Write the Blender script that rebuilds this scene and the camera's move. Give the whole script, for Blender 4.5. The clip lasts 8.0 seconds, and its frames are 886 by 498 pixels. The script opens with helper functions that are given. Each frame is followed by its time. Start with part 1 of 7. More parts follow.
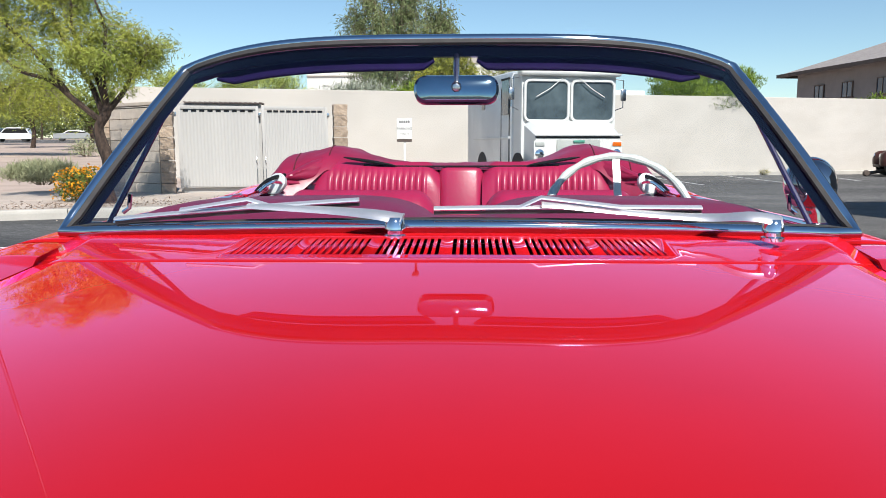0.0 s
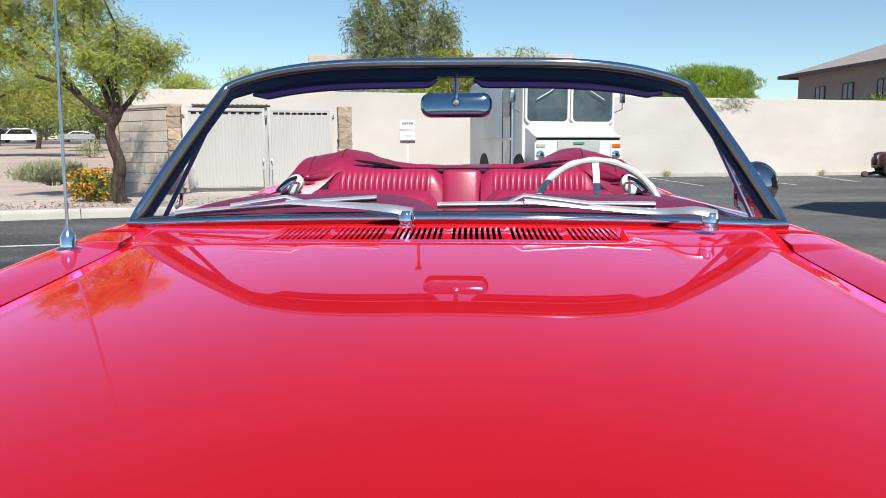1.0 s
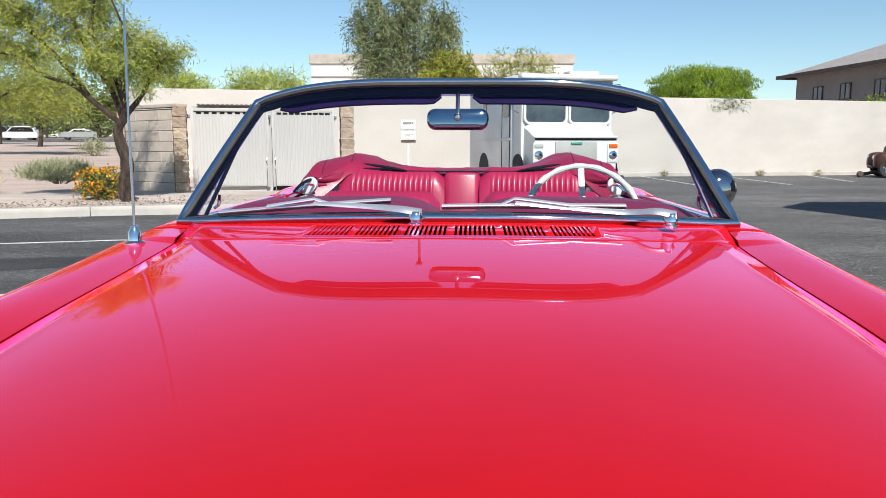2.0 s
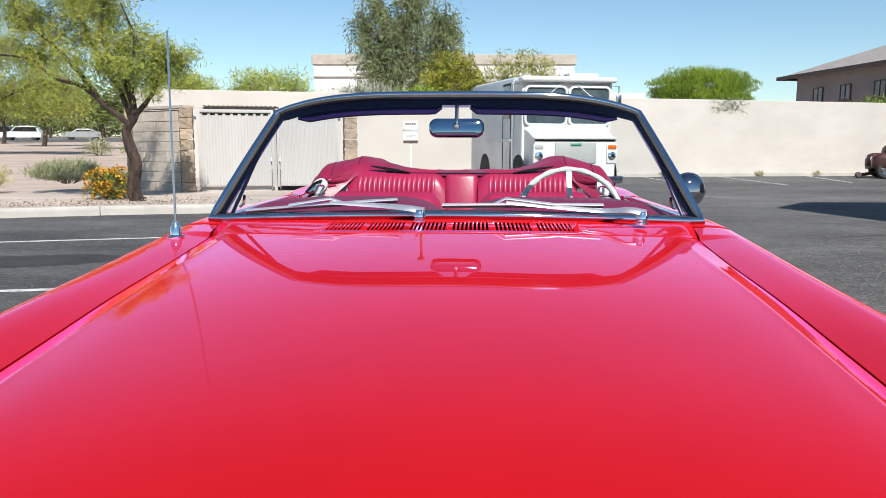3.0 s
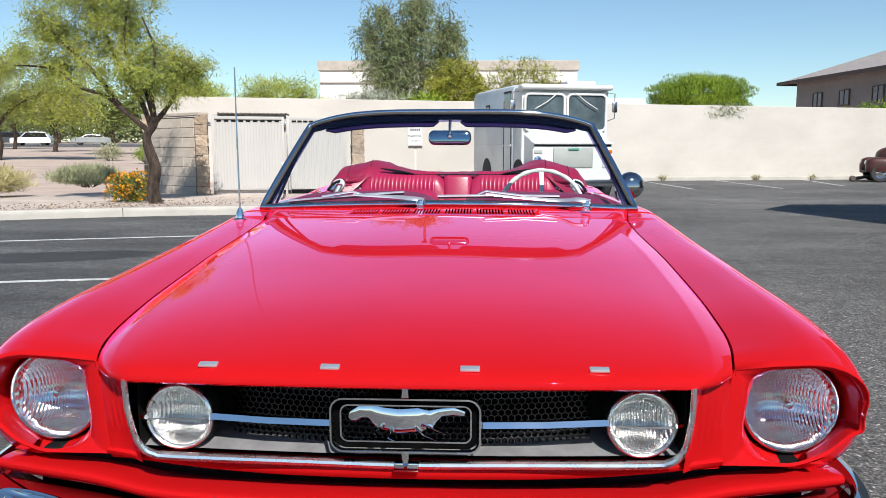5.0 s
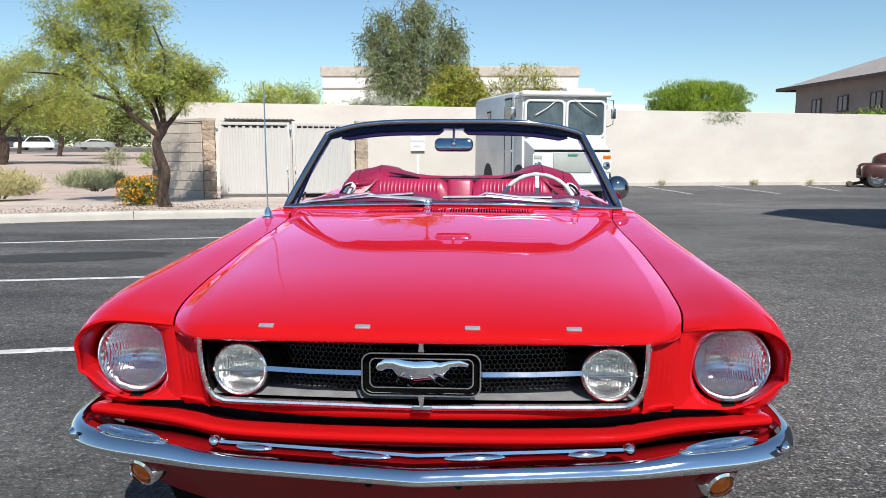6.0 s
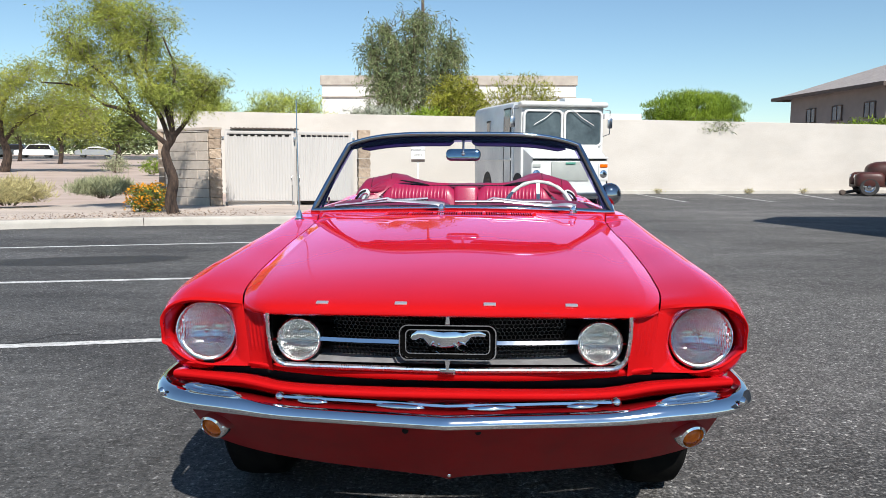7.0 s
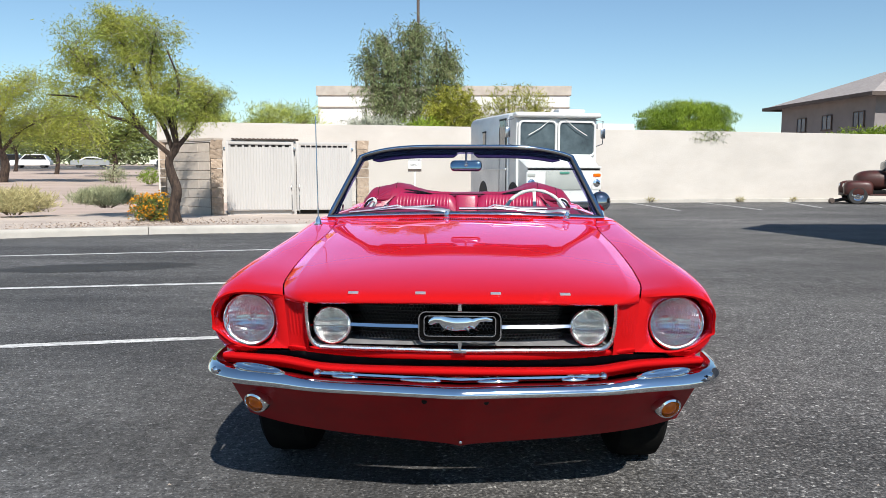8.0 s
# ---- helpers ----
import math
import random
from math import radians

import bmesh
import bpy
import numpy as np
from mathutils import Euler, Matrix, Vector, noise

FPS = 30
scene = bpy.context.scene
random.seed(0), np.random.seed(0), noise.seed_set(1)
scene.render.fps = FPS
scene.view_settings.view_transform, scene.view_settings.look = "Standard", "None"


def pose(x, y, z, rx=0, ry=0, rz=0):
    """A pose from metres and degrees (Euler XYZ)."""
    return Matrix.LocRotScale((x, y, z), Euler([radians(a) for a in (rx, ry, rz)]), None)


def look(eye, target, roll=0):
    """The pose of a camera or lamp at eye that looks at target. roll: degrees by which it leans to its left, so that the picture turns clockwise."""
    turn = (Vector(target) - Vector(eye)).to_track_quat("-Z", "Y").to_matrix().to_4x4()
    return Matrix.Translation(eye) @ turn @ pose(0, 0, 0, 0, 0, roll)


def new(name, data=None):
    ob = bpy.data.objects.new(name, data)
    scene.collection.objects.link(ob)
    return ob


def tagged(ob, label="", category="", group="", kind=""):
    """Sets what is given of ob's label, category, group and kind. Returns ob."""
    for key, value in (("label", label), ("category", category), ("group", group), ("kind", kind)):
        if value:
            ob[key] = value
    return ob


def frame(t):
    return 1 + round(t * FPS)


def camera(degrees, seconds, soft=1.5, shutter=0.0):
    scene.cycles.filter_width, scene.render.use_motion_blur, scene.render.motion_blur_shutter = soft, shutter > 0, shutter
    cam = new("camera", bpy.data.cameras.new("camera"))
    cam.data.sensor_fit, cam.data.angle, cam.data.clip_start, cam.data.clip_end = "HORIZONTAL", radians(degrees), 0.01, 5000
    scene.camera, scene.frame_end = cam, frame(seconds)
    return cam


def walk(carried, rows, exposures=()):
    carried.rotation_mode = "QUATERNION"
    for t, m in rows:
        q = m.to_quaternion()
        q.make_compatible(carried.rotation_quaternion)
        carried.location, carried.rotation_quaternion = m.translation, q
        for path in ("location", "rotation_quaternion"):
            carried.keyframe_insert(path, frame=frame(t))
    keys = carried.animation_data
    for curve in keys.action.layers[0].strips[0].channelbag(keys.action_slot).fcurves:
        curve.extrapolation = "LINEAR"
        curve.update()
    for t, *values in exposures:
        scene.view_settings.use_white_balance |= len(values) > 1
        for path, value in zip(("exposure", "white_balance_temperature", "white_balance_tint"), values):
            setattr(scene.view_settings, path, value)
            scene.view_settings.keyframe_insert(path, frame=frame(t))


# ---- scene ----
cam = camera(62.0, 8.0, soft=0.5)
PATH = [
    (0, (0.041, 0.462, 1.088), (-0.04, 2.441, 0.81), -0.1),
    (0.5, (0.044, 0.316, 1.09), (-0.037, 2.296, 0.817), -0.1),
    (1, (0.055, 0.162, 1.102), (-0.033, 2.141, 0.826), -0.1),
    (1.5, (0.053, 0.007, 1.119), (-0.032, 1.986, 0.839), -0.0),
    (3, (0.075, -0.398, 1.152), (-0.017, 1.58, 0.872), 0.1),
    (3.5, (0.08, -0.56, 1.159), (-0.011, 1.418, 0.88), 0.1),
    (4, (0.11, -0.74, 1.158), (0.012, 1.239, 0.886), 0.2),
    (4.5, (0.138, -0.928, 1.156), (0.034, 1.051, 0.886), 0.0),
    (6, (0.148, -1.449, 1.161), (0.039, 0.532, 0.907), 0.1),
    (6.5, (0.137, -1.641, 1.162), (0.028, 0.341, 0.918), 0.0),
    (7, (0.102, -1.835, 1.165), (-0.001, 0.149, 0.933), 0.2),
    (7.5, (0.067, -2.027, 1.172), (-0.026, -0.042, 0.95), 0.2),
    (8, (0.063, -2.192, 1.17), (-0.026, -0.204, 0.963), 0.1),
]
walk(cam, [(t, look(eye, target, roll)) for t, eye, target, roll in PATH])

# ---------------------------------------------------------------- light
SUN = Vector((0.37, -1.0, 1.0)).normalized()
world = bpy.data.worlds.new("sky")
scene.world = world
world.use_nodes = True
wn = world.node_tree.nodes
sky = wn.new("ShaderNodeTexSky")
sky.sky_type = "NISHITA"
sky.sun_disc = False
sky.sun_elevation = math.asin(SUN.z)
sky.sun_rotation = math.atan2(SUN.x, SUN.y)
sky.air_density, sky.dust_density, sky.ozone_density = 1.0, 0.0, 3.5
clear = wn.new("ShaderNodeMix")
clear.data_type, clear.blend_type = "RGBA", "MULTIPLY"
clear.inputs[0].default_value = 1.0
clear.inputs[7].default_value = (0.99, 1.06, 1.03, 1)
world.node_tree.links.new(sky.outputs[0], clear.inputs[6])
world.node_tree.links.new(clear.outputs[2], wn["Background"].inputs[0])
wn["Background"].inputs[1].default_value = 0.092
sun_data = bpy.data.lights.new("sun", "SUN")
sun_data.energy, sun_data.angle, sun_data.color = 5.0, radians(0.53), (1.0, 0.95, 0.88)
sun = new("sun", sun_data)
sun.matrix_world = look(SUN * 40, (0, 0, 0))
scene.view_settings.exposure = 0.38


# ---------------------------------------------------------------- builders
def world_of(ob):
    m = ob.matrix_basis.copy()
    while ob.parent:
        m = ob.parent.matrix_basis @ ob.matrix_parent_inverse @ m
        ob = ob.parent
    return m


def thing(name, x, y, z, label, category, group="", kind=""):
    ob = new(name)
    ob.empty_display_size = 0.1
    ob.matrix_basis = Matrix.Translation((x, y, z))
    return tagged(ob, label, category, group, kind)


def mesh_from(name, bm, smooth=True, sharp=0.6):
    bmesh.ops.recalc_face_normals(bm, faces=bm.faces[:])
    me = bpy.data.meshes.new(name)
    if smooth:
        for f in bm.faces:
            f.smooth = True
        for e in bm.edges:
            if len(e.link_faces) == 2 and e.calc_face_angle(0) > sharp:
                e.smooth = False
    bm.to_mesh(me)
    bm.free()
    return me


def part(name, bm, material, parent, label="", smooth=True, sharp=0.6, thick=0.0, kind=""):
    """One mesh object, in world coordinates, under parent."""
    me = bm if isinstance(bm, bpy.types.Mesh) else mesh_from(name, bm, smooth, sharp)
    if material and not me.materials:
        me.materials.append(material)
    ob = new(name, me)
    if parent:
        ob.parent = parent
        ob.matrix_parent_inverse = world_of(parent).inverted()
    if thick:
        mod = ob.modifiers.new("thickness", "SOLIDIFY")
        mod.thickness, mod.offset = thick, -1
    return tagged(ob, label, kind=kind)


def solo(name, bm, material, label, category, kind="", group="", smooth=True, sharp=0.6):
    ob = part(name, bm, material, None, "", smooth, sharp)
    return tagged(ob, label, category, group, kind)


def BM():
    return bmesh.new()


def box(bm, c, s, rz=0.0, bevel=0.0, rx=0.0, ry=0.0, seg=2):
    m = Matrix.Translation(c) @ Euler((rx, ry, rz)).to_matrix().to_4x4() @ Matrix.Diagonal((*s, 1))
    r = bmesh.ops.create_cube(bm, size=1, matrix=m)
    if bevel:
        es = list({e for v in r["verts"] for e in v.link_edges})
        bmesh.ops.bevel(bm, geom=es, offset=bevel, segments=seg, affect="EDGES", profile=0.5)
    return bm


def grid(bm, fn, nu, nv, keep=None, us=None, vs=None):
    us = us or [i / nu for i in range(nu + 1)]
    vs = vs or [j / nv for j in range(nv + 1)]
    rows = [[bm.verts.new(fn(u, v)) for v in vs] for u in us]
    for i in range(len(us) - 1):
        for j in range(len(vs) - 1):
            if keep is None or keep(i, j):
                bm.faces.new((rows[i][j], rows[i + 1][j], rows[i + 1][j + 1], rows[i][j + 1]))
    return rows


def sweep(bm, pts, prof, closed=False, cap=True, up=Vector((0, 0, 1)), scale=None):
    """A profile of (side, up) offsets carried along pts."""
    pts = [Vector(p) for p in pts]
    n, rings = len(pts), []
    for i, p in enumerate(pts):
        a = pts[(i - 1) % n] if closed or i else p
        b = pts[(i + 1) % n] if closed or i < n - 1 else p
        d = (b - a).normalized()
        side = d.cross(up)
        side = side.normalized() if side.length > 1e-4 else Vector((1, 0, 0))
        top = side.cross(d)
        k = scale[i] if scale else 1.0
        rings.append([bm.verts.new(p + side * (s * k) + top * (t * k)) for s, t in prof])
    m = len(prof)
    for i in range(n if closed else n - 1):
        r, q = rings[i], rings[(i + 1) % n]
        for j in range(m):
            bm.faces.new((r[j], r[(j + 1) % m], q[(j + 1) % m], q[j]))
    if cap and not closed:
        bm.faces.new(rings[0])
        bm.faces.new(rings[-1][::-1])
    return bm


def ring(r, n=8, ry=None):
    ry = ry or r
    return [(r * math.cos(2 * math.pi * i / n), ry * math.sin(2 * math.pi * i / n)) for i in range(n)]


def tube(bm, pts, r, n=8, closed=False, up=Vector((0, 0, 1)), scale=None):
    return sweep(bm, pts, ring(r, n), closed, True, up, scale)


def lathe(bm, prof, m, n=32, sx=1.0, sz=1.0):
    """prof: (radius, height along local -y); m places it; the axis looks along local -y."""
    rings = []
    for r, h in prof:
        if r < 1e-6:
            rings.append([bm.verts.new(m @ Vector((0, -h, 0)))])
        else:
            rings.append([bm.verts.new(m @ Vector((sx * r * math.cos(2 * math.pi * i / n), -h, sz * r * math.sin(2 * math.pi * i / n)))) for i in range(n)])
    for a, b in zip(rings, rings[1:]):
        for i in range(n):
            j = (i + 1) % n
            vs = [a[0] if len(a) == 1 else a[i], a[0] if len(a) == 1 else a[j], b[0] if len(b) == 1 else b[j], b[0] if len(b) == 1 else b[i]]
            vs = list(dict.fromkeys(vs))
            if len(vs) > 2:
                bm.faces.new(vs)
    return bm


def curve(pts):
    """A smooth function through (x, value) pairs."""
    xs, ys = np.array([p[0] for p in pts]), np.array([p[1] for p in pts])
    d = np.diff(ys) / np.diff(xs)
    m = np.concatenate([[d[0]], (d[:-1] + d[1:]) / 2 * ((d[:-1] * d[1:]) > 0), [d[-1]]])

    def f(x):
        x = min(max(x, xs[0]), xs[-1])
        i = min(int(np.searchsorted(xs, x, side="right")) - 1, len(xs) - 2)
        h = xs[i + 1] - xs[i]
        t = (x - xs[i]) / h
        return float((1 + 2 * t) * (1 - t) ** 2 * ys[i] + t * (1 - t) ** 2 * h * m[i] + t * t * (3 - 2 * t) * ys[i + 1] + t * t * (t - 1) * h * m[i + 1])
    return f


def spline(pts, n=8, closed=False):
    """A Catmull-Rom line through pts."""
    pts = [Vector(p) for p in pts]
    k, out = len(pts), []
    for i in range(k if closed else k - 1):
        p1, p2 = pts[i], pts[(i + 1) % k]
        p0 = pts[(i - 1) % k] if closed or i else p1
        p3 = pts[(i + 2) % k] if closed or i + 2 < k else p2
        for s in range(n):
            t = s / n
            out.append(0.5 * (2 * p1 + (p2 - p0) * t + (2 * p0 - 5 * p1 + 4 * p2 - p3) * t * t + (3 * p1 - p0 - 3 * p2 + p3) * t ** 3))
    if not closed:
        out.append(pts[-1])
    return out


# ---------------------------------------------------------------- materials
def mat(name, color, rough=0.5, metal=0.0, coat=0.0, color2=None, scale=8.0, mix=1.0, bump=0.0, bump_scale=None, detail=6.0,
        vary_rough=0.0, random=0.0, speck=None, speck_scale=50.0, fine=None, fine_color=None, fine_scale=200.0, spec=0.5, trans=0.0, ior=1.5, stretch=None, island=0.0):
    m = bpy.data.materials.new(name)
    m.use_nodes = True
    nt = m.node_tree
    b = nt.nodes["Principled BSDF"]
    b.inputs["Base Color"].default_value = (*color, 1)
    b.inputs["Roughness"].default_value = rough
    b.inputs["Metallic"].default_value = metal
    b.inputs["Coat Weight"].default_value = coat
    b.inputs["Coat Roughness"].default_value = 0.02
    b.inputs["Coat IOR"].default_value = 1.53
    b.inputs["Specular IOR Level"].default_value = spec
    b.inputs["Transmission Weight"].default_value = trans
    b.inputs["IOR"].default_value = ior
    tc = nt.nodes.new("ShaderNodeTexCoord")
    co = tc.outputs["Object"]
    if stretch:
        mp = nt.nodes.new("ShaderNodeMapping")
        mp.inputs["Scale"].default_value = stretch
        nt.links.new(co, mp.inputs[0])
        co = mp.outputs[0]
    last = None

    def noise_node(s, d):
        n = nt.nodes.new("ShaderNodeTexNoise")
        n.inputs["Scale"].default_value, n.inputs["Detail"].default_value = s, d
        n.inputs["Roughness"].default_value = 0.6
        nt.links.new(co, n.inputs["Vector"])
        return n

    def blend(a, bcol, fac):
        x = nt.nodes.new("ShaderNodeMix")
        x.data_type = "RGBA"
        if isinstance(a, tuple):
            x.inputs[6].default_value = (*a, 1)
        else:
            nt.links.new(a, x.inputs[6])
        x.inputs[7].default_value = (*bcol, 1)
        nt.links.new(fac, x.inputs[0])
        return x.outputs[2]

    def span(out, lo, hi, to):
        r = nt.nodes.new("ShaderNodeMapRange")
        for k, v in zip((1, 2, 3, 4), (lo, hi, 0.0, to)):
            r.inputs[k].default_value = v
        nt.links.new(out, r.inputs[0])
        return r.outputs[0]

    if color2:
        n = noise_node(scale, detail)
        last = blend(color, color2, span(n.outputs[0], 0.35, 0.65, mix))
        if vary_rough:
            r = nt.nodes.new("ShaderNodeMapRange")
            for k, v in zip((1, 2, 3, 4), (0.3, 0.7, rough - vary_rough, rough + vary_rough)):
                r.inputs[k].default_value = v
            nt.links.new(n.outputs[0], r.inputs[0])
            nt.links.new(r.outputs[0], b.inputs["Roughness"])
    if fine_color:
        n = noise_node(fine_scale, 3)
        last = blend(last or color, fine_color, span(n.outputs[0], 0.45, 0.75, fine or 0.5))
    if speck:
        n = noise_node(speck_scale, 2)
        last = blend(last or color, speck, span(n.outputs[0], 0.60, 0.70, 0.85))
        n = noise_node(speck_scale * 1.7, 2)
        last = blend(last, (color[0] * 0.35, color[1] * 0.35, color[2] * 0.35), span(n.outputs[0], 0.57, 0.68, 0.75))
    if random or island:
        node = nt.nodes.new("ShaderNodeNewGeometry" if island else "ShaderNodeObjectInfo")
        k = island or random
        hsv = nt.nodes.new("ShaderNodeHueSaturation")
        r = nt.nodes.new("ShaderNodeMapRange")
        r.inputs[3].default_value, r.inputs[4].default_value = 1 - k, 1 + k
        nt.links.new(node.outputs["Random Per Island" if island else "Random"], r.inputs[0])
        nt.links.new(r.outputs[0], hsv.inputs["Value"])
        if last:
            nt.links.new(last, hsv.inputs["Color"])
        else:
            hsv.inputs["Color"].default_value = (*color, 1)
        last = hsv.outputs[0]
    if last:
        nt.links.new(last, b.inputs["Base Color"])
    if bump:
        n = noise_node(bump_scale or scale * 4, 5)
        bp = nt.nodes.new("ShaderNodeBump")
        bp.inputs["Strength"].default_value = 1.0
        bp.inputs["Distance"].default_value = bump
        nt.links.new(n.outputs[0], bp.inputs["Height"])
        nt.links.new(bp.outputs[0], b.inputs["Normal"])
    return m


def pane_mat(name, tint, gloss=0.01, least=0.035):
    """Thin glass: clear, with a sheen that grows towards grazing angles."""
    m = bpy.data.materials.new(name)
    m.use_nodes = True
    nt = m.node_tree
    nt.nodes.remove(nt.nodes["Principled BSDF"])
    t, g, x, f, pw, ad = (nt.nodes.new("ShaderNode" + k) for k in ("BsdfTransparent", "BsdfGlossy", "MixShader", "LayerWeight", "Math", "Math"))
    t.inputs[0].default_value = (*tint, 1)
    g.inputs["Roughness"].default_value = gloss
    f.inputs["Blend"].default_value = 0.5
    pw.operation, ad.operation = "POWER", "ADD"
    pw.inputs[1].default_value, ad.inputs[1].default_value = 5.0, least
    for a, i in ((f.outputs["Facing"], pw.inputs[0]), (pw.outputs[0], ad.inputs[0]), (ad.outputs[0], x.inputs[0]), (t.outputs[0], x.inputs[1]), (g.outputs[0], x.inputs[2]), (x.outputs[0], nt.nodes["Material Output"].inputs[0])):
        nt.links.new(a, i)
    return m


def lacquer(name, color, color2, gloss=0.016):
    """Solid car paint under clear lacquer, whose sheen grows towards grazing angles."""
    m = mat(name, color, 0.42, spec=0.0, color2=color2, scale=3.0, bump=0.00010, bump_scale=5.0)
    nt = m.node_tree
    b = nt.nodes["Principled BSDF"]
    g, x, f, pw, ml, ad, tint = (nt.nodes.new("ShaderNode" + k) for k in ("BsdfGlossy", "AddShader", "LayerWeight", "Math", "Math", "Math", "VectorMath"))
    g.inputs["Roughness"].default_value = gloss
    f.inputs["Blend"].default_value = 0.5
    pw.operation, ml.operation, ad.operation, tint.operation = "POWER", "MULTIPLY", "ADD", "SCALE"
    pw.inputs[1].default_value, ml.inputs[1].default_value, ad.inputs[1].default_value = 4.7, 1.30, 0.008
    ad.use_clamp = True
    tint.inputs[0].default_value = (0.80, 0.68, 1.12)
    out = nt.nodes["Material Output"]
    for a, i in ((f.outputs["Facing"], pw.inputs[0]), (pw.outputs[0], ml.inputs[0]), (ml.outputs[0], ad.inputs[0]), (ad.outputs[0], tint.inputs["Scale"]), (tint.outputs[0], g.inputs[0]), (b.outputs[0], x.inputs[0]), (g.outputs[0], x.inputs[1]), (x.outputs[0], out.inputs[0])):
        nt.links.new(a, i)
    return m


RED = lacquer("red_paint", (0.435, 0.007, 0.0085), (0.405, 0.0064, 0.0078))
# Dull copy of the body red, darkened to carry the shade under the bumper.
SHADED_RED = mat("shaded_red_paint", (0.27, 0.003, 0.006), 0.5, coat=0.15, spec=0.1, color2=(0.21, 0.003, 0.006), scale=7.0, fine_color=(0.16, 0.02, 0.015), fine=0.25, fine_scale=60)
SHADED_RED.node_tree.nodes["Principled BSDF"].inputs["Coat Roughness"].default_value = 0.25
CHROME = mat("chrome", (0.82, 0.83, 0.85), 0.06, 1.0, color2=(0.74, 0.75, 0.77), scale=9, vary_rough=0.03)
STEEL = mat("brushed_steel", (0.55, 0.56, 0.58), 0.25, 1.0, color2=(0.45, 0.46, 0.48), scale=20)
TRAY = mat("grille_tray", (0.34, 0.34, 0.35), 0.42, 0.35, color2=(0.24, 0.24, 0.25), scale=20)
STEEL_DARK = mat("dark_mesh", (0.10, 0.10, 0.104), 0.26, 1.0, color2=(0.07, 0.07, 0.073), scale=30)
NAVY_GLOSS = mat("violet_lining", (0.015, 0.010, 0.055), 0.25, coat=0.4, color2=(0.025, 0.015, 0.085), scale=5)
TRIM = mat("satin_trim", (0.93, 0.93, 0.92), 0.28, 1.0, color2=(0.78, 0.78, 0.8), scale=30, vary_rough=0.06)
BRIGHT = mat("bright_metal", (0.90, 0.89, 0.88), 0.34, 0.82, color2=(0.78, 0.78, 0.78), scale=30, vary_rough=0.06)
BLACK = mat("black_paint", (0.007, 0.007, 0.008), 0.55, spec=0.1, color2=(0.013, 0.013, 0.013), scale=12)
PITCH = mat("flat_black", (0.002, 0.002, 0.002), 0.9, spec=0.0, color2=(0.004, 0.004, 0.004), scale=30)
RUBBER = mat("black_rubber", (0.02, 0.02, 0.021), 0.75, color2=(0.035, 0.034, 0.033), scale=20, bump=0.0006, bump_scale=60)
VINYL = mat("red_vinyl", (0.39, 0.017, 0.075), 0.32, color2=(0.32, 0.013, 0.058), scale=6, bump=0.0004, bump_scale=90, vary_rough=0.06)
COVER = mat("plum_vinyl", (0.30, 0.013, 0.055), 0.36, color2=(0.235, 0.010, 0.042), scale=5, bump=0.002, bump_scale=14, vary_rough=0.08)
DASH = mat("dash_pad", (0.185, 0.016, 0.062), 0.5, color2=(0.155, 0.013, 0.05), scale=8, bump=0.001, bump_scale=160)
CARPET = mat("red_carpet", (0.11, 0.008, 0.018), 0.95, color2=(0.07, 0.006, 0.012), scale=40, bump=0.003, bump_scale=300)
IVORY = mat("pale_trim", (0.62, 0.66, 0.66), 0.35, color2=(0.55, 0.6, 0.6), scale=10)
WHEELRIM = mat("ivory_plastic", (0.56, 0.60, 0.58), 0.25, coat=0.3, color2=(0.50, 0.54, 0.52), scale=12)
NAVY = mat("dark_visor", (0.008, 0.004, 0.036), 0.7, spec=0.1, color2=(0.013, 0.006, 0.055), scale=8, bump=0.0008, bump_scale=120)
AMBER = mat("amber_lens", (0.72, 0.16, 0.004), 0.2, coat=0.25, spec=0.3, color2=(0.55, 0.09, 0.004), scale=60)
SCREEN_RIM = mat("polished_steel", (0.56, 0.63, 0.70), 0.07, 1.0, color2=(0.48, 0.55, 0.62), scale=9, vary_rough=0.03)
CHROME_BLUE = mat("smoked_chrome", (0.34, 0.44, 0.51), 0.06, 1.0, color2=(0.24, 0.33, 0.40), scale=10)
GLASS = pane_mat("windscreen_glass", (0.93, 0.95, 0.95))
SHADE = pane_mat("tinted_glass", (0.30, 0.27, 0.55))
SHADE_EDGE = pane_mat("violet_glass_edge", (0.26, 0.22, 0.46), 0.02, 0.06)
LENS = pane_mat("ribbed_lens", (0.93, 0.94, 0.95), 0.01, 0.035)
BOWL = mat("reflector", (0.92, 0.93, 0.93), 0.17, 1.0)
FOGBOWL = mat("fog_reflector", (0.93, 0.94, 0.93), 0.24, 1.0)


def fluted(m, sx, sz, deep=0.0022):
    """Adds the lens's vertical flutes and cross ribs as relief."""
    nt = m.node_tree
    tc = nt.nodes.new("ShaderNodeTexCoord")
    hs = []
    for axis, s in (("X", sx), ("Z", sz)):
        w = nt.nodes.new("ShaderNodeTexWave")
        w.bands_direction = axis
        w.inputs["Scale"].default_value = s
        w.inputs["Distortion"].default_value = 0.4
        nt.links.new(tc.outputs["Object"], w.inputs["Vector"])
        hs.append(w.outputs["Fac"])
    ad = nt.nodes.new("ShaderNodeMath")
    nt.links.new(hs[0], ad.inputs[0])
    nt.links.new(hs[1], ad.inputs[1])
    bp = nt.nodes.new("ShaderNodeBump")
    bp.inputs["Distance"].default_value = deep
    nt.links.new(ad.outputs[0], bp.inputs["Height"])
    face = nt.nodes.get("Principled BSDF") or nt.nodes["Glossy BSDF"]
    nt.links.new(bp.outputs[0], face.inputs["Normal"])
    return m


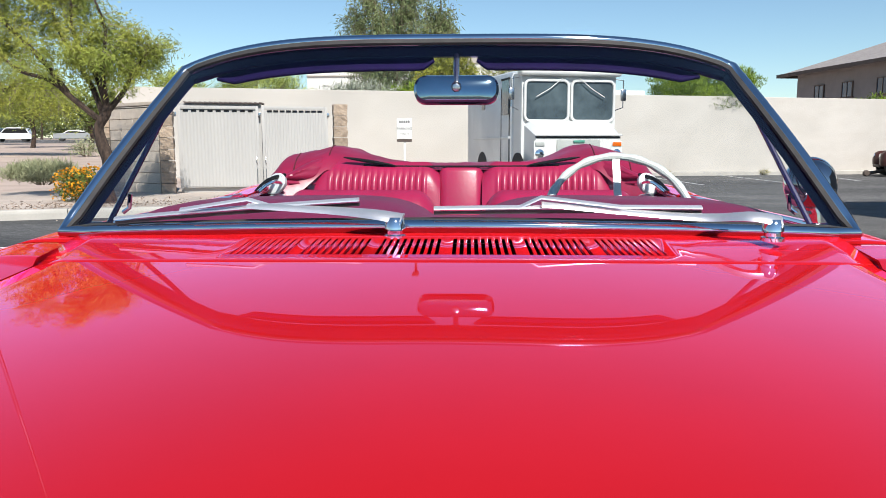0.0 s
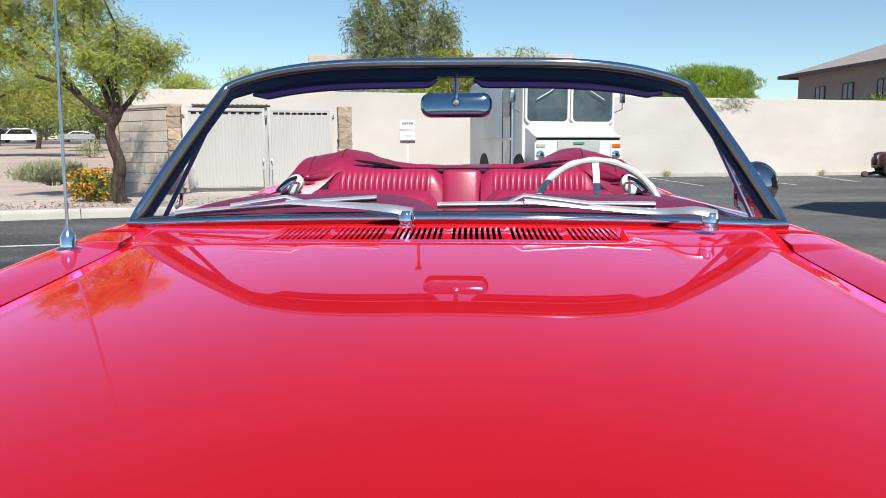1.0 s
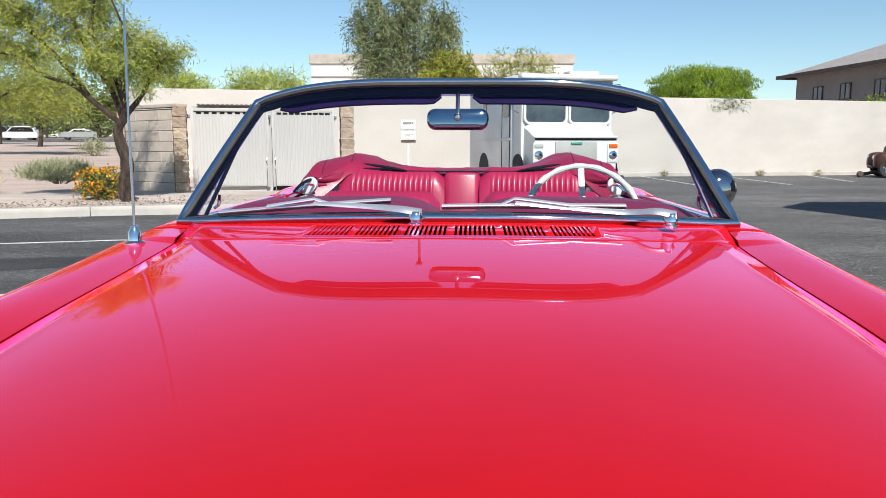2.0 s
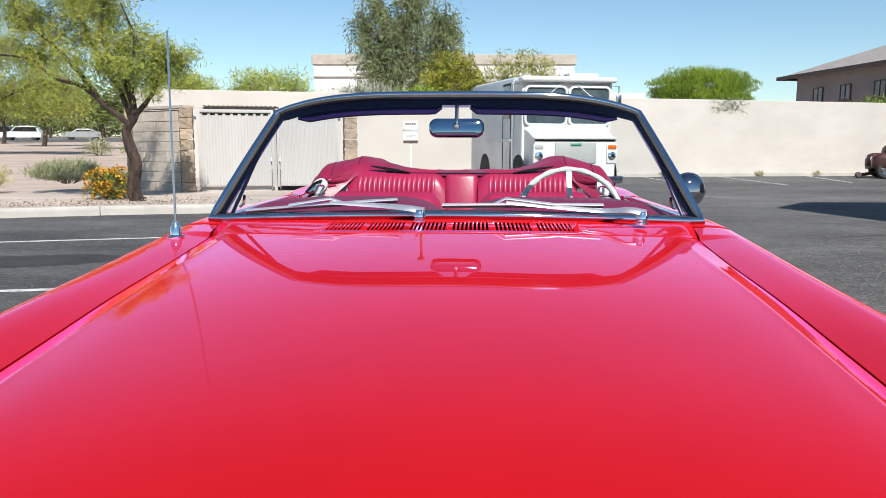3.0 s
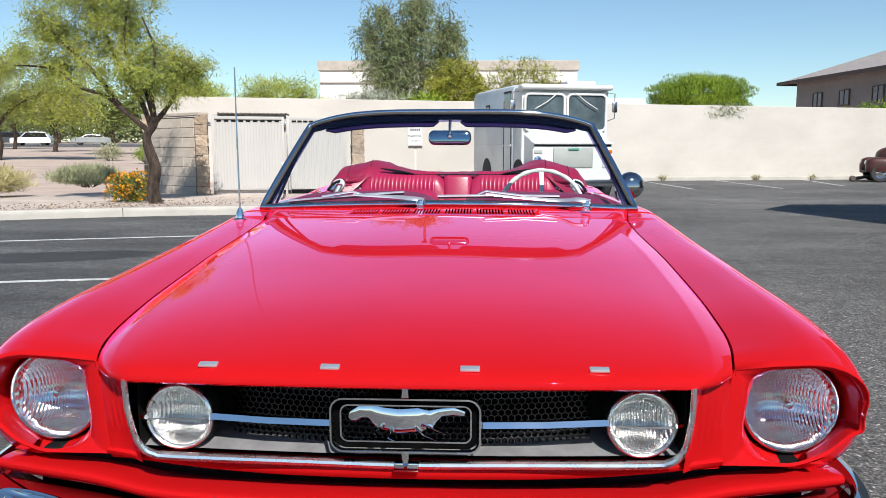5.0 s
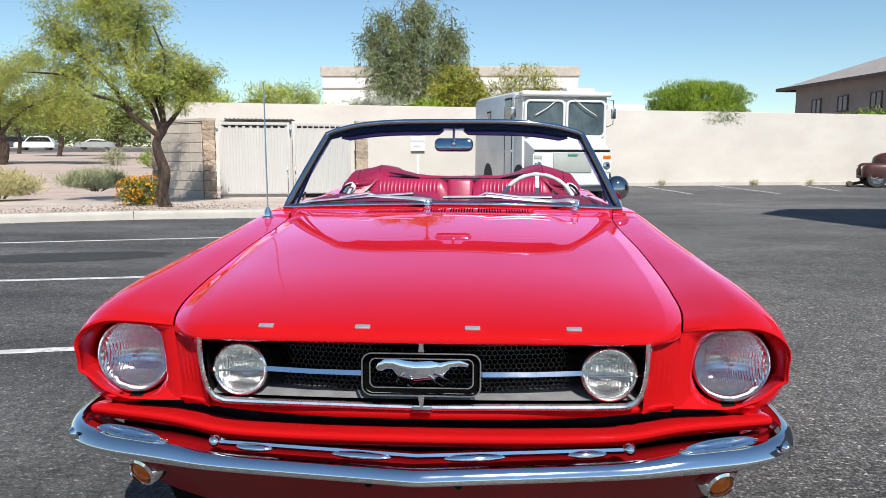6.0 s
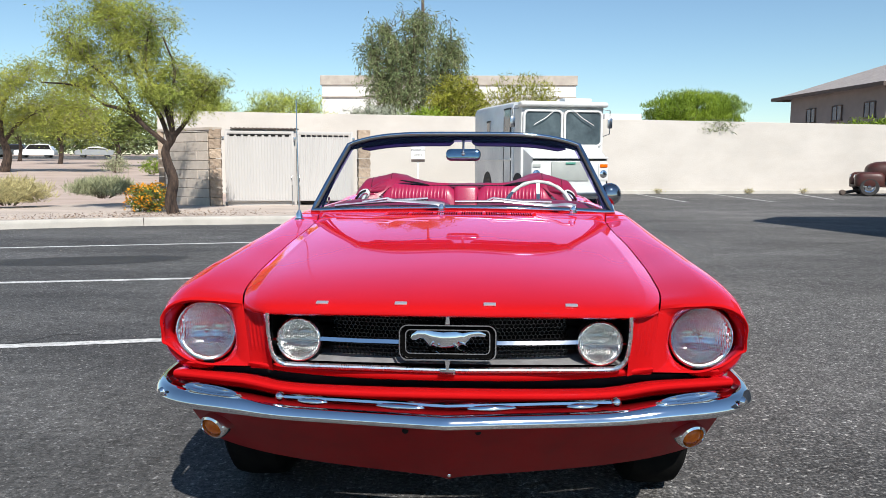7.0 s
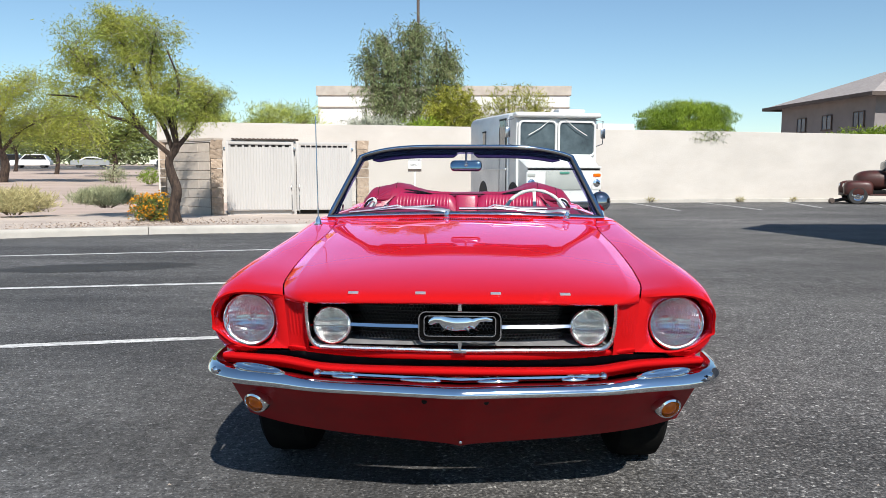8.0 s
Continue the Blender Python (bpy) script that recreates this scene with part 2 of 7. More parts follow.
fluted(BOWL, 60.0, 18.0, 0.0008)
FOGLENS = fluted(pane_mat("fog_lens", (0.95, 0.96, 0.96), 0.10, 0.09), 95, 12, 0.003)
fluted(FOGBOWL, 52.0, 10.0, 0.0030)
TYRE = mat("tyre_rubber", (0.006, 0.006, 0.0065), 0.9, spec=0.05, color2=(0.010, 0.010, 0.009), scale=20, bump=0.001, bump_scale=60)
# Chrome with the dark reflections of the ground put into its colour.
MIRROR_BACK = mat("darkened_chrome", (0.40, 0.40, 0.42), 0.06, 1.0, color2=(0.32, 0.32, 0.34), scale=9)


def mottle(m, layers):
    """Blotches over a surface: (scale, darkest, lightest, stretch along x) multiplied into its colour."""
    nt = m.node_tree
    b = nt.nodes["Principled BSDF"]
    tc = nt.nodes.new("ShaderNodeTexCoord")
    for scale, lo, hi, sx in layers:
        mp, n, r, x = (nt.nodes.new("ShaderNode" + k) for k in ("Mapping", "TexNoise", "MapRange", "HueSaturation"))
        mp.inputs["Scale"].default_value = (sx, 1, 1)
        n.inputs["Scale"].default_value, n.inputs["Detail"].default_value = scale, 5
        for k, v in zip((1, 2, 3, 4), (0.33, 0.67, lo, hi)):
            r.inputs[k].default_value = v
        nt.links.new(tc.outputs["Object"], mp.inputs[0])
        nt.links.new(mp.outputs[0], n.inputs["Vector"])
        nt.links.new(n.outputs[0], r.inputs[0])
        nt.links.new(r.outputs[0], x.inputs["Value"])
        nt.links.new(b.inputs["Base Color"].links[0].from_socket, x.inputs["Color"])
        nt.links.new(x.outputs[0], b.inputs["Base Color"])


ASPHALT = mat("asphalt", (0.050, 0.050, 0.051), 0.9, color2=(0.108, 0.105, 0.101), scale=0.22, fine_color=(0.36, 0.35, 0.335), fine=0.75, fine_scale=70, speck=(0.55, 0.54, 0.51), speck_scale=40, bump=0.012, bump_scale=60, spec=0.3)
ASPHALT_NEW = mat("sealed_asphalt", (0.052, 0.052, 0.054), 0.85, color2=(0.088, 0.087, 0.085), scale=0.5, fine_color=(0.20, 0.198, 0.195), fine=0.75, fine_scale=80, speck=(0.33, 0.325, 0.32), speck_scale=48, bump=0.010, bump_scale=60, spec=0.3)
mottle(ASPHALT, ((0.35, 0.72, 1.2, 0.35), (1.6, 0.82, 1.15, 0.5), (9.0, 0.78, 1.2, 1.0), (28.0, 0.68, 1.35, 1.0)))
mottle(ASPHALT_NEW, ((0.4, 0.70, 1.3, 0.3), (1.9, 0.78, 1.2, 0.35), (9.0, 0.8, 1.18, 1.0), (28.0, 0.75, 1.3, 1.0)))
PAINT = mat("line_paint", (0.74, 0.74, 0.72), 0.75, color2=(0.5, 0.5, 0.49), scale=5, fine_color=(0.2, 0.2, 0.2), fine=0.75, fine_scale=22, bump=0.002, bump_scale=90)
CONCRETE = mat("concrete", (0.50, 0.475, 0.43), 0.9, color2=(0.41, 0.39, 0.355), scale=2.5, bump=0.004, bump_scale=40, fine_color=(0.3, 0.28, 0.25), fine=0.3, fine_scale=50)
SOIL = mat("desert_gravel", (0.50, 0.395, 0.335), 0.95, color2=(0.42, 0.325, 0.27), scale=0.8, bump=0.02, bump_scale=25, fine_color=(0.5, 0.4, 0.33), fine=0.6, fine_scale=35)
PATH_SOIL = mat("pale_granite", (0.57, 0.49, 0.425), 0.95, color2=(0.49, 0.415, 0.36), scale=1.2, bump=0.015, bump_scale=30, fine_color=(0.36, 0.28, 0.23), fine=0.5, fine_scale=40)
STUCCO = mat("cream_stucco", (0.54, 0.508, 0.465), 0.92, color2=(0.49, 0.46, 0.42), scale=0.7, bump=0.006, bump_scale=30, fine_color=(0.47, 0.42, 0.36), fine=0.22, fine_scale=3.5, stretch=(0.6, 0.6, 1.0))
mottle(STUCCO, ((0.5, 0.955, 1.03, 1.0), (2.2, 0.97, 1.02, 0.4)))
mottle(PATH_SOIL, ((1.3, 0.82, 1.1, 0.5),))
mottle(SOIL, ((0.5, 0.85, 1.1, 0.4),))
BLOCK = mat("block", (0.52, 0.455, 0.395), 0.92, color2=(0.46, 0.40, 0.34), scale=6, bump=0.006, bump_scale=60, random=0.08)
SPLIT = mat("split_face_stone", (0.42, 0.33, 0.25), 0.95, color2=(0.30, 0.23, 0.17), scale=9, bump=0.03, bump_scale=16, random=0.18)
GATE = mat("gate_paint", (0.45, 0.437, 0.422), 0.6, color2=(0.42, 0.408, 0.395), scale=2.0, stretch=(1, 1, 0.3))
VANWHITE = mat("van_white", (0.68, 0.69, 0.68), 0.4, coat=0.15, color2=(0.60, 0.61, 0.60), scale=2.0, vary_rough=0.1)
ALU = mat("van_aluminium", (0.68, 0.69, 0.69), 0.45, 0.25, color2=(0.6, 0.61, 0.61), scale=1.5, vary_rough=0.12)
GREYPLATE = mat("grey_plate", (0.38, 0.40, 0.38), 0.6, color2=(0.33, 0.35, 0.33), scale=4)
GREEN = mat("green_badge", (0.08, 0.28, 0.21), 0.4)
WINDOW = mat("dark_window", (0.10, 0.135, 0.15), 0.08, color2=(0.035, 0.05, 0.06), scale=1.6, spec=0.8)
# Blue base colour stands in for sky reflected in the panes.
BLUEWIN = mat("sky_tinted_window", (0.05, 0.09, 0.135), 0.12, color2=(0.03, 0.055, 0.085), scale=1.2, spec=0.5)
RUST = mat("rusty_maroon", (0.07, 0.015, 0.012), 0.5, coat=0.2, color2=(0.045, 0.016, 0.011), scale=4, vary_rough=0.15)
ROOF = mat("roof_shingle", (0.37, 0.335, 0.32), 0.9, color2=(0.31, 0.28, 0.265), scale=2, bump=0.03, bump_scale=8, fine_color=(0.24, 0.2, 0.18), fine=0.5, fine_scale=6)
HOUSE = mat("brown_stucco", (0.235, 0.215, 0.212), 0.9, color2=(0.20, 0.185, 0.182), scale=1, bump=0.01, bump_scale=10)
FASCIA = mat("dark_fascia", (0.10, 0.08, 0.07), 0.8, color2=(0.08, 0.06, 0.05), scale=3)
FASCIA_TAN = mat("mortar", (0.2, 0.165, 0.13), 0.95, color2=(0.17, 0.14, 0.11), scale=8)
WHITEB = mat("white_stucco", (0.68, 0.665, 0.64), 0.9, color2=(0.63, 0.615, 0.59), scale=0.6)
BAND = mat("tan_block", (0.44, 0.40, 0.35), 0.9, color2=(0.36, 0.32, 0.28), scale=1.5, bump=0.02, bump_scale=5)
BARK = mat("bark", (0.018, 0.012, 0.010), 0.95, color2=(0.085, 0.056, 0.041), scale=15, bump=0.05, bump_scale=26, stretch=(1, 1, 0.3))
TWIG_GREY = mat("grey_twig", (0.27, 0.235, 0.20), 0.9, color2=(0.17, 0.14, 0.115), scale=8)
TWIG = mat("twig", (0.20, 0.16, 0.11), 0.9, color2=(0.14, 0.10, 0.07), scale=8)
PEBBLE = mat("pebble", (0.36, 0.31, 0.26), 0.9, island=0.4)
LITTER = mat("leaf_litter", (0.26, 0.20, 0.155), 0.95, island=0.6)
STAIN = mat("oil_stained_asphalt", (0.018, 0.018, 0.019), 0.75, color2=(0.034, 0.033, 0.032), scale=3, fine_color=(0.12, 0.117, 0.113), fine=0.6, fine_scale=75, bump=0.008, bump_scale=75)
SIGN = mat("sign_white", (0.78, 0.78, 0.76), 0.5, color2=(0.7, 0.7, 0.68), scale=6)
INK = mat("sign_ink", (0.10, 0.10, 0.10), 0.6)
CARWHITE = mat("white_car_paint", (0.78, 0.78, 0.78), 0.25, coat=0.8, color2=(0.72, 0.72, 0.72), scale=2)
CARDARK = mat("dark_car_paint", (0.03, 0.035, 0.045), 0.25, coat=0.8, color2=(0.04, 0.045, 0.055), scale=2)
CARGREY = mat("grey_car_paint", (0.3, 0.31, 0.32), 0.25, coat=0.8, color2=(0.26, 0.27, 0.28), scale=2)


def leaf_mat(name, a, b, scale=1.2):
    m = mat(name, a, 0.6, color2=b, scale=scale, island=0.35, spec=0.3)
    p = m.node_tree.nodes["Principled BSDF"]
    p.inputs["Subsurface Weight"].default_value = 0.0
    return m


LEAF_OLIVE = leaf_mat("olive_leaf", (0.36, 0.37, 0.065), (0.20, 0.25, 0.045))
LEAF_FAR = leaf_mat("far_leaf", (0.17, 0.20, 0.04), (0.11, 0.15, 0.035))
LEAF_GREY = leaf_mat("grey_green_leaf", (0.20, 0.235, 0.10), (0.125, 0.165, 0.07), 0.6)
LEAF_BRIGHT = leaf_mat("bright_leaf", (0.22, 0.31, 0.022), (0.13, 0.205, 0.015), 0.8)
LEAF_FEATHER = leaf_mat("feathery_leaf", (0.40, 0.43, 0.09), (0.28, 0.34, 0.06), 0.8)
LEAF_YELLOW = leaf_mat("yellow_leaf", (0.30, 0.28, 0.03), (0.2, 0.22, 0.03), 0.8)
LEAF_SAGE = leaf_mat("sage_leaf", (0.34, 0.35, 0.21), (0.25, 0.27, 0.15), 2)
LEAF_SILVER = leaf_mat("silver_leaf", (0.36, 0.38, 0.30), (0.26, 0.28, 0.2), 2)
LEAF_DRY = leaf_mat("dry_leaf", (0.47, 0.41, 0.20), (0.36, 0.33, 0.16), 2)
FLOWER = leaf_mat("yellow_flower", (0.66, 0.33, 0.012), (0.5, 0.17, 0.008), 4)


# ---------------------------------------------------------------- ground and setting
LOT = radians(16)
UD, VD = Vector((math.cos(LOT), math.sin(LOT), 0)), Vector((-math.sin(LOT), math.cos(LOT), 0))


def land_z(x, y):
    """Height of the land: flat car park, a gentle rise beyond it to the left."""
    d = max(0.0, y - 16) * 0.022
    left = 1 / (1 + math.exp((x + 11 - 0.05 * y) / 3.0))
    far = min(1.0, max(0.0, (y - 45) / 60))
    return min(d, 3.0) * max(left, far)


def ground_fn(xs, ys, z0):
    bm = BM()
    vs = [[bm.verts.new((x, y, land_z(x, y) + z0)) for y in ys] for x in xs]
    for i in range(len(xs) - 1):
        for j in range(len(ys) - 1):
            bm.faces.new((vs[i][j], vs[i + 1][j], vs[i + 1][j + 1], vs[i][j + 1]))
    return bm


gx = [-1500, -700, -300, -150, -90, -60] + [-50 + 2.5 * i for i in range(41)] + [60, 90, 150, 300, 700, 1500]
gy = [-1200, -400, -100, -40, -20, -8, 0] + [4 + 2.5 * i for i in range(46)] + [140, 200, 400, 900, 1800]
solo("ground", ground_fn(gx, gy, -0.012), SOIL, "pinkish desert gravel reaching to the horizon", "ground", "structure")

# asphalt of the car park
bm = BM()
KERB = [(-60, -12.0), (-30, -2.0), (-14, 6.6), (-10, 9.2), (-8.1, 10.35), (-6.0, 11.3), (-3.7, 11.95), (-1.0, 12.7), (1.6, 13.4)]
kerb_y = curve(KERB)
nx, ny = 90, 40
rows = []
for i in range(nx + 1):
    x = -60 + 140 * i / nx
    top = kerb_y(x) + 0.03 if x < 1.6 else 34.0
    rows.append([bm.verts.new((x, -60 + (top + 60) * j / ny, 0.0)) for j in range(ny + 1)])
for i in range(nx):
    for j in range(ny):
        bm.faces.new((rows[i][j], rows[i + 1][j], rows[i + 1][j + 1], rows[i][j + 1]))
solo("asphalt_lot", bm, ASPHALT, "dark grey worn asphalt of a car park", "asphalt", "structure", smooth=False)

# darker resealed half of the lot, its edge running under the car
bm = BM()
rows = []
for i in range(61):
    y = -30 + 43 * i / 60
    edge = -0.12 + 0.05 * noise.noise((y * 0.9, 0.3, 0)) + 0.018 * (y - 0.5)
    rows.append([bm.verts.new((x, min(y, kerb_y(x) + 0.02), 0.003)) for x in [-40 + (edge + 40) * j / 40 for j in range(41)]])
for a, b in zip(rows, rows[1:]):
    for j in range(40):
        if (a[j].co - b[j].co).length > 0.01 and (a[j + 1].co - b[j + 1].co).length > 0.01:
            bm.faces.new((a[j], a[j + 1], b[j + 1], b[j]))
solo("resealed_asphalt", bm, ASPHALT_NEW, "darker resealed stretch of asphalt under the bays", "asphalt", "structure", smooth=False)

# raised planting bed behind the kerb
bm = BM()
rows = []
for i in range(81):
    x = -60 + 61.6 * i / 80
    k = kerb_y(x) + 0.14
    rows.append([bm.verts.new((x - 0.25 * t * t * 8, k + t * (5.2 + 0.7 * math.sin(x * 0.8)), 0.14 + 0.05 * math.sin(3.1 * min(1, t * 1.5)) * noise.noise((x * 0.3, t * 4, 0)) + land_z(x, k + t * (5.2 + 0.7 * math.sin(x * 0.8))) - (0.16 if t > 0.99 else 0))) for t in [j / 16 for j in range(17)]])
for i in range(80):
    for j in range(16):
        bm.faces.new((rows[i][j], rows[i + 1][j], rows[i + 1][j + 1], rows[i][j + 1]))
solo("planting_bed", bm, PATH_SOIL, "pale decomposed granite behind the kerb", "gravel bed", "structure")

# kerb, in cast lengths
kerb = thing("kerb", -6, 11.5, 0, "pale grey cast concrete kerb beside the asphalt", "kerb", kind="structure")
KP = [(0.0, -0.02), (0.0, 0.10), (0.008, 0.135), (0.03, 0.152), (0.15, 0.152), (0.15, -0.02)]
kx = [-30, -24, -19, -15, -12, -9.4, -6.05, -3.0, 0.0, 1.6]
for a, b in zip(kx, kx[1:]):
    bm = BM()
    pts = [(a + 0.006 + (b - a - 0.012) * t / 6, kerb_y(a + (b - a) * t / 6), 0) for t in range(7)]
    sweep(bm, pts, [(-s, t) for s, t in KP])
    part("kerb_stone", bm, CONCRETE, kerb, smooth=False)
# concrete apron before the enclosure
bm = BM()
box(bm, (-3.75, 14.2, 0.035), (4.6, 3.6, 0.16), LOT, 0.02)
solo("apron", bm, CONCRETE, "pale concrete pad before the enclosure gates", "concrete pad", "structure", smooth=False)

# painted lines
def stripe(ax_, ay_, bx_, by_, w=0.10):
    a, b = Vector((ax_, ay_, 0.007)), Vector((bx_, by_, 0.007))
    d = (b - a).normalized()
    s = Vector((-d.y, d.x, 0)) * w / 2
    bm = BM()
    n = max(2, int((b - a).length / 0.035))
    rows = []
    for i in range(n + 1):
        p = a.lerp(b, i / n)
        j = [0.10 * noise.noise((p.x * 5, p.y * 5, k)) + 0.16 * noise.noise((p.x * 23, p.y * 23, k + 4)) for k in (1, 9)]
        rows.append((bm.verts.new(p - s * (1 + j[0])), bm.verts.new(p + s * (1 + j[1]))))
    for p, q in zip(rows, rows[1:]):
        bm.faces.new((p[0], q[0], q[1], p[1]))
    return solo("parking_line", bm, PAINT, "worn white painted parking bay line on asphalt", "road marking", "structure", "parking bay lines", smooth=False)


stripe(-10.5, 6.42, -1.0, 9.38)
stripe(-10.5, 3.55, -1.0, 5.75)
stripe(-10.5, 0.62, -0.95, 3.06)
stripe(6.0, 27.4, 6.35, 20.9)
stripe(8.95, 27.6, 9.1, 21.5)
stripe(12.5, 28.2, 11.7, 23.2)
stripe(15.9, 28.6, 14.5, 23.8)

# long boundary wall
W0, W1 = Vector((-11.1, 23.4, 0)), Vector((42.0, 34.6, 0))
wd = (W1 - W0).normalized()
wn_ = Vector((-wd.y, wd.x, 0))


def wall_top(t):
    return 2.93 - 0.33 * t


bm = BM()
n = 60
ringsv = []
for i in range(n + 1):
    t = i / n
    p = W0.lerp(W1, t)
    h = wall_top(t)
    prof = [(0, -0.2), (0, h - 0.012), (0.012, h), (0.20, h), (0.212, h - 0.012), (0.212, -0.2)]
    ringsv.append([bm.verts.new(p + wn_ * s + Vector((0, 0, z))) for s, z in prof])
for a, b in zip(ringsv, ringsv[1:]):
    for j in range(5):
        bm.faces.new((a[j], a[j + 1], b[j + 1], b[j]))
bm.faces.new(ringsv[0])
bm.faces.new(ringsv[-1])
solo("wall_boundary", bm, STUCCO, "cream stuccoed boundary wall with faint stains", "wall", "structure", sharp=0.3)
bm = BM()
sweep(bm, [W0.lerp(W1, t / 20) - wn_ * 0.06 for t in range(21)], [(0.06, -0.05), (0.06, 0.12), (-0.05, 0.15), (-0.05, -0.05)])
solo("wall_footing", bm, CONCRETE, "pale concrete footing along the foot of the wall", "footing", "structure", smooth=False)


# ================================================================ the car
car = thing("convertible_car", 0, 2.2, 0, "glossy red classic convertible with its roof folded down, parked", "car")

HOOD_END = 1.475
LIP = 0.07
REAR_SWEEP = 0.15
hood_zc = curve([(0.07, 0.7715), (0.076, 0.779), (0.09, 0.788), (0.12, 0.798), (0.16, 0.808), (0.22, 0.820), (0.35, 0.839), (0.65, 0.868), (1.0, 0.898), (1.445, 0.925), (1.9, 0.945)])
seam_x = curve([(0.07, 0.580), (0.14, 0.606), (0.3, 0.6225), (0.52, 0.638), (0.87, 0.651), (1.445, 0.660), (1.9, 0.70)])
hood_drop = curve([(0.07, 0.010), (0.2, 0.016), (0.5, 0.026), (1.0, 0.033), (1.475, 0.033), (1.9, 0.028)])
edge_fall = curve([(0.07, 0.001), (0.16, 0.006), (0.4, 0.009), (1.0, 0.0095), (1.3, 0.008), (1.445, 0.006)])


def lip_y(x):
    """The bonnet's front edge, swept back at its corners."""
    t = max(0.0, abs(x) - 0.475)
    return LIP + 0.040 * (abs(x) / 0.5) ** 2 + 6.2 * t * t


def hood_z(x, yy):
    xs = seam_x(yy)
    a = abs(x) / xs
    c = (xs - abs(x)) / 0.057
    z = hood_zc(yy) - hood_drop(yy) * a * a
    if c < 1.3:
        k = max(0.0, 1 - c)
        soft = 0.06 * math.exp(-(((c - 1.0) / 0.22) ** 2))
        z -= edge_fall(yy) * (k ** 1.15 - soft)
    return z


def hood_p(u, v):
    """u across (-1..1 in seam widths), v from the lip to the rear edge."""
    yy = LIP + v * (HOOD_END - LIP) + REAR_SWEEP * u * u * v ** 3
    x = u * seam_x(yy)
    y = yy + (lip_y(x) - LIP) * (1 - v) ** 1.5
    return Vector((x, y, hood_z(x, yy)))


bm = BM()
vs = [0, 0.004, 0.009, 0.016, 0.026, 0.04, 0.06, 0.085] + [0.12 + 0.88 * i / 30 for i in range(31)]
us = [-1 + 2 * i / 64 for i in range(65)]
us = sorted(set(us + [s * k for s in (-1, 1) for k in (0.995, 0.985, 0.975, 0.965, 0.955, 0.945, 0.93, 0.92, 0.915, 0.91, 0.905, 0.90, 0.895, 0.885, 0.86)]))
rows = grid(bm, hood_p, 1, 1, us=us, vs=vs)
# the folded front lip and the down-turned side edges
prev = None
for r in rows:
    p = r[0].co
    a = bm.verts.new(p + Vector((0, 0.001, -0.007)))
    b = bm.verts.new(p + Vector((0, 0.012, -0.013)))
    c = bm.verts.new(p + Vector((0, 0.06, -0.011)))
    if prev:
        bm.faces.new((prev[0], r[0], a, prev[1]))
        bm.faces.new((prev[1], a, b, prev[2]))
        bm.faces.new((prev[2], b, c, prev[3]))
    prev = (r[0], a, b, c)
for r in (rows[0], rows[-1]):
    low = [bm.verts.new(v.co + Vector((-0.003 if v.co.x > 0 else 0.003, 0, -0.022))) for v in r]
    for j in range(len(r) - 1):
        bm.faces.new((r[j], r[j + 1], low[j + 1], low[j]))
low = [bm.verts.new(r[-1].co + Vector((0, 0.003, -0.014))) for r in rows]
for i in range(len(rows) - 1):
    bm.faces.new((rows[i][-1], rows[i + 1][-1], low[i + 1], low[i]))
hood = part("hood", bm, RED, car, "glossy red bonnet panel reflecting the sky", sharp=0.9)

# plain chrome bars where the maker's spaced letters stand
for x in (-0.339, -0.124, 0.113, 0.331):
    bm = BM()
    yy = 0.094
    z = hood_z(x, yy)
    y = yy + (lip_y(x) - LIP) * 0.95
    box(bm, (x, y, z + 0.003), (0.033, 0.013, 0.005), 0, 0.0016, rx=0.33)
    part("badge_bar", bm, BRIGHT, car, "small chrome badge bar")

SEAM = [hood_p(1.0, i / 40) for i in range(41)]
SEAM_END = SEAM[-1].y
seam_wx = curve([(p.y, p.x) for p in SEAM])
seam_wz = curve([(p.y, p.z) for p in SEAM])


def inner_x(y):
    """Inner edge of the wings and doors."""
    x0 = seam_wx(min(y, SEAM_END)) + 0.005
    return x0 + (0.735 - x0) * max(0.0, min(1.0, (y - SEAM_END) / (1.95 - SEAM_END)))


# ---- cowl with its air slots
glass_y = lambda x: 1.725 + 0.115 * (abs(x) / 0.75) ** 2.2
glass_z = lambda x: 0.948 - 0.026 * (abs(x) / 0.75) ** 2
SLOTS = []
for g in range(6):
    x0 = -0.345 + g * 0.1155
    SLOTS += [(x0 + 0.004 + k * 0.0112, x0 + 0.004 + k * 0.0112 + 0.0062) for k in range(9)]
xb = sorted({round(v, 5) for s in SLOTS for v in s} | {round(-0.66 + 0.04 * i, 5) for i in range(8)} | {round(0.38 + 0.04 * i, 5) for i in range(8)} | {-0.356, 0.357})
YB = [0, 0.1, 0.2, 0.72, 0.8, 0.9, 1.0]


def cowl_p(u, v):
    y0, y1 = HOOD_END + 0.005 + REAR_SWEEP * (u / 0.66) ** 2, glass_y(u) + 0.03
    y = y0 + (y1 - y0) * v
    z = hood_zc(y) - 0.022 * (abs(u) / 0.66) ** 2
    if abs(u) > 0.4:
        u = math.copysign(0.4 + (abs(u) - 0.4) / 0.26 * (inner_x(y) - 0.403), u)
    edge = hood_z(min(abs(u), seam_x(y0)), y0) - hood_zc(y0) + 0.022 * (abs(u) / 0.66) ** 2
    z += (min(0.0, edge) - 0.003) * (1 - v) ** 2
    if abs(u) < 0.36 and 0.1 < v < 0.8:
        z += 0.0015
    return Vector((u, y, z))


def cowl_keep(i, j):
    m = (xb[i] + xb[i + 1]) / 2
    return not (j == 2 and any(a < m < b for a, b in SLOTS))


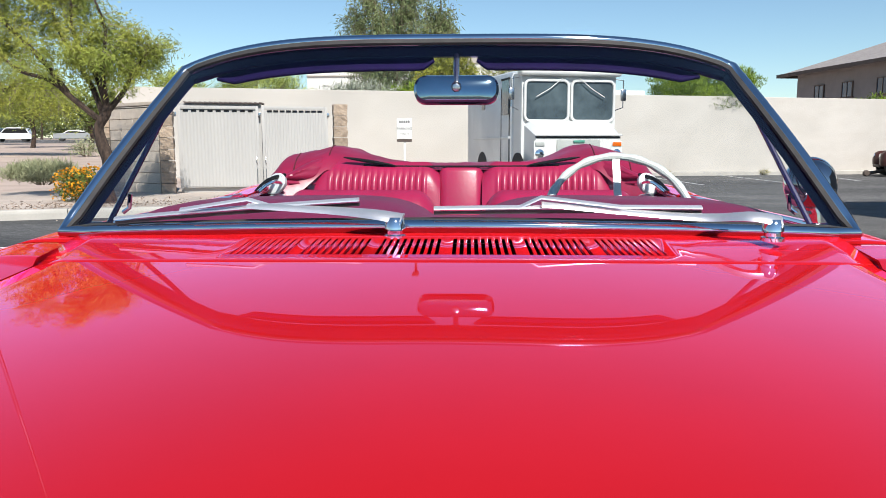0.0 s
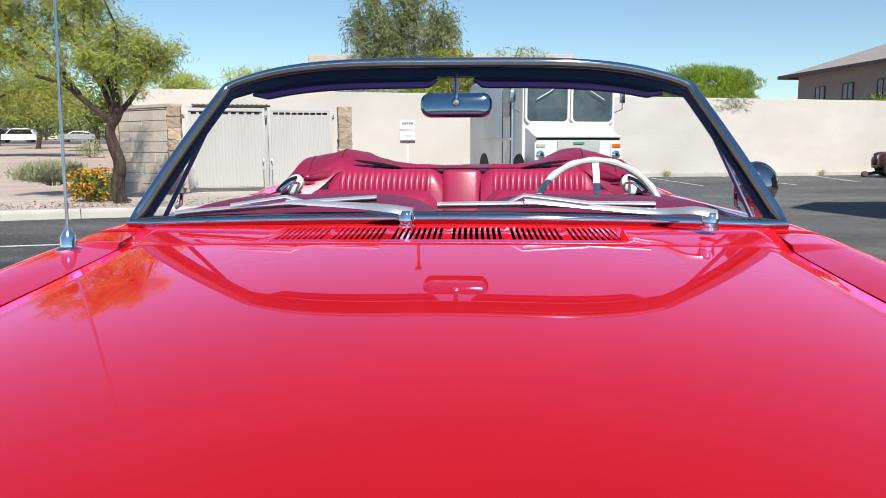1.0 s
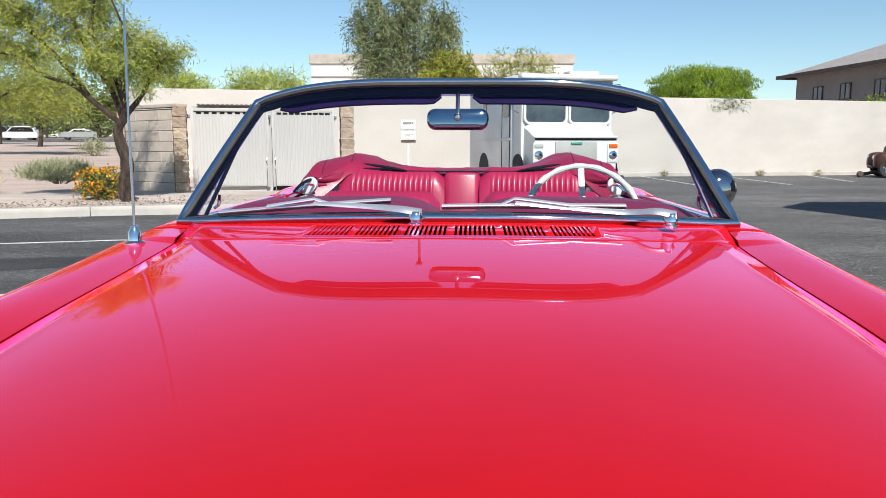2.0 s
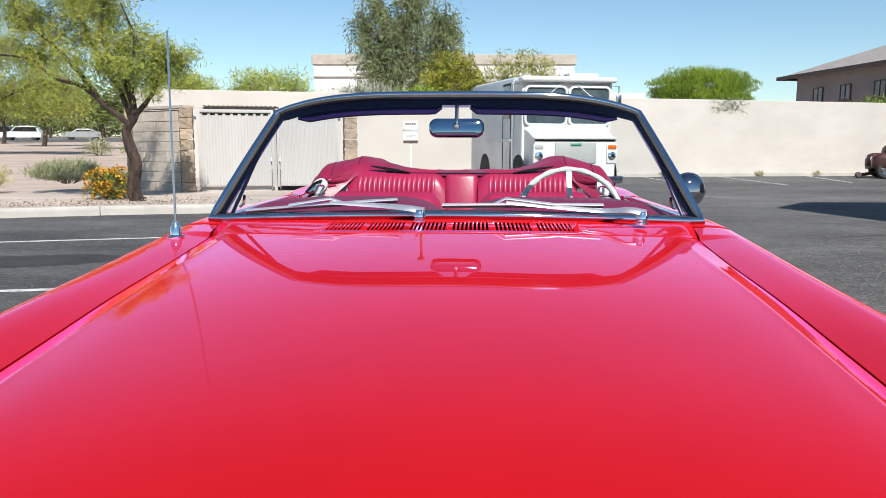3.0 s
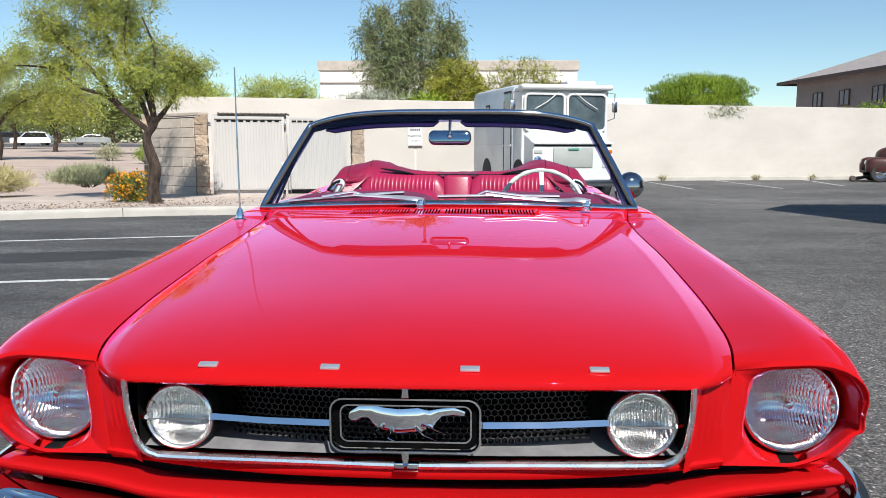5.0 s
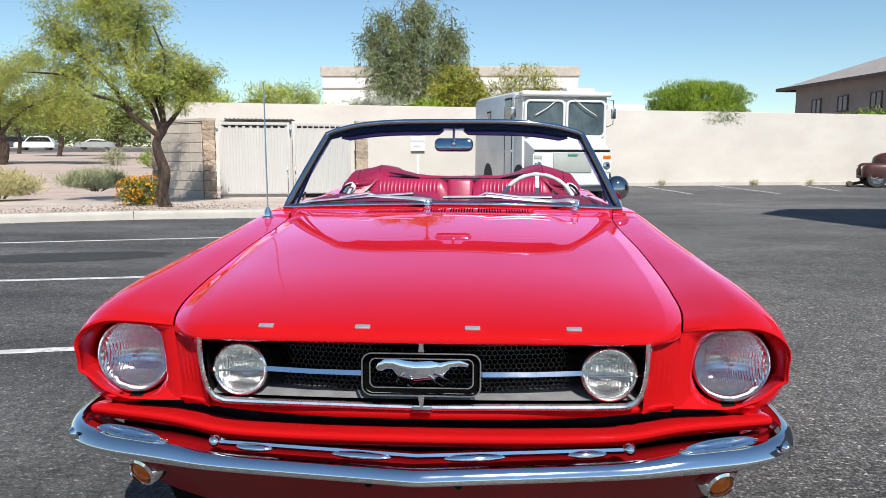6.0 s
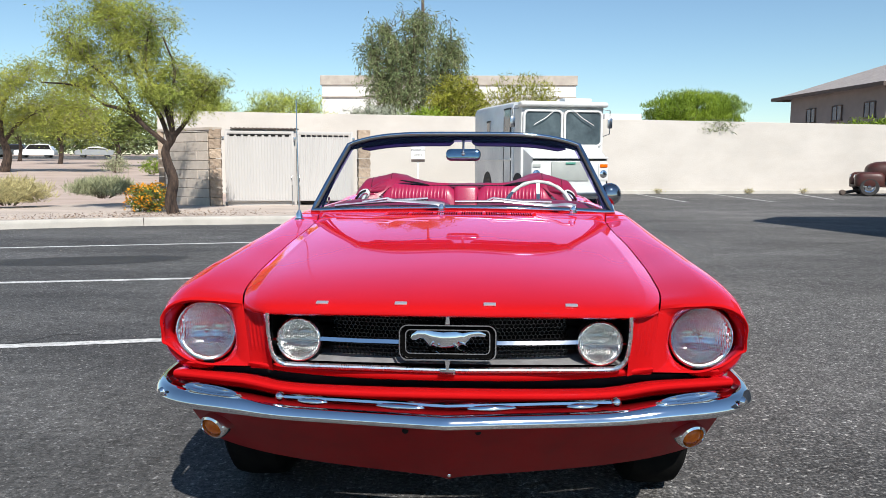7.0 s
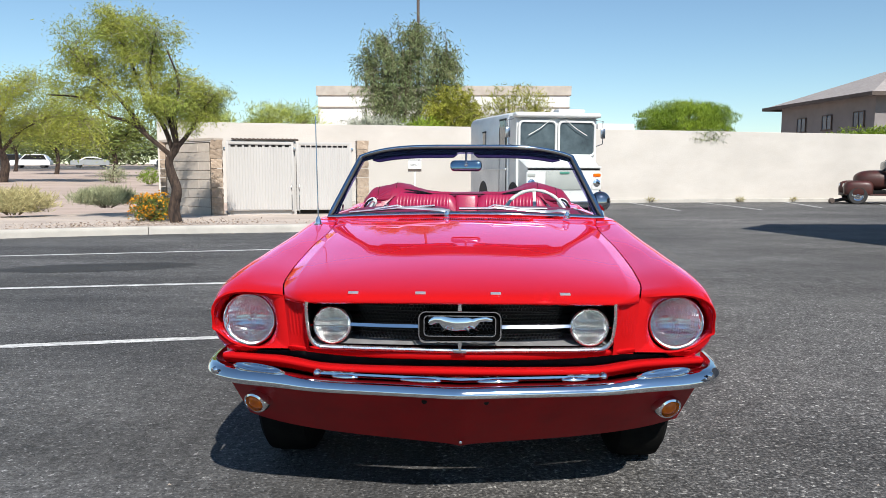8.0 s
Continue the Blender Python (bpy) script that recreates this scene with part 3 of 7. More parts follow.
bm = BM()
grid(bm, cowl_p, 1, 1, keep=cowl_keep, us=xb, vs=YB)
cowl_mesh = mesh_from("cowl", bm, sharp=0.5)
up = sum(p.normal.z for p in cowl_mesh.polygons) > 0
cowl = part("cowl", cowl_mesh, RED, car, "red cowl panel with rows of air slots", thick=0.005 if up else -0.005)
bm = BM()
box(bm, (0, 1.56, 0.865), (0.78, 0.2, 0.06))
part("air_plenum", bm, BLACK, cowl, "dark air box under the slots")

# ---- flanks: one lofted skin cut into wing, door and quarter
WING_Y = 0.205
crest_z = curve([(0.12, 0.765), (0.205, 0.774), (0.25, 0.790), (0.32, 0.807), (0.46, 0.825), (0.8, 0.848), (1.17, 0.871), (1.8, 0.912), (2.2, 0.918), (2.9, 0.918), (3.4, 0.935), (4.0, 0.925), (4.55, 0.87)])
flank_x = curve([(0.12, 0.838), (0.205, 0.842), (0.3, 0.852), (0.8, 0.855), (1.8, 0.858), (2.6, 0.855), (3.4, 0.868), (4.0, 0.855), (4.55, 0.80)])
low_z = curve([(0.12, 0.588), (0.22, 0.586), (0.30, 0.565), (0.37, 0.48), (0.46, 0.32), (0.5, 0.29), (1.3, 0.255), (3.2, 0.255), (4.1, 0.30), (4.55, 0.36)])


def arch_z(y):
    z = low_z(y)
    for c in (0.865, 3.6):
        d = 0.36 ** 2 - (y - c) ** 2
        if d > 0:
            z = max(z, 0.31 + math.sqrt(d) * (0.95 if c < 1 else 0.85))
    return z


def flank_section(y):
    xi, xo, zf, zl = inner_x(y), flank_x(y), crest_z(y), arch_z(y)
    zi = seam_wz(y) if y < SEAM_END else hood_zc(y) - 0.028
    if y > 1.75:
        zi = zf + 0.002
    w = xo - xi
    top = [(xi, zi - 0.02), (xi, zi), (xi + 0.28 * w, zi + 0.52 * (zf - zi) + 0.002), (xi + 0.52 * w, zi + 0.95 * (zf - zi) + 0.001)]
    for i in range(7):
        a = 0.10 + (math.pi / 2 - 0.10) * i / 6
        top.append((xi + 0.55 * w + (0.45 * w - 0.004) * math.sin(a), zf - 0.072 * (1 - math.cos(a))))
    side = [(xo - 0.002, zf - 0.10)]
    z0 = zf - 0.10
    for t, dx in ((0.2, 0.001), (0.36, 0.004), (0.44, 0.003), (0.5, -0.008), (0.62, -0.016), (0.76, -0.022), (0.88, -0.03), (1.0, -0.05)):
        tuck = 0.055 * max(0.0, 1 - (y - WING_Y) / 0.22) * t ** 3
        side.append((xo + dx - tuck, z0 + (zl - z0) * t))
    side.append((xo - 0.085, zl + 0.004))
    return top + side


def section_shift(k, n):
    """How far the front edge of the wing stands behind its foremost point."""
    j = k if k < 4 else (4 + (k - 4) / 3 if k < 11 else k - 4)
    return curve([(0, 0.0), (0.18, 0.002), (0.35, 0.012), (0.5, 0.034), (0.8, 0.030), (1, 0.0)])(j / (n - 5))


def flank_mesh(y0, y1, side, n, front=False):
    bm = BM()
    rows = []
    for i in range(n + 1):
        y = y0 + (y1 - y0) * (i / n)
        sec = flank_section(y)
        fade = max(0.0, 1 - (y - y0) / 0.35) if front else 0.0
        rows.append([bm.verts.new((side * x, y + fade * section_shift(k, len(sec)), z)) for k, (x, z) in enumerate(sec)])
    for a, b in zip(rows, rows[1:]):
        for j in range(len(a) - 1):
            bm.faces.new((a[j], a[j + 1], b[j + 1], b[j]))
    return bm


for side in (-1, 1):
    wing = part("front_wing", flank_mesh(WING_Y, 1.78, side, 90, True), RED, car, "glossy red front wing", sharp=0.9, thick=0.003)
    door = part("door", flank_mesh(1.787, 2.96, side, 30), RED, car, "red door", sharp=0.9, thick=0.02)
    part("rear_quarter", flank_mesh(2.967, 4.52, side, 50), RED, car, "red rear quarter panel", sharp=0.9, thick=0.003)
    bm = BM()
    tube(bm, [(side * 0.868, 2.72, 0.80), (side * 0.888, 2.74, 0.802), (side * 0.888, 2.86, 0.802), (side * 0.868, 2.88, 0.80)], 0.008)
    part("door_handle", bm, CHROME, door, "chrome door handle")
    bm = BM()
    box(bm, (side * 0.765, 2.38, 0.62), (0.04, 1.15, 0.58), 0, 0.015)
    part("door_lining", bm, VINYL, door, "dark red vinyl door lining")
    bm = BM()
    box(bm, (side * 0.80, 2.3, 0.255), (0.1, 2.1, 0.07), 0, 0.02)
    part("sill", bm, RED, car, "red sill below the door")
    bm = BM()
    tube(bm, [(side * (inner_x(y) + 0.01), y, crest_z(y) + 0.005) for y in (1.95, 2.2, 2.5, 2.8, 2.95)], 0.006)
    part("belt_trim", bm, CHROME, door, "thin chrome strip on the door top")

# ---- headlamps and their nacelles
HX, HY, HZ = 0.736, 0.312, 0.660
for side in (-1, 1):
    sec = flank_section(WING_Y)
    outline = [Vector((x, WING_Y + 0.001 + section_shift(k, len(sec)), z)) for k, (x, z) in enumerate(sec)][1:-1]
    outline += [Vector((0.70 - 0.03 * i, 0.203, 0.584)) for i in range(0, 5)]
    outline += [Vector((0.569 + 0.003 * i, 0.203, 0.584 + 0.034 * i)) for i in range(0, 6)]
    for _ in range(2):
        cut = []
        for a, b in zip(outline, outline[1:] + outline[:1]):
            cut += [a.lerp(b, 0.25), a.lerp(b, 0.75)] if b.z < 0.75 and b.x > 0.58 else [b.copy()]
        outline = cut
    dense = []
    for a, b in zip(outline, outline[1:] + outline[:1]):
        dense += [a, a.lerp(b, 0.5)]
    bm = BM()
    c = Vector((HX, 0, HZ))
    loops = []
    for p in dense:
        d = Vector((p.x - HX, 0, p.z - HZ)).normalized()
        r1, r2, r3 = c + d * 0.109, c + d * 0.103, c + d * 0.101
        r1.y, r2.y, r3.y = HY - 0.052, HY - 0.03, HY + 0.03
        soft = max(0.0, min(1.0, (0.64 - p.x) / 0.06)) * max(0.0, min(1.0, (0.79 - p.z) / 0.08))
        q = p + (Vector((c.x, p.y, c.z)) - p) * (0.07 + 0.09 * soft)
        q.y += 0.004 - 0.002 * soft
        mid = q.lerp(r1, 0.55)
        mid.y = q.y + (0.4 - 0.12 * soft) * (r1.y - q.y)
        loops.append([bm.verts.new((side * v.x, v.y, v.z)) for v in (p, q, mid, r1, r2, r3)])
    for a, b in zip(loops, loops[1:] + loops[:1]):
        for j in range(5):
            bm.faces.new((a[j], a[j + 1], b[j + 1], b[j]))
    part("lamp_surround", bm, RED, car, "red surround recessed round the headlamp", sharp=1.3)
    m = pose(side * HX, HY, HZ)
    lamp = part("headlamp", lathe(BM(), [(0.0, -0.075), (0.03, -0.07), (0.06, -0.05), (0.08, -0.02), (0.088, 0.0)], m, 48), BOWL, car, "round headlamp with ribbed glass", thick=0.001)
    bm = lathe(BM(), [(0.0, 0.028), (0.03, 0.026), (0.055, 0.021), (0.075, 0.012), (0.0885, 0.001), (0.0885, -0.003), (0.075, 0.008), (0.055, 0.017), (0.03, 0.022), (0.0, 0.024)], m, 48)
    lens = part("lens", bm, LENS, lamp, "clear ribbed glass lens")
    lens.visible_shadow = False
    part("rim", lathe(BM(), [(0.0872, -0.004), (0.0872, 0.004), (0.0895, 0.008), (0.093, 0.006), (0.0945, 0.0), (0.0935, -0.012)], m, 48), CHROME, lamp, "thin chrome retaining ring")
    part("bulb_shield", lathe(BM(), [(0.0, 0.000), (0.006, -0.002), (0.008, -0.02), (0.008, -0.06)], m, 16), CHROME, lamp, "bulb shield")
    for a in (2.6, 0.55):
        bm = BM()
        lathe(bm, [(0.0, 0.004), (0.004, 0.003), (0.006, 0.0)], pose(side * (HX + 0.116 * math.cos(a)), HY - 0.058, HZ + 0.116 * math.sin(a)), 10)
        part("screw", bm, CHROME, lamp)
    # inner gill panel between nacelle and grille
    bm = BM()

    def gill(u, v):
        z = 0.578 + v * (0.192 - 0.004 * u)
        x = 0.497 + u * (0.072 + 0.015 * v)
        y = (1 - u) * (0.178 - 0.058 * v) + u * (0.204 - 0.004 * v) + 0.014 * math.sin(math.pi * u) * (1 - u)
        g = 0.0028 * sum(math.exp(-(((u - q) / 0.045) ** 2)) for q in (0.36, 0.52, 0.68, 0.84)) * max(0.0, math.sin(math.pi * min(1, max(0, (v - 0.3) / 0.5)))) ** 0.4
        return Vector((side * x, y - g, z))
    grid(bm, gill, 44, 24)
    part("nose_gill", bm, RED, car, "red nose panel with small gills")

# ---- nose: lower lip, stone panel, valance
lipb_y = lambda x: 0.165 + 0.03 * (abs(x) / 0.57) ** 2
bm = BM()


def lower_lip(u, v):
    x = -0.572 + 1.144 * u
    k = [(0.03, 0.598), (0.0, 0.596), (-0.004, 0.585), (0.0, 0.572), (0.012, 0.565), (0.05, 0.563)]
    i = min(int(v * 5 + 1e-6), 5)
    dy, z = k[i]
    return Vector((x, lipb_y(x) + dy, z - 0.008 + 0.024 * (abs(x) / 0.57) ** 3 * min(1.0, v * 2)))


grid(bm, lower_lip, 40, 5)
part("grille_sill", bm, RED, car, "red sill under the grille", sharp=1.2)
rise = lambda x: 0.022 / (1 + math.exp(-(abs(x) - 0.52) / 0.035))
bm = BM()


def stone(u, v):
    x = -0.80 + 1.6 * u
    fore = 0.10 * (abs(x) / 0.8) ** 2.5
    k = abs(x) < 0.5
    ky = curve([(0, 0.260), (0.18, 0.215), (0.36, 0.155), (0.5, 0.122), (0.58, 0.112), (0.66, 0.113), (0.85, 0.140), (1, 0.170)])
    kz = curve([(0, 0.508), (0.18, 0.525), (0.36, 0.538), (0.5, 0.541), (0.58, 0.536), (0.66, 0.528), (0.85, 0.507), (1, 0.492)])
    return Vector((x, ky(v) + fore, kz(v) + rise(x) * 1.0))


grid(bm, stone, 64, 28)
part("stone_panel", bm, RED, car, "red stone guard behind the bumper")
# solid black block in place of the shade in the hollow nose
part("nose_cavity", box(BM(), (0, 0.42, 0.515), (1.5, 0.3, 0.09)), BLACK, car, "black block standing in for the shade behind the stone guard", smooth=False)
bm = BM()


def val(u, v):
    a = -1 + 2 * u
    x = a * (0.83 - 0.035 * v)
    y = 0.002 + 0.115 * abs(a) + 0.13 * abs(a) ** 4 + 0.235 * v - 0.010 * v * math.exp(-((a / 0.03) ** 2))
    return Vector((x, y, 0.504 - (0.257 - 0.022 * abs(a) ** 0.8) * v + 0.03 * abs(a) ** 3 * (1 - v)))


rows = grid(bm, val, 72, 14)
low = [bm.verts.new(r[-1].co + Vector((0, 0.06, 0.012))) for r in rows]
for i in range(len(rows) - 1):
    bm.faces.new((rows[i][-1], rows[i + 1][-1], low[i + 1], low[i]))
# The shade below the bumper is in this panel's darker red.
part("valance", bm, SHADED_RED, car, "red front valance with the bumper's shade put into its colour")
for x in (-0.11, 0.085):
    bm = lathe(BM(), [(0.0, 0.001), (0.008, 0.001), (0.009, -0.002)], pose(x, 0.062, 0.452), 12)
    part("bolt_hole", bm, BLACK, car)
bm = lathe(BM(), [(0.0, 0.008), (0.005, 0.006), (0.007, 0.0)], pose(0.003, 0.207, 0.268), 12)
part("bolt", bm, CHROME, car)

# ---- bumper
half = [(0.0, -0.004, 0), (0.025, -0.002, 0), (0.12, 0.010, 0), (0.28, 0.030, 0), (0.42, 0.048, 0), (0.52, 0.061, 0), (0.60, 0.074, 0), (0.68, 0.094, 0), (0.745, 0.123, 0), (0.79, 0.16, 0), (0.822, 0.213, 0), (0.842, 0.29, 0), (0.85, 0.40, 0)]
pts = [(-x, y, z) for x, y, z in half[:0:-1]] + half
pts = [Vector((p.x, p.y, 0.503 + rise(p.x) * 0.8)) for p in spline(pts, 5)]
BP = [(0.0, 0.040), (-0.020, 0.037), (-0.036, 0.026), (-0.047, 0.012), (-0.0545, -0.002), (-0.058, -0.010), (-0.0575, -0.015), (-0.054, -0.026), (-0.048, -0.036), (-0.043, -0.040), (0.0, -0.042), (0.004, -0.034), (0.006, 0.0), (0.004, 0.034)]
bm = BM()
sweep(bm, pts, [(-s, t) for s, t in BP], scale=[0.41 + 0.15 * min(1.0, rise(p.x) / 0.022) for p in pts])
bumper = part("bumper", bm, CHROME, car, "wrap-round chrome front bumper", sharp=0.9)
# added pan: blocks sun that would leak between bumper and valance
bm = BM()
pan = [p for p in pts if abs(p.x) < 0.835 and p.y < 0.25]
grid(bm, lambda u, v: pan[min(int(u * (len(pan) - 1) + 0.5), len(pan) - 1)] + Vector((0, 0.002 + 0.125 * v, -0.012)), len(pan) - 1, 3)
part("splash_pan", bm, SHADED_RED, bumper, "dark red pan added to keep sun out of the gap behind the bumper", thick=0.004)
bm = BM()
bar = [Vector((x, 0.026 + 0.125 * abs(x), 0.534)) for x in [-0.45 + 0.045 * i for i in range(21)]]
tube(bm, bar, 0.0085, 8)
part("over_rider_bar", bm, CHROME, bumper, "thin chrome bar above the bumper")
for x in (-0.45, 0.45):
    bm = lathe(BM(), [(0, 0.02), (0.008, 0.017), (0.013, 0.01), (0.014, 0), (0.01, -0.01), (0, -0.014)], pose(x, 0.080, 0.537), 16)
    part("end_ball", bm, CHROME, bumper)
for x, w in ((-0.36, 0.085), (-0.12, 0.13), (0.12, 0.13), (0.36, 0.085)):
    bm = BM()
    lathe(bm, [(0, 0.012), (0.5, 0.010), (0.85, 0.006), (1.0, 0.0), (0.9, -0.004), (0, -0.006)], pose(x, 0.018 + 0.125 * abs(x), 0.528, 0, 0, math.copysign(7, x)), 24, w / 2 * 1.0, 0.010)
    part("bumper_clip", bm, CHROME, bumper)
for s in (-1, 1):
    bm = BM()
    lathe(bm, [(0, 0.004), (0.45, 0.005), (0.68, 0.010), (0.86, 0.010), (1.0, 0.0), (0.9, -0.006), (0, -0.01)], pose(s * 0.640, 0.085, 0.546, -40, -4 * s, s * 14), 32, 0.094, 0.014)
    part("corner_plate", bm, CHROME, bumper, "bright plate on the bumper corner")
    bm = lathe(BM(), [(0, 0.012), (0.008, 0.010), (0.013, 0.003), (0.014, 0)], pose(s * 0.795, 0.122, 0.530, 0, 0, s * 40), 16)
    part("bumper_bolt", bm, CHROME, bumper, "domed chrome bolt")

# ---- turn lamps
for s in (-1, 1):
    m = pose(s * 0.706, 0.268, 0.378, 14, 0, s * 24)
    t = part("turn_lamp", lathe(BM(), [(0.034, -0.01), (0.034, 0.006), (0.038, 0.014), (0.046, 0.010), (0.050, 0.0), (0.048, -0.035)], m, 32, 1.0, 0.78), CHROME, car, "oval chrome turn lamp")
    part("lens", lathe(BM(), [(0, 0.016), (0.015, 0.015), (0.028, 0.009), (0.0345, 0.0), (0.034, -0.01)], m, 32, 1.0, 0.78), AMBER, t, "amber lens")

# ---- grille
grille = part("grille_back", box(BM(), (0, 0.335, 0.68), (1.06, 0.02, 0.26)), BLACK, car, "black grille recess with honeycomb mesh", smooth=False)
for z, ry in ((0.609, 0.0), (0.792, 0.0)):
    bm = BM()
    grid(bm, lambda u, v, z=z: Vector((-0.5 + u, (lipb_y(-0.5 + u) if z < 0.7 else lip_y(-0.5 + u) + 0.02) + v * 0.17, z + (0.009 * min(1.0, v * 4) + 0.006 * v if z < 0.7 else -0.02))), 24, 8)
    part("grille_tray" if z < 0.7 else "grille_hood", bm, TRAY if z < 0.7 else BLACK, grille)
for s in (-1, 1):
    bm = BM()
    grid(bm, lambda u, v, s=s: Vector((s * (0.496 - 0.01 * u), 0.17 + 0.17 * u, 0.605 + 0.16 * v)), 4, 4)
    part("grille_side", bm, BLACK, grille)
hexes, hf, R = [], [], 0.0072


def honeycomb(x0, x1, z0, z1, yfun):
    dx, dz = R * math.sqrt(3), R * 1.5
    j = 0
    z = z0
    while z < z1:
        x = x0 + (dx / 2 if j % 2 else 0)
        while x < x1:
            base = len(hexes)
            for k in range(6):
                a = math.radians(60 * k + 30)
                for rr, dy in ((R * 0.99, 0.0), (R * 0.87, 0.0), (R * 0.87, 0.012)):
                    xx = x + rr * math.cos(a)
                    hexes.append((xx, yfun(xx) + dy, z + rr * math.sin(a)))
            for k in range(6):
                p, q = base + 3 * k, base + 3 * ((k + 1) % 6)
                hf.append((p, q, q + 1, p + 1))
                hf.append((p + 1, q + 1, q + 2, p + 2))
            x += dx
        z += dz
        j += 1


honeycomb(-0.335, 0.335, 0.624, 0.785, lambda x: 0.190 + 0.06 * (x / 0.4) ** 2)
me = bpy.data.meshes.new("honeycomb")
me.from_pydata(hexes, [], hf)
part("honeycomb", me, STEEL_DARK, grille, "dark metal honeycomb mesh", kind="stuff")
for s in (-1, 1):
    bm = BM()
    sweep(bm, [(s * 0.135, 0.143, 0.677), (s * 0.25, 0.150, 0.677), (s * 0.358, 0.166, 0.677)], [(s * 0.006, -0.0055), (s * 0.001, 0.0045), (s * -0.006, 0.005), (s * -0.006, -0.005)])
    part("grille_bar", bm, CHROME, grille, "chrome grille bar")
    m = pose(s * 0.42, 0.172, 0.672)
    fog = part("fog_lamp", lathe(BM(), [(0, -0.055), (0.03, -0.05), (0.05, -0.03), (0.058, 0.0)], m, 40), FOGBOWL, car, "round fog lamp in the grille", thick=0.001)
    part("housing", lathe(BM(), [(0.062, 0.0), (0.066, -0.02), (0.06, -0.05), (0.03, -0.075), (0.0, -0.08)], m, 32), BLACK, fog, "black lamp housing")
    ln = part("lens", lathe(BM(), [(0, 0.02), (0.03, 0.017), (0.05, 0.009), (0.058, 0.001), (0.058, -0.002), (0.05, 0.006), (0.03, 0.014), (0, 0.017)], m, 40), FOGLENS, fog, "clear ribbed fog lamp lens")
    ln.visible_shadow = False
    bm = BM()
    box(bm, (s * 0.42, 0.1515, 0.674), (0.10, 0.003, 0.0028))
    part("centre_rib", bm, CHROME, fog, smooth=False)
    part("rim", lathe(BM(), [(0.056, -0.004), (0.056, 0.003), (0.059, 0.006), (0.0625, 0.003), (0.063, -0.006)], m, 40), TRIM, fog, "chrome rim")
    bm = BM()
    tube(bm, [(s * 0.488, 0.165, 0.674), (s * 0.477, 0.160, 0.674)], 0.0045)
    part("side_stay", bm, CHROME, fog)
# emblem frame and a plain streamlined emblem
def rrect(w, h, r, y, z, x=0.0, n=5):
    out = []
    for cx, cz, a0 in ((w / 2 - r, h / 2 - r, 0), (-w / 2 + r, h / 2 - r, 90), (-w / 2 + r, -h / 2 + r, 180), (w / 2 - r, -h / 2 + r, 270)):
        for k in range(n + 1):
            a = radians(a0 + 90 * k / n)
            out.append(Vector((x + cx + r * math.cos(a), y, z + cz + r * math.sin(a))))
    return out


em = part("emblem_frame", sweep(BM(), rrect(0.262, 0.096, 0.022, 0.130, 0.679), [(-0.0016, -0.007), (0.0016, -0.007), (0.0026, -0.004), (0.0026, 0.002), (-0.0026, 0.002), (-0.0026, -0.004)], closed=True, up=Vector((0, 1, 0))), CHROME, grille, "chrome rounded frame in the grille")
bm = BM()
sweep(bm, rrect(0.244, 0.079, 0.017, 0.143, 0.679), [(-0.0055, -0.008), (0.0055, -0.008), (0.0055, 0.006), (-0.0055, 0.006)], closed=True, up=Vector((0, 1, 0)))
part("frame_lining", bm, PITCH, em, smooth=False)
bm = BM()
sweep(bm, rrect(0.230, 0.066, 0.013, 0.140, 0.679), [(-0.0014, -0.006), (0.0014, -0.006), (0.0018, 0.006), (-0.0018, 0.006)], closed=True, up=Vector((0, 1, 0)))
part("inner_rim", bm, CHROME, em)
bm = BM()
body = [(-0.092, 0.006, 0.003), (-0.086, 0.010, 0.007), (-0.074, 0.017, 0.008), (-0.058, 0.018, 0.009), (-0.042, 0.008, 0.014), (-0.012, 0.003, 0.0155), (0.022, 0.006, 0.015), (0.042, 0.009, 0.010), (0.058, 0.018, 0.005), (0.078, 0.020, 0.005), (0.096, 0.016, 0.003)]
sweep(bm, [(x * 1.08, 0.138, 0.679 + z * 1.15) for x, z, r in body], [(-0.45, 0), (-0.3, 0.7), (0, 1), (0.4, 0), (0, -1), (-0.3, -0.7)], scale=[r * 1.4 for x, z, r in body])
for a, b, c in (((-0.036, 0.0), (-0.052, -0.014), (-0.042, -0.026)), ((-0.022, -0.006), (-0.030, -0.022), (-0.014, -0.030)), ((0.026, 0.0), (0.048, -0.008), (0.066, -0.016)), ((0.016, -0.004), (0.030, -0.018), (0.050, -0.026))):
    sweep(bm, [(p[0] * 1.08, 0.137, 0.679 + p[1] * 1.15) for p in (a, b, c)], [(-0.004, 0), (0, 0.006), (0.004, 0), (0, -0.006)], scale=[1.6, 1.0, 0.6], up=Vector((0, 1, 0)))
part("emblem", bm, CHROME, em, "plain chrome streamlined emblem", sharp=1.2)
for z0, z1 in ((0.726, 0.762), (0.598, 0.632)):
    bm = BM()
    w0, w1 = (0.0035, 0.0085) if z0 > 0.7 else (0.0095, 0.0035)
    sweep(bm, [(0.0, 0.130, z1), (0.0, 0.130, z0)], [(-1, -0.6), (1, -0.6), (1, 0.6), (-1, 0.6)], scale=[w0 * 0.8, w1 * 0.8], up=Vector((0, 1, 0)))
    part("emblem_stay", bm, CHROME, em)
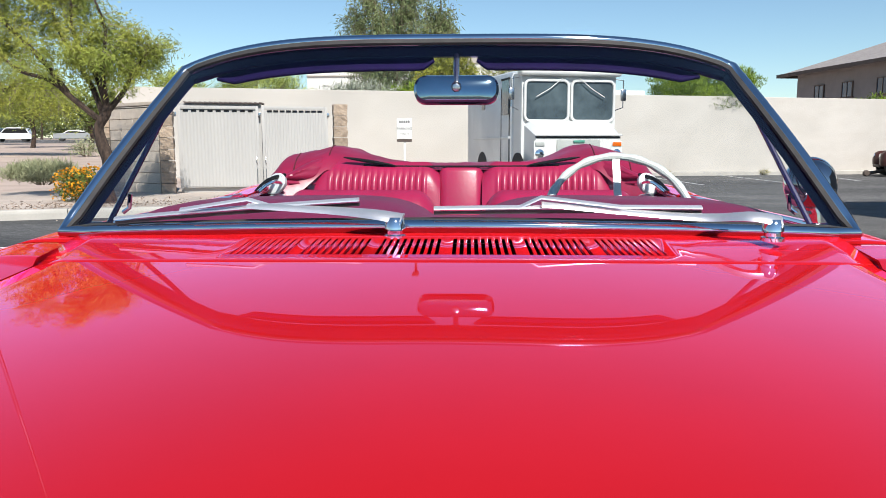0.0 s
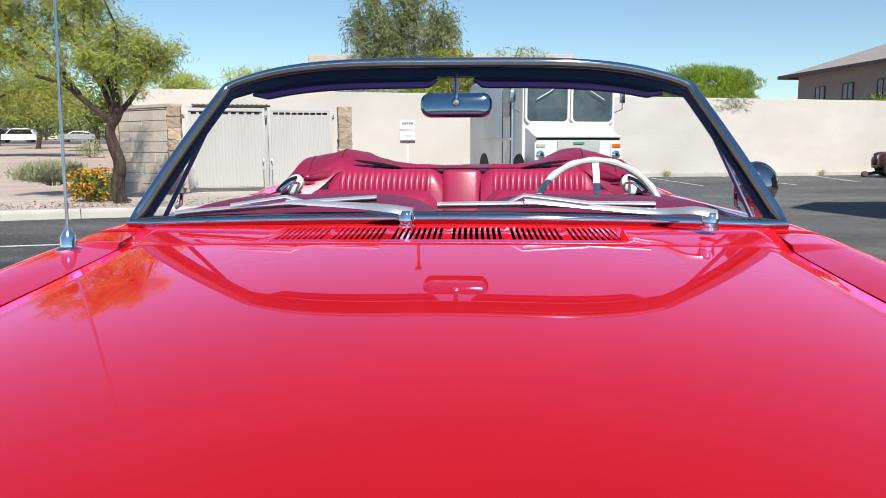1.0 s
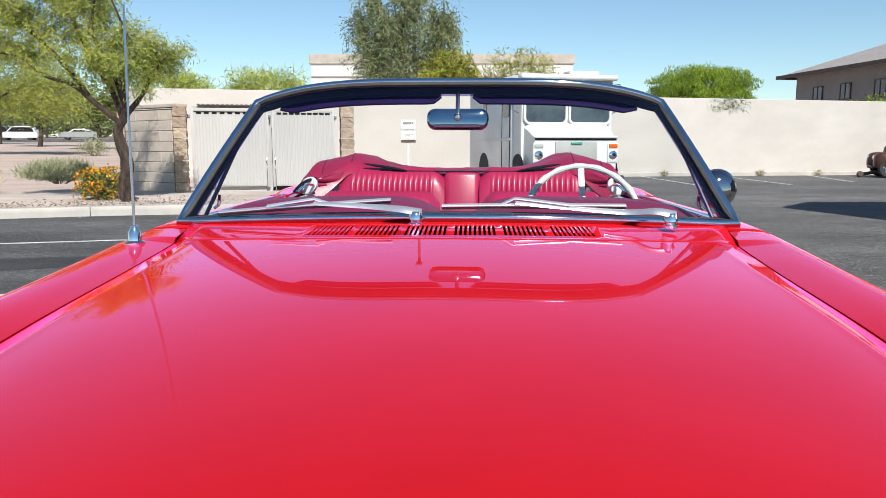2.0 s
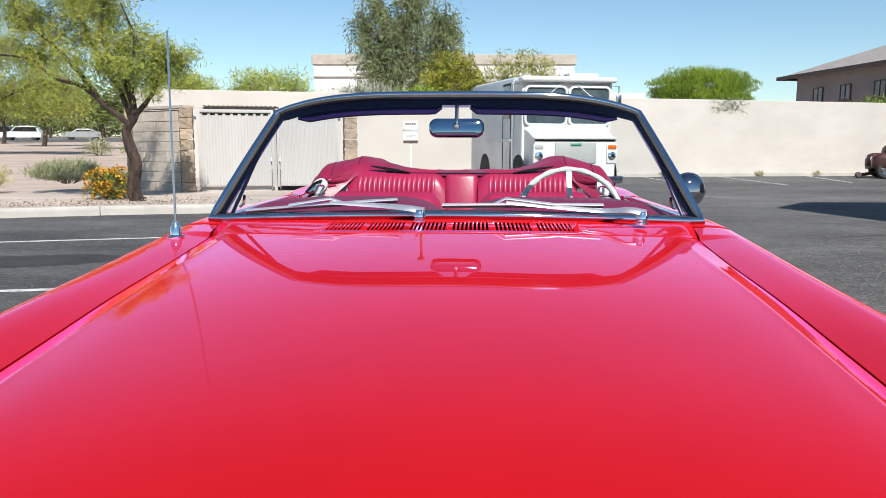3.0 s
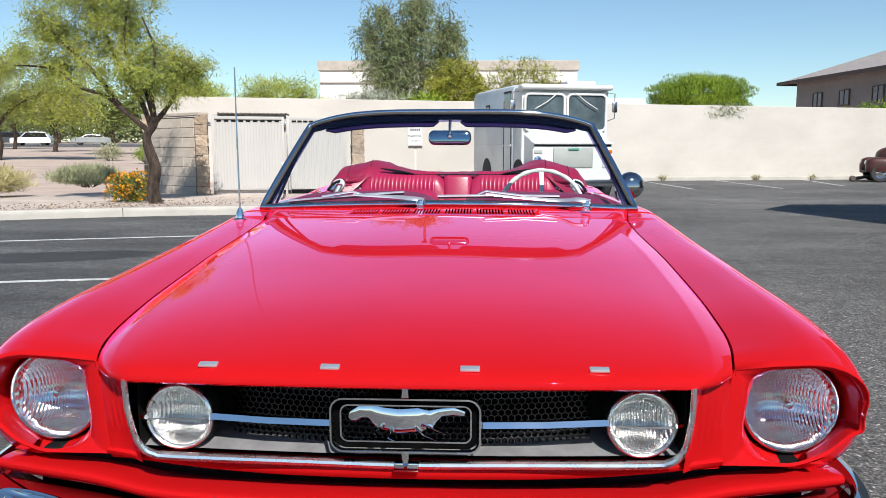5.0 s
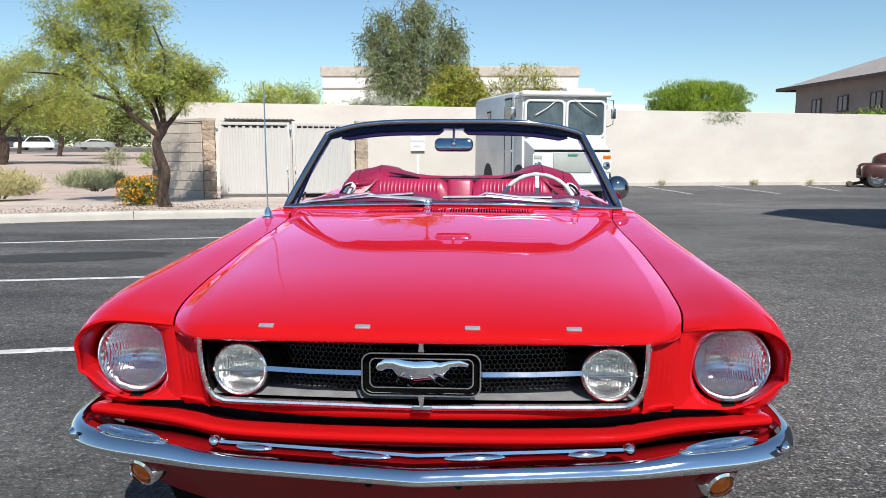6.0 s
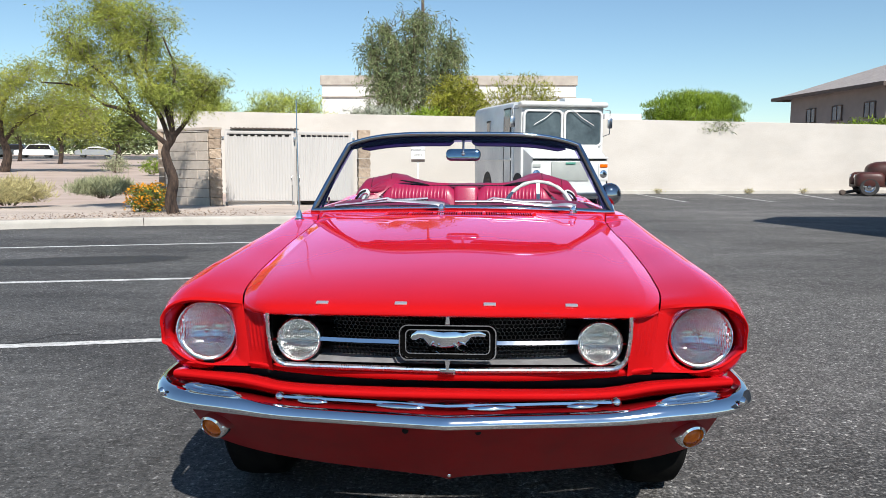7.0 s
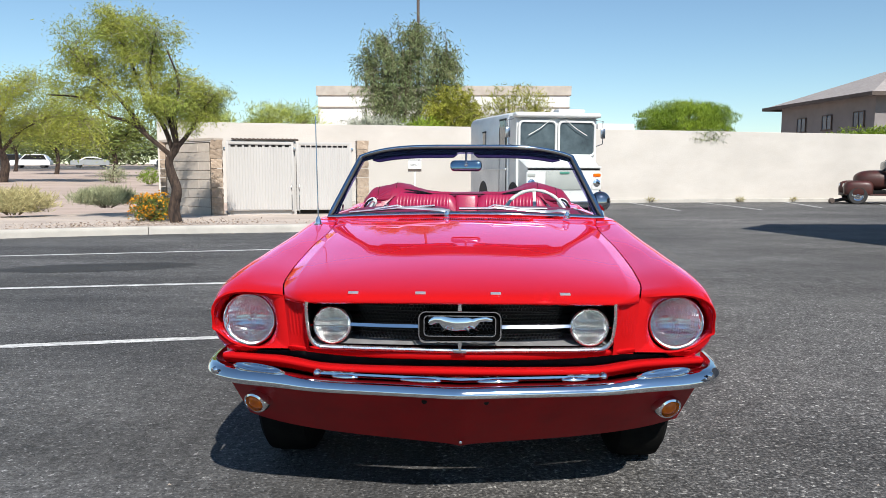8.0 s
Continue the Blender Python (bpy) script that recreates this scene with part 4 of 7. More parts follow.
# bright U-shaped trim round the opening
tr = [(-0.490, 0.112, 0.760), (-0.492, 0.120, 0.71), (-0.490, 0.132, 0.662), (-0.484, 0.142, 0.630), (-0.466, 0.150, 0.610), (-0.425, 0.156, 0.602), (-0.2, 0.157, 0.597), (0, 0.156, 0.594)]
tr = tr + [(-x, y, z) for x, y, z in tr[-2::-1]]
rim_line = spline(tr, 5)
part("grille_trim", tube(BM(), rim_line, 0.0082, 10, scale=[1.0 - 0.35 * min(1.0, max(0.0, (p[2] - 0.605) / 0.04)) for p in rim_line]), TRIM, grille, "bright trim round the grille opening")
part("trim_centre", box(BM(), (0.0, 0.148, 0.594), (0.045, 0.012, 0.018), 0, 0.003), CHROME, grille)

# ---- wheels and dark underside
def wheel(x, y, s):
    m = pose(x, y, 0.31, 0, 0, 90 if s > 0 else -90)
    w = part("wheel", lathe(BM(), [(0.19, 0.085), (0.23, 0.098), (0.28, 0.098), (0.305, 0.08), (0.312, 0.04), (0.312, -0.04), (0.305, -0.08), (0.28, -0.098), (0.19, -0.09)], m, 40), TYRE, car, "wheel with black tyre")
    part("rim", lathe(BM(), [(0, 0.075), (0.05, 0.073), (0.07, 0.06), (0.12, 0.055), (0.165, 0.07), (0.185, 0.092), (0.195, 0.088), (0.192, -0.08)], m, 32), CHROME, w, "chrome wheel rim")


for y in (0.865, 3.6):
    for s in (-1, 1):
        wheel(s * 0.70, y, s)
bm = BM()
box(bm, (0, 2.3, 0.26), (1.5, 3.2, 0.08), 0, 0.02)
box(bm, (0, 0.85, 0.55), (1.08, 1.1, 0.28), 0, 0.02)
part("underbody", bm, BLACK, car, "dark floor pan and engine bay", smooth=False)
for s in (-1, 1):
    bm = BM()
    grid(bm, lambda u, v, s=s: Vector((s * (0.56 + 0.25 * v), 0.865 + 0.37 * math.cos(math.pi * u), 0.31 + 0.37 * math.sin(math.pi * u))), 20, 2)
    part("wheel_liner", bm, BLACK, car)

# ---- windscreen
def ws_base(a):
    x = 0.75 * a
    return Vector((x, glass_y(x) + 0.012, glass_z(x) + 0.004))


def ws_top(a):
    return Vector((0.62 * a, 2.128 + 0.05 * abs(a) ** 3, 1.318 - 0.058 * abs(a) ** 4))


def ws_side(s, t):
    """Corner post from base (t=0) to top (t=1)."""
    p = ws_base(s).lerp(ws_top(s), t)
    return p + Vector((s * -0.002, -0.02, 0.0)) * math.sin(math.pi * t)


loop = [ws_base(-1 + 2 * i / 28) for i in range(29)]
loop += [ws_side(1, t / 12) for t in range(1, 12)]
loop += [ws_top(1 - 2 * i / 40) for i in range(41)]
loop += [ws_side(-1, 1 - t / 12) for t in range(1, 12)]
ctr = Vector((0, 1.95, 1.13))
frame_n = Vector((0, -0.68, 0.73))


def around(pts, prof):
    """A profile of (outwards, forwards) offsets carried round the screen's edge."""
    bm = BM()
    n = len(pts)
    rings = []
    for i, p in enumerate(pts):
        d = (pts[(i + 1) % n] - pts[i - 1]).normalized()
        out = d.cross(frame_n).normalized()
        if out.dot(p - ctr) < 0:
            out = -out
        fw = out.cross(d).normalized()
        if fw.y > 0:
            fw = -fw
        rings.append([bm.verts.new(p + out * a + fw * b) for a, b in prof])
    m = len(prof)
    for i in range(n):
        for j in range(m):
            bm.faces.new((rings[i][j], rings[i][(j + 1) % m], rings[(i + 1) % n][(j + 1) % m], rings[(i + 1) % n][j]))
    return bm


screen = part("windscreen_frame", around(loop, [(-0.006, 0.004), (-0.004, 0.008), (0.003, 0.010), (0.010, 0.008), (0.0135, 0.001), (0.0125, -0.012), (0.004, -0.016), (-0.006, -0.012)]), SCREEN_RIM, car, "chrome windscreen surround", sharp=0.9)
part("gasket", around(loop, [(-0.014, 0.003), (-0.006, 0.006), (0.0, 0.004), (0.0, -0.006), (-0.014, -0.004)]), RUBBER, screen, "black rubber gasket")
part("inner_frame", around(loop, [(-0.008, -0.012), (0.008, -0.014), (0.009, -0.040), (0.002, -0.046), (-0.009, -0.036)]), NAVY, screen, "dark inner windscreen frame")


def ws_glass(u, v):
    a = (-1 + 2 * u) * 0.985
    p = ws_base(a).lerp(ws_top(a), 0.015 + 0.97 * v)
    return p + Vector((0.012 * a * abs(a), -0.022 + 0.02 * abs(a) ** 2, 0.0)) * math.sin(math.pi * v)


bm = BM()
grid(bm, ws_glass, 32, 14)
glass = part("windscreen_glass", bm, GLASS, screen, "clear windscreen glass")
glass.visible_shadow = False
bm = BM()
grid(bm, lambda u, v: ws_glass(0.02 + 0.96 * u, 0.9 + 0.085 * v) + Vector((0, 0.004, -0.003)), 32, 4)
sh = part("shade_band", bm, SHADE, screen, "blue-violet tinted band along the glass top")
sh.visible_shadow = False
for s in (-1, 1):
    bm = BM()
    grid(bm, lambda u, v, s=s: ws_side(s, 0.03 + 0.93 * u) + Vector((-s * (0.009 + 0.026 * v), 0.006 + 0.006 * v, 0)), 20, 2)
    part("corner_tint", bm, SHADE_EDGE, screen, "violet tinted edge of the glass").visible_shadow = False
# sun visors
for s in (-1, 1):
    bm = BM()

    def visor(u, v, s=s):
        x = s * (0.05 + 0.50 * u)
        top = ws_top(x / 0.62) + Vector((0, 0.045, -0.03))
        drop = 0.030 * min(1, 14 * u + 0.35, 8 * (1 - u) + 0.3)
        return top + Vector((0, -0.03 * v, -drop * v))
    grid(bm, visor, 24, 5)
    part("sun_visor", bm, NAVY, screen, "dark sun visor folded at the header", thick=0.007)
# inside mirror
bm = BM()
prof = rrect(0.184, 0.062, 0.026, 0, 0)
MM = pose(0.003, 2.10, 1.208, -12, 0, 0)
r00 = [bm.verts.new(MM @ Vector((p.x * 0.8, -0.017, p.z * 0.55))) for p in prof]
r0 = [bm.verts.new(MM @ Vector((p.x * 0.94, -0.013, p.z * 0.85))) for p in prof]
r1 = [bm.verts.new(MM @ Vector((p.x, -0.004, p.z))) for p in prof]
r2 = [bm.verts.new(MM @ Vector((p.x, 0.010, p.z))) for p in prof]
for a, b in ((r00, r0), (r0, r1), (r1, r2)):
    for i in range(len(a)):
        bm.faces.new((a[i], a[(i + 1) % len(a)], b[(i + 1) % len(a)], b[i]))
bm.faces.new(r00)
bm.faces.new(r2)
mirror = part("rear_view_mirror", bm, CHROME_BLUE, car, "oblong interior mirror hung from the header", sharp=0.5)
bm = BM()
tube(bm, [(0.003, 2.13, 1.285), (0.003, 2.105, 1.25), (0.003, 2.088, 1.222)], 0.0065)
lathe(bm, [(0, 0.012), (0.008, 0.010), (0.013, 0.002), (0.012, -0.01)], pose(0.003, 2.088, 1.212), 16)
part("stalk", bm, STEEL, mirror, "mirror stalk")

# wipers
for (px, py, pz), el, (bx0, bz0), (bx1, bz1) in (((-0.093, 1.69, 0.945), -0.36, (-0.63, 0.006), (-0.16, 0.03)), ((0.535, 1.695, 0.942), 0.155, (-0.03, 0.014), (0.44, 0.022))):
    bm = lathe(BM(), [(0, 0.0), (0.019, 0.0), (0.019, 0.006), (0.014, 0.008), (0.014, 0.014), (0.0175, 0.017), (0.0165, 0.028), (0.011, 0.036), (0, 0.038)], pose(px, py, pz - 0.012, -90, 0, 0), 20)
    w = part("wiper", bm, CHROME, car, "chrome wiper lying along the screen base")
    bm = BM()
    gy0 = glass_y(el) + 0.012
    arm = spline([(px + 0.012, py, pz + 0.018), (px - 0.035, py + 0.008, pz + 0.026), (px - 0.12, glass_y(px - 0.12) - 0.004, glass_z(px) + 0.028), (el, gy0 - 0.012, glass_z(el) + 0.040)], 8)
    sweep(bm, arm, [(-0.010, -0.004), (-0.0085, 0.0), (-0.001, 0.0065), (0.007, 0.0078), (0.008, -0.004)], scale=[1.5 - 0.75 * i / (len(arm) - 1) for i in range(len(arm))])
    part("arm", bm, BRIGHT, w, "chrome wiper arm")
    bm = BM()
    blade = []
    for i in range(17):
        t = i / 16
        x = bx0 + (bx1 - bx0) * t
        blade.append((x, glass_y(x) + 0.008, glass_z(x) + 0.018 + bz0 + (bz1 - bz0) * t))
    sweep(bm, blade, [(0.004, -0.0025), (0.0036, 0.0), (-0.001, 0.0038), (-0.004, 0.004), (-0.004, -0.0025)])
    part("blade", bm, BRIGHT, w, "bright wiper blade holder")
    bm = BM()
    sweep(bm, [(x, y + 0.004, z - 0.008) for x, y, z in blade], [(-0.002, 0.003), (0.002, 0.003), (0.001, -0.003), (-0.001, -0.003)])
    part("rubber", bm, RUBBER, w, "wiper rubber")
    bm = BM()
    mid = (bx0 + bx1) / 2
    sweep(bm, [(mid - 0.09, glass_y(mid) + 0.006, glass_z(mid) + 0.034), (el, glass_y(el) + 0.004, glass_z(el) + 0.052), (mid + 0.09, glass_y(mid) + 0.006, glass_z(mid) + 0.036)], [(0.004, -0.0025), (0.0036, 0.0), (-0.001, 0.0038), (-0.004, 0.004), (-0.004, -0.0025)])
    part("bridge", bm, BRIGHT, w)

# aerial
AB = Vector((-0.754, 1.58, 0.897))
aer = part("aerial", lathe(BM(), [(0.0, 0.0), (0.024, 0.0), (0.024, 0.006), (0.016, 0.010), (0.014, 0.03), (0.010, 0.036), (0.007, 0.045), (0.0, 0.047)], Matrix.Translation(AB) @ pose(0, 0, 0, -90), 24), CHROME, car, "chrome telescopic aerial on the wing")
bm = BM()
tube(bm, [AB + Vector((0, 0, 0.04)), AB + Vector((-0.008, 0.02, 0.3))], 0.0032, 8)
tube(bm, [AB + Vector((-0.008, 0.02, 0.3)), AB + Vector((-0.016, 0.045, 0.56))], 0.0026, 8)
part("mast", bm, STEEL, aer, "thin aerial mast")
# door mirror
bm = lathe(BM(), [(0, 0.028), (0.02, 0.027), (0.04, 0.02), (0.052, 0.006), (0.055, -0.012), (0.05, -0.016), (0, -0.014)], pose(0.780, 2.10, 1.004, -6, 0, 4), 36)
dm = part("door_mirror", bm, MIRROR_BACK, car, "round chrome door mirror with a bright rim")
bm = BM()
tube(bm, [(0.780, 2.105, 0.965), (0.79, 2.105, 0.94), (0.795, 2.105, 0.91)], 0.012)
part("foot", bm, CHROME, dm)
part("rim", lathe(BM(), [(0.050, -0.022), (0.056, -0.021), (0.0595, -0.014), (0.0590, -0.004), (0.0545, 0.002)], pose(0.780, 2.10, 1.004, -6, 0, 4), 36), CHROME, dm, "bright chrome rim")

# quarter windows
for s in (-1, 1):
    a, b, c = Vector((s * 0.742, 1.93, 0.93)), Vector((s * 0.735, 2.0, 0.925)), Vector((s * 0.628, 2.195, 1.255))
    bm = BM()
    tube(bm, [a, b, c], 0.006, 8)
    q = part("quarter_window_frame", bm, NAVY_GLOSS, car, "chrome quarter window frame")
    bm = BM()
    bm.faces.new([bm.verts.new(v) for v in (a, b, c)])
    g = part("pane", bm, GLASS, q, "quarter window glass")
    g.visible_shadow = False
    bm = BM()
    tube(bm, [(s * 0.722, 2.04, 0.945), (s * 0.708, 2.04, 0.955), (s * 0.704, 2.04, 0.985)], 0.005)
    part("catch", bm, CHROME, q, "chrome window catch")

# dash with its double brow
def dash_top(x):
    """Height of the padded brows."""
    def brow(c, w):
        t = abs(x - c) / w
        return (1 - t ** 6) if t < 1 else 0.0
    return 0.925 + 0.048 * max(brow(-0.40, 0.35), brow(0.40, 0.345))


bm = BM()


def dash(u, v):
    x = -0.735 + 1.47 * u
    yf, yb = glass_y(x) + 0.04, 2.20
    h = dash_top(x)
    k = curve([(0, 0.915), (0.35, 0.93), (0.72, 1.0), (0.9, 1.0), (1.0, 0.99)])
    z = k(v) if v < 0.36 else 0.93 + (h - 0.93) * min(1, (v - 0.36) / 0.3) ** 0.7
    z -= 0.02 * (abs(x) / 0.71) ** 4
    return Vector((x, yf + (yb - yf) * v, z))


rows = grid(bm, dash, 80, 16)
low = [bm.verts.new(r[-1].co + Vector((0, -0.03, -0.14))) for r in rows]
for i in range(len(rows) - 1):
    bm.faces.new((rows[i][-1], rows[i + 1][-1], low[i + 1], low[i]))
dashp = part("dashboard", bm, DASH, car, "matt dark red padded dashboard", sharp=1.0)
for x0 in (-0.02, 0.13):
    for i in range(9):
        bm = BM()
        x = x0 + i * 0.0125
        box(bm, (x, glass_y(x) + 0.11, 0.934), (0.006, 0.03, 0.004))
        part("demist_slot", bm, BLACK, dashp, smooth=False)

# steering wheel
SW = pose(0.432, 2.42, 0.885, 62 - 90, 0, 0)
bm = BM()
rim = []
for i in range(72):
    a = 2 * math.pi * i / 72
    rim.append(SW @ Vector((0.195 * math.cos(a), 0, 0.195 * math.sin(a))))
sweep(bm, rim, ring(0.0102, 10), closed=True, up=SW.to_3x3() @ Vector((0, 1, 0)), scale=[1.0 + 0.18 * (1 if (i // 2) % 2 else -0.2) for i in range(72)])
sw = part("steering_wheel", bm, WHEELRIM, car, "ivory steering wheel with finger-grip rim")
for a in (90, 210, 330):
    bm = BM()
    sweep(bm, [SW @ Vector((0.03 * math.cos(radians(a)), 0.01, 0.03 * math.sin(radians(a)))), SW @ Vector((0.19 * math.cos(radians(a)), 0, 0.19 * math.sin(radians(a))))], [(-0.010, -0.004), (0.010, -0.004), (0.010, 0.004), (-0.010, 0.004)], up=SW.to_3x3() @ Vector((0, 1, 0)))
    part("spoke", bm, WHEELRIM, sw, "ivory spoke")
bm = lathe(BM(), [(0, 0.03), (0.03, 0.025), (0.045, 0.01), (0.045, -0.02), (0.02, -0.05)], SW @ pose(0, 0, 0, 0, 0, 180), 24)
part("hub", bm, CHROME, sw, "chrome horn hub")
bm = BM()
tube(bm, [SW @ Vector((0, 0, 0)), (0.432, 2.15, 0.80)], 0.03, 12)
part("column", bm, IVORY, sw, "pale steering column")

# floor, seats
bm = BM()
box(bm, (0, 2.75, 0.33), (1.46, 1.9, 0.06), 0, 0.01)
part("carpet", bm, CARPET, car, "dark red carpet", smooth=False)


def pleated(x0, x1, y, z0, z1, lean, n, depth=0.010, bow=0.03):
    """A seat back: rounded slab facing the nose, with vertical pleats between plain borders."""
    bm = BM()
    NU, NV = n * 6 + 24, 12

    def f(u, v):
        x = x0 + (x1 - x0) * u
        t = abs(2 * u - 1)
        z = z0 + (z1 - z0) * v - 0.05 * max(0, t - 0.75) ** 2 * 16 * v
        p = 0.0
        if 0.1 < u < 0.9 and v < 0.86:
            ph = (u - 0.1) / 0.8 * n
            p = depth * (abs(math.sin(math.pi * ph)) ** 0.6 - 0.5)
        yy = y + lean * v + bow * t * t
        edge = max(0, (v - 0.8) / 0.2)
        return Vector((x, yy - p - 0.045 * math.sqrt(max(0, 1 - edge ** 2)) - 0.0, z))
    rows = grid(bm, f, NU, NV)
    back = [bm.verts.new(r[-1].co + Vector((0, 0.07, -0.012))) for r in rows]
    foot = [bm.verts.new(b.co + Vector((0, -lean * 0.5, -(z1 - z0)))) for b in back]
    for i in range(len(rows) - 1):
        bm.faces.new((rows[i][-1], rows[i + 1][-1], back[i + 1], back[i]))
        bm.faces.new((back[i], back[i + 1], foot[i + 1], foot[i]))
    for k in (0, -1):
        r = rows[k]
        bm.faces.new(list(r) + [back[k], foot[k]])
    return bm


for s in (-1, 1):
    c = s * 0.36
    bm = BM()
    box(bm, (c, 2.72, 0.52), (0.52, 0.5, 0.18), 0, 0.06, seg=4)
    seat = part("front_seat", bm, VINYL, car, "dark red vinyl bucket seat")
    part("backrest", pleated(c - 0.265, c + 0.265, 2.98, 0.58, 0.932, 0.10, 10), VINYL, seat, "pleated backrest", sharp=0.9)
bm = BM()
box(bm, (0, 3.2, 0.5), (1.16, 0.46, 0.16), 0, 0.05, seg=4)
rear = part("rear_seat", bm, VINYL, car, "dark red vinyl rear bench")
part("backrest", pleated(-0.60, -0.085, 3.42, 0.56, 1.022, 0.10, 16, 0.012, 0.0), VINYL, rear, "pleated rear backrest", sharp=0.9)
part("backrest", pleated(0.085, 0.60, 3.42, 0.56, 1.022, 0.10, 16, 0.012, 0.0), VINYL, rear, "pleated rear backrest", sharp=0.9)
bm = BM()
box(bm, (0, 3.496, 0.778), (0.185, 0.10, 0.46), 0, 0.035, rx=-0.2, seg=3)
part("centre_pad", bm, VINYL, rear, "plain centre of the rear backrest")
# pale inner quarter panels with chrome
for s in (-1, 1):
    bm = BM()
    box(bm, (s * 0.71, 3.28, 0.73), (0.07, 0.66, 0.34), 0, 0.03, ry=s * 0.1, seg=3)
    lathe(bm, [(0, 0.005), (0.6, 0.005), (0.9, 0.003), (1.0, -0.002), (0.9, -0.02), (0, -0.025)], pose(s * 0.712, 3.27, 0.945, -20, s * 30, s * 15), 20, 0.050, 0.040)
    part("quarter_lining", bm, IVORY, car, "pale painted inner quarter panel")
    bm = BM()
    tube(bm, spline([(s * 0.70, 3.0, 0.93), (s * 0.69, 3.15, 0.955), (s * 0.67, 3.32, 0.94)], 6), 0.006)
    part("quarter_trim", bm, CHROME, car, "chrome quarter trim")
    bm = BM()
    tube(bm, spline([(s * 0.735, 3.10, 0.925), (s * 0.715, 3.20, 0.962), (s * 0.685, 3.32, 0.975)], 6), 0.008)
    part("roof_link", bm, BLACK, car, "black folding roof link")

# folded roof under its cover
def boot_z(x):
    t = abs(x)
    hump = math.exp(-(((t - 0.545) / 0.17) ** 2)) if t < 0.545 else 1 - 0.95 * min(1.0, (t - 0.545) / 0.235) ** 1.25
    return 1.014 + 0.076 * hump - 0.05 * max(0, (t - 0.74) / 0.05)


bm = BM()


def boot(u, v):
    a = -1 + 2 * u
    x = 0.79 * a
    z = boot_z(x)
    fold = 0.010 * noise.noise((x * 7, v * 5, 2.0)) + 0.005 * noise.noise((x * 19, v * 9, 4.0))
    fold += 0.012 * max(0, abs(a) - 0.4) * (1 - abs(math.sin(15 * abs(x) + 4 * v + noise.noise((x * 3, v * 3, 9))))) ** 2
    y0 = 3.50 - 0.20 * max(0, (abs(a) - 0.62) / 0.38) ** 1.3
    k = math.sin(math.pi * min(v * 1.02, 1)) ** 0.55 if v > 0 else 0
    base = 0.93 if v > 0.5 else (0.99 if abs(a) < 0.7 else 0.99 - 0.22 * (abs(a) - 0.7) / 0.3)
    return Vector((x, y0 + 0.52 * v, base + (z - base) * k + fold * k))


grid(bm, boot, 110, 18)
bootp = part("roof_cover", bm, COVER, car, "dark red vinyl cover over the folded roof", sharp=1.4)
# black tube that draws the dark line of shade under the cover's edge
bm = BM()
tube(bm, [(-0.40 + 0.80 * i / 24, 3.50, 1.003 + 0.2 * (boot_z(-0.40 + 0.80 * i / 24) - 1.014)) for i in range(25)], 0.004)
part("piping", bm, BLACK, bootp, "black tube standing in for the shade under the cover edge")

for s in (-1, 1):
    for a in (0.69, 0.86):
        bm = BM()
        tube(bm, [boot(0.5 + 0.5 * s * (a + 0.03 * v / 18), v / 18) for v in range(2, 15)], 0.0028, 6)
        part("seam", bm, CARPET, bootp, "stitched seam of the cover")
    bm = BM()

    def side_drape(u, v, s=s):
        """The cover's front end, pulled down over a padded lump beside the seat."""
        x = 0.475 + 0.265 * u
        top = boot(0.5 + 0.5 * s * x / 0.79, 0.13)
        low = 0.920 + 0.02 * u
        pad = max(0.0, 1 - ((u - 0.60) / 0.36) ** 2 - ((v - 0.42) / 0.40) ** 2) ** 0.4
        crease = (1 - abs(math.sin(2.6 + 5.0 * u - 6.5 * v + 0.8 * noise.noise((x * 6, v * 2, 5.0))))) ** 3
        wrinkle = 0.004 * noise.noise((x * 18, v * 6, 1.0)) + 0.006 * crease
        y = top.y + 0.012 - 0.055 * v - 0.036 * pad - wrinkle * math.sin(math.pi * min(1.0, v + 0.1)) + 0.05 * (1 - u) ** 4
        return Vector((s * (x - 0.02 * v * (1 - u)), y, top.z + (low - top.z) * v + 0.012 * math.sin(math.pi * v)))
    grid(bm, side_drape, 30, 22)
    part("side_drape", bm, COVER, bootp, "creased padded end of the vinyl cover", thick=0.004)
    # flat black ellipse painted in as the wedge of shade below the cover
    bm = lathe(BM(), [(0, 0.004), (0.7, 0.003), (1.0, 0.0), (0.9, -0.01), (0, -0.02)], pose(s * 0.375, 3.488, 1.024, 0, s * -9, 0), 20, 0.11, 0.007)
    part("gap", bm, BLACK, bootp, "black sliver standing in for the shade under the cover")

# tail: deck and rear panel
bm = BM()


def deck(u, v):
    a = -1 + 2 * u
    y = 3.9 + 0.66 * v
    x = a * (inner_x(min(y, 3.9)) + 0.01 - 0.03 * v)
    return Vector((x, y, crest_z(y) + 0.012 - 0.012 * a * a - 0.03 * v ** 6))


rows = grid(bm, deck, 24, 14)
low = [bm.verts.new((r[-1].co.x, 4.53, 0.40)) for r in rows]
for i in range(len(rows) - 1):
    bm.faces.new((rows[i][-1], rows[i + 1][-1], low[i + 1], low[i]))
part("boot_lid", bm, RED, car, "red tail deck and rear panel")
bm = BM()
pts = spline([(-0.84, 4.3, 0.47), (-0.80, 4.52, 0.47), (-0.5, 4.6, 0.47), (0.5, 4.6, 0.47), (0.80, 4.52, 0.47), (0.84, 4.3, 0.47)], 6)
sweep(bm, pts, [(-0.012, -0.05), (0.014, -0.03), (0.02, 0.0), (0.014, 0.03), (-0.012, 0.05)])
part("rear_bumper", bm, CHROME, car, "chrome rear bumper")
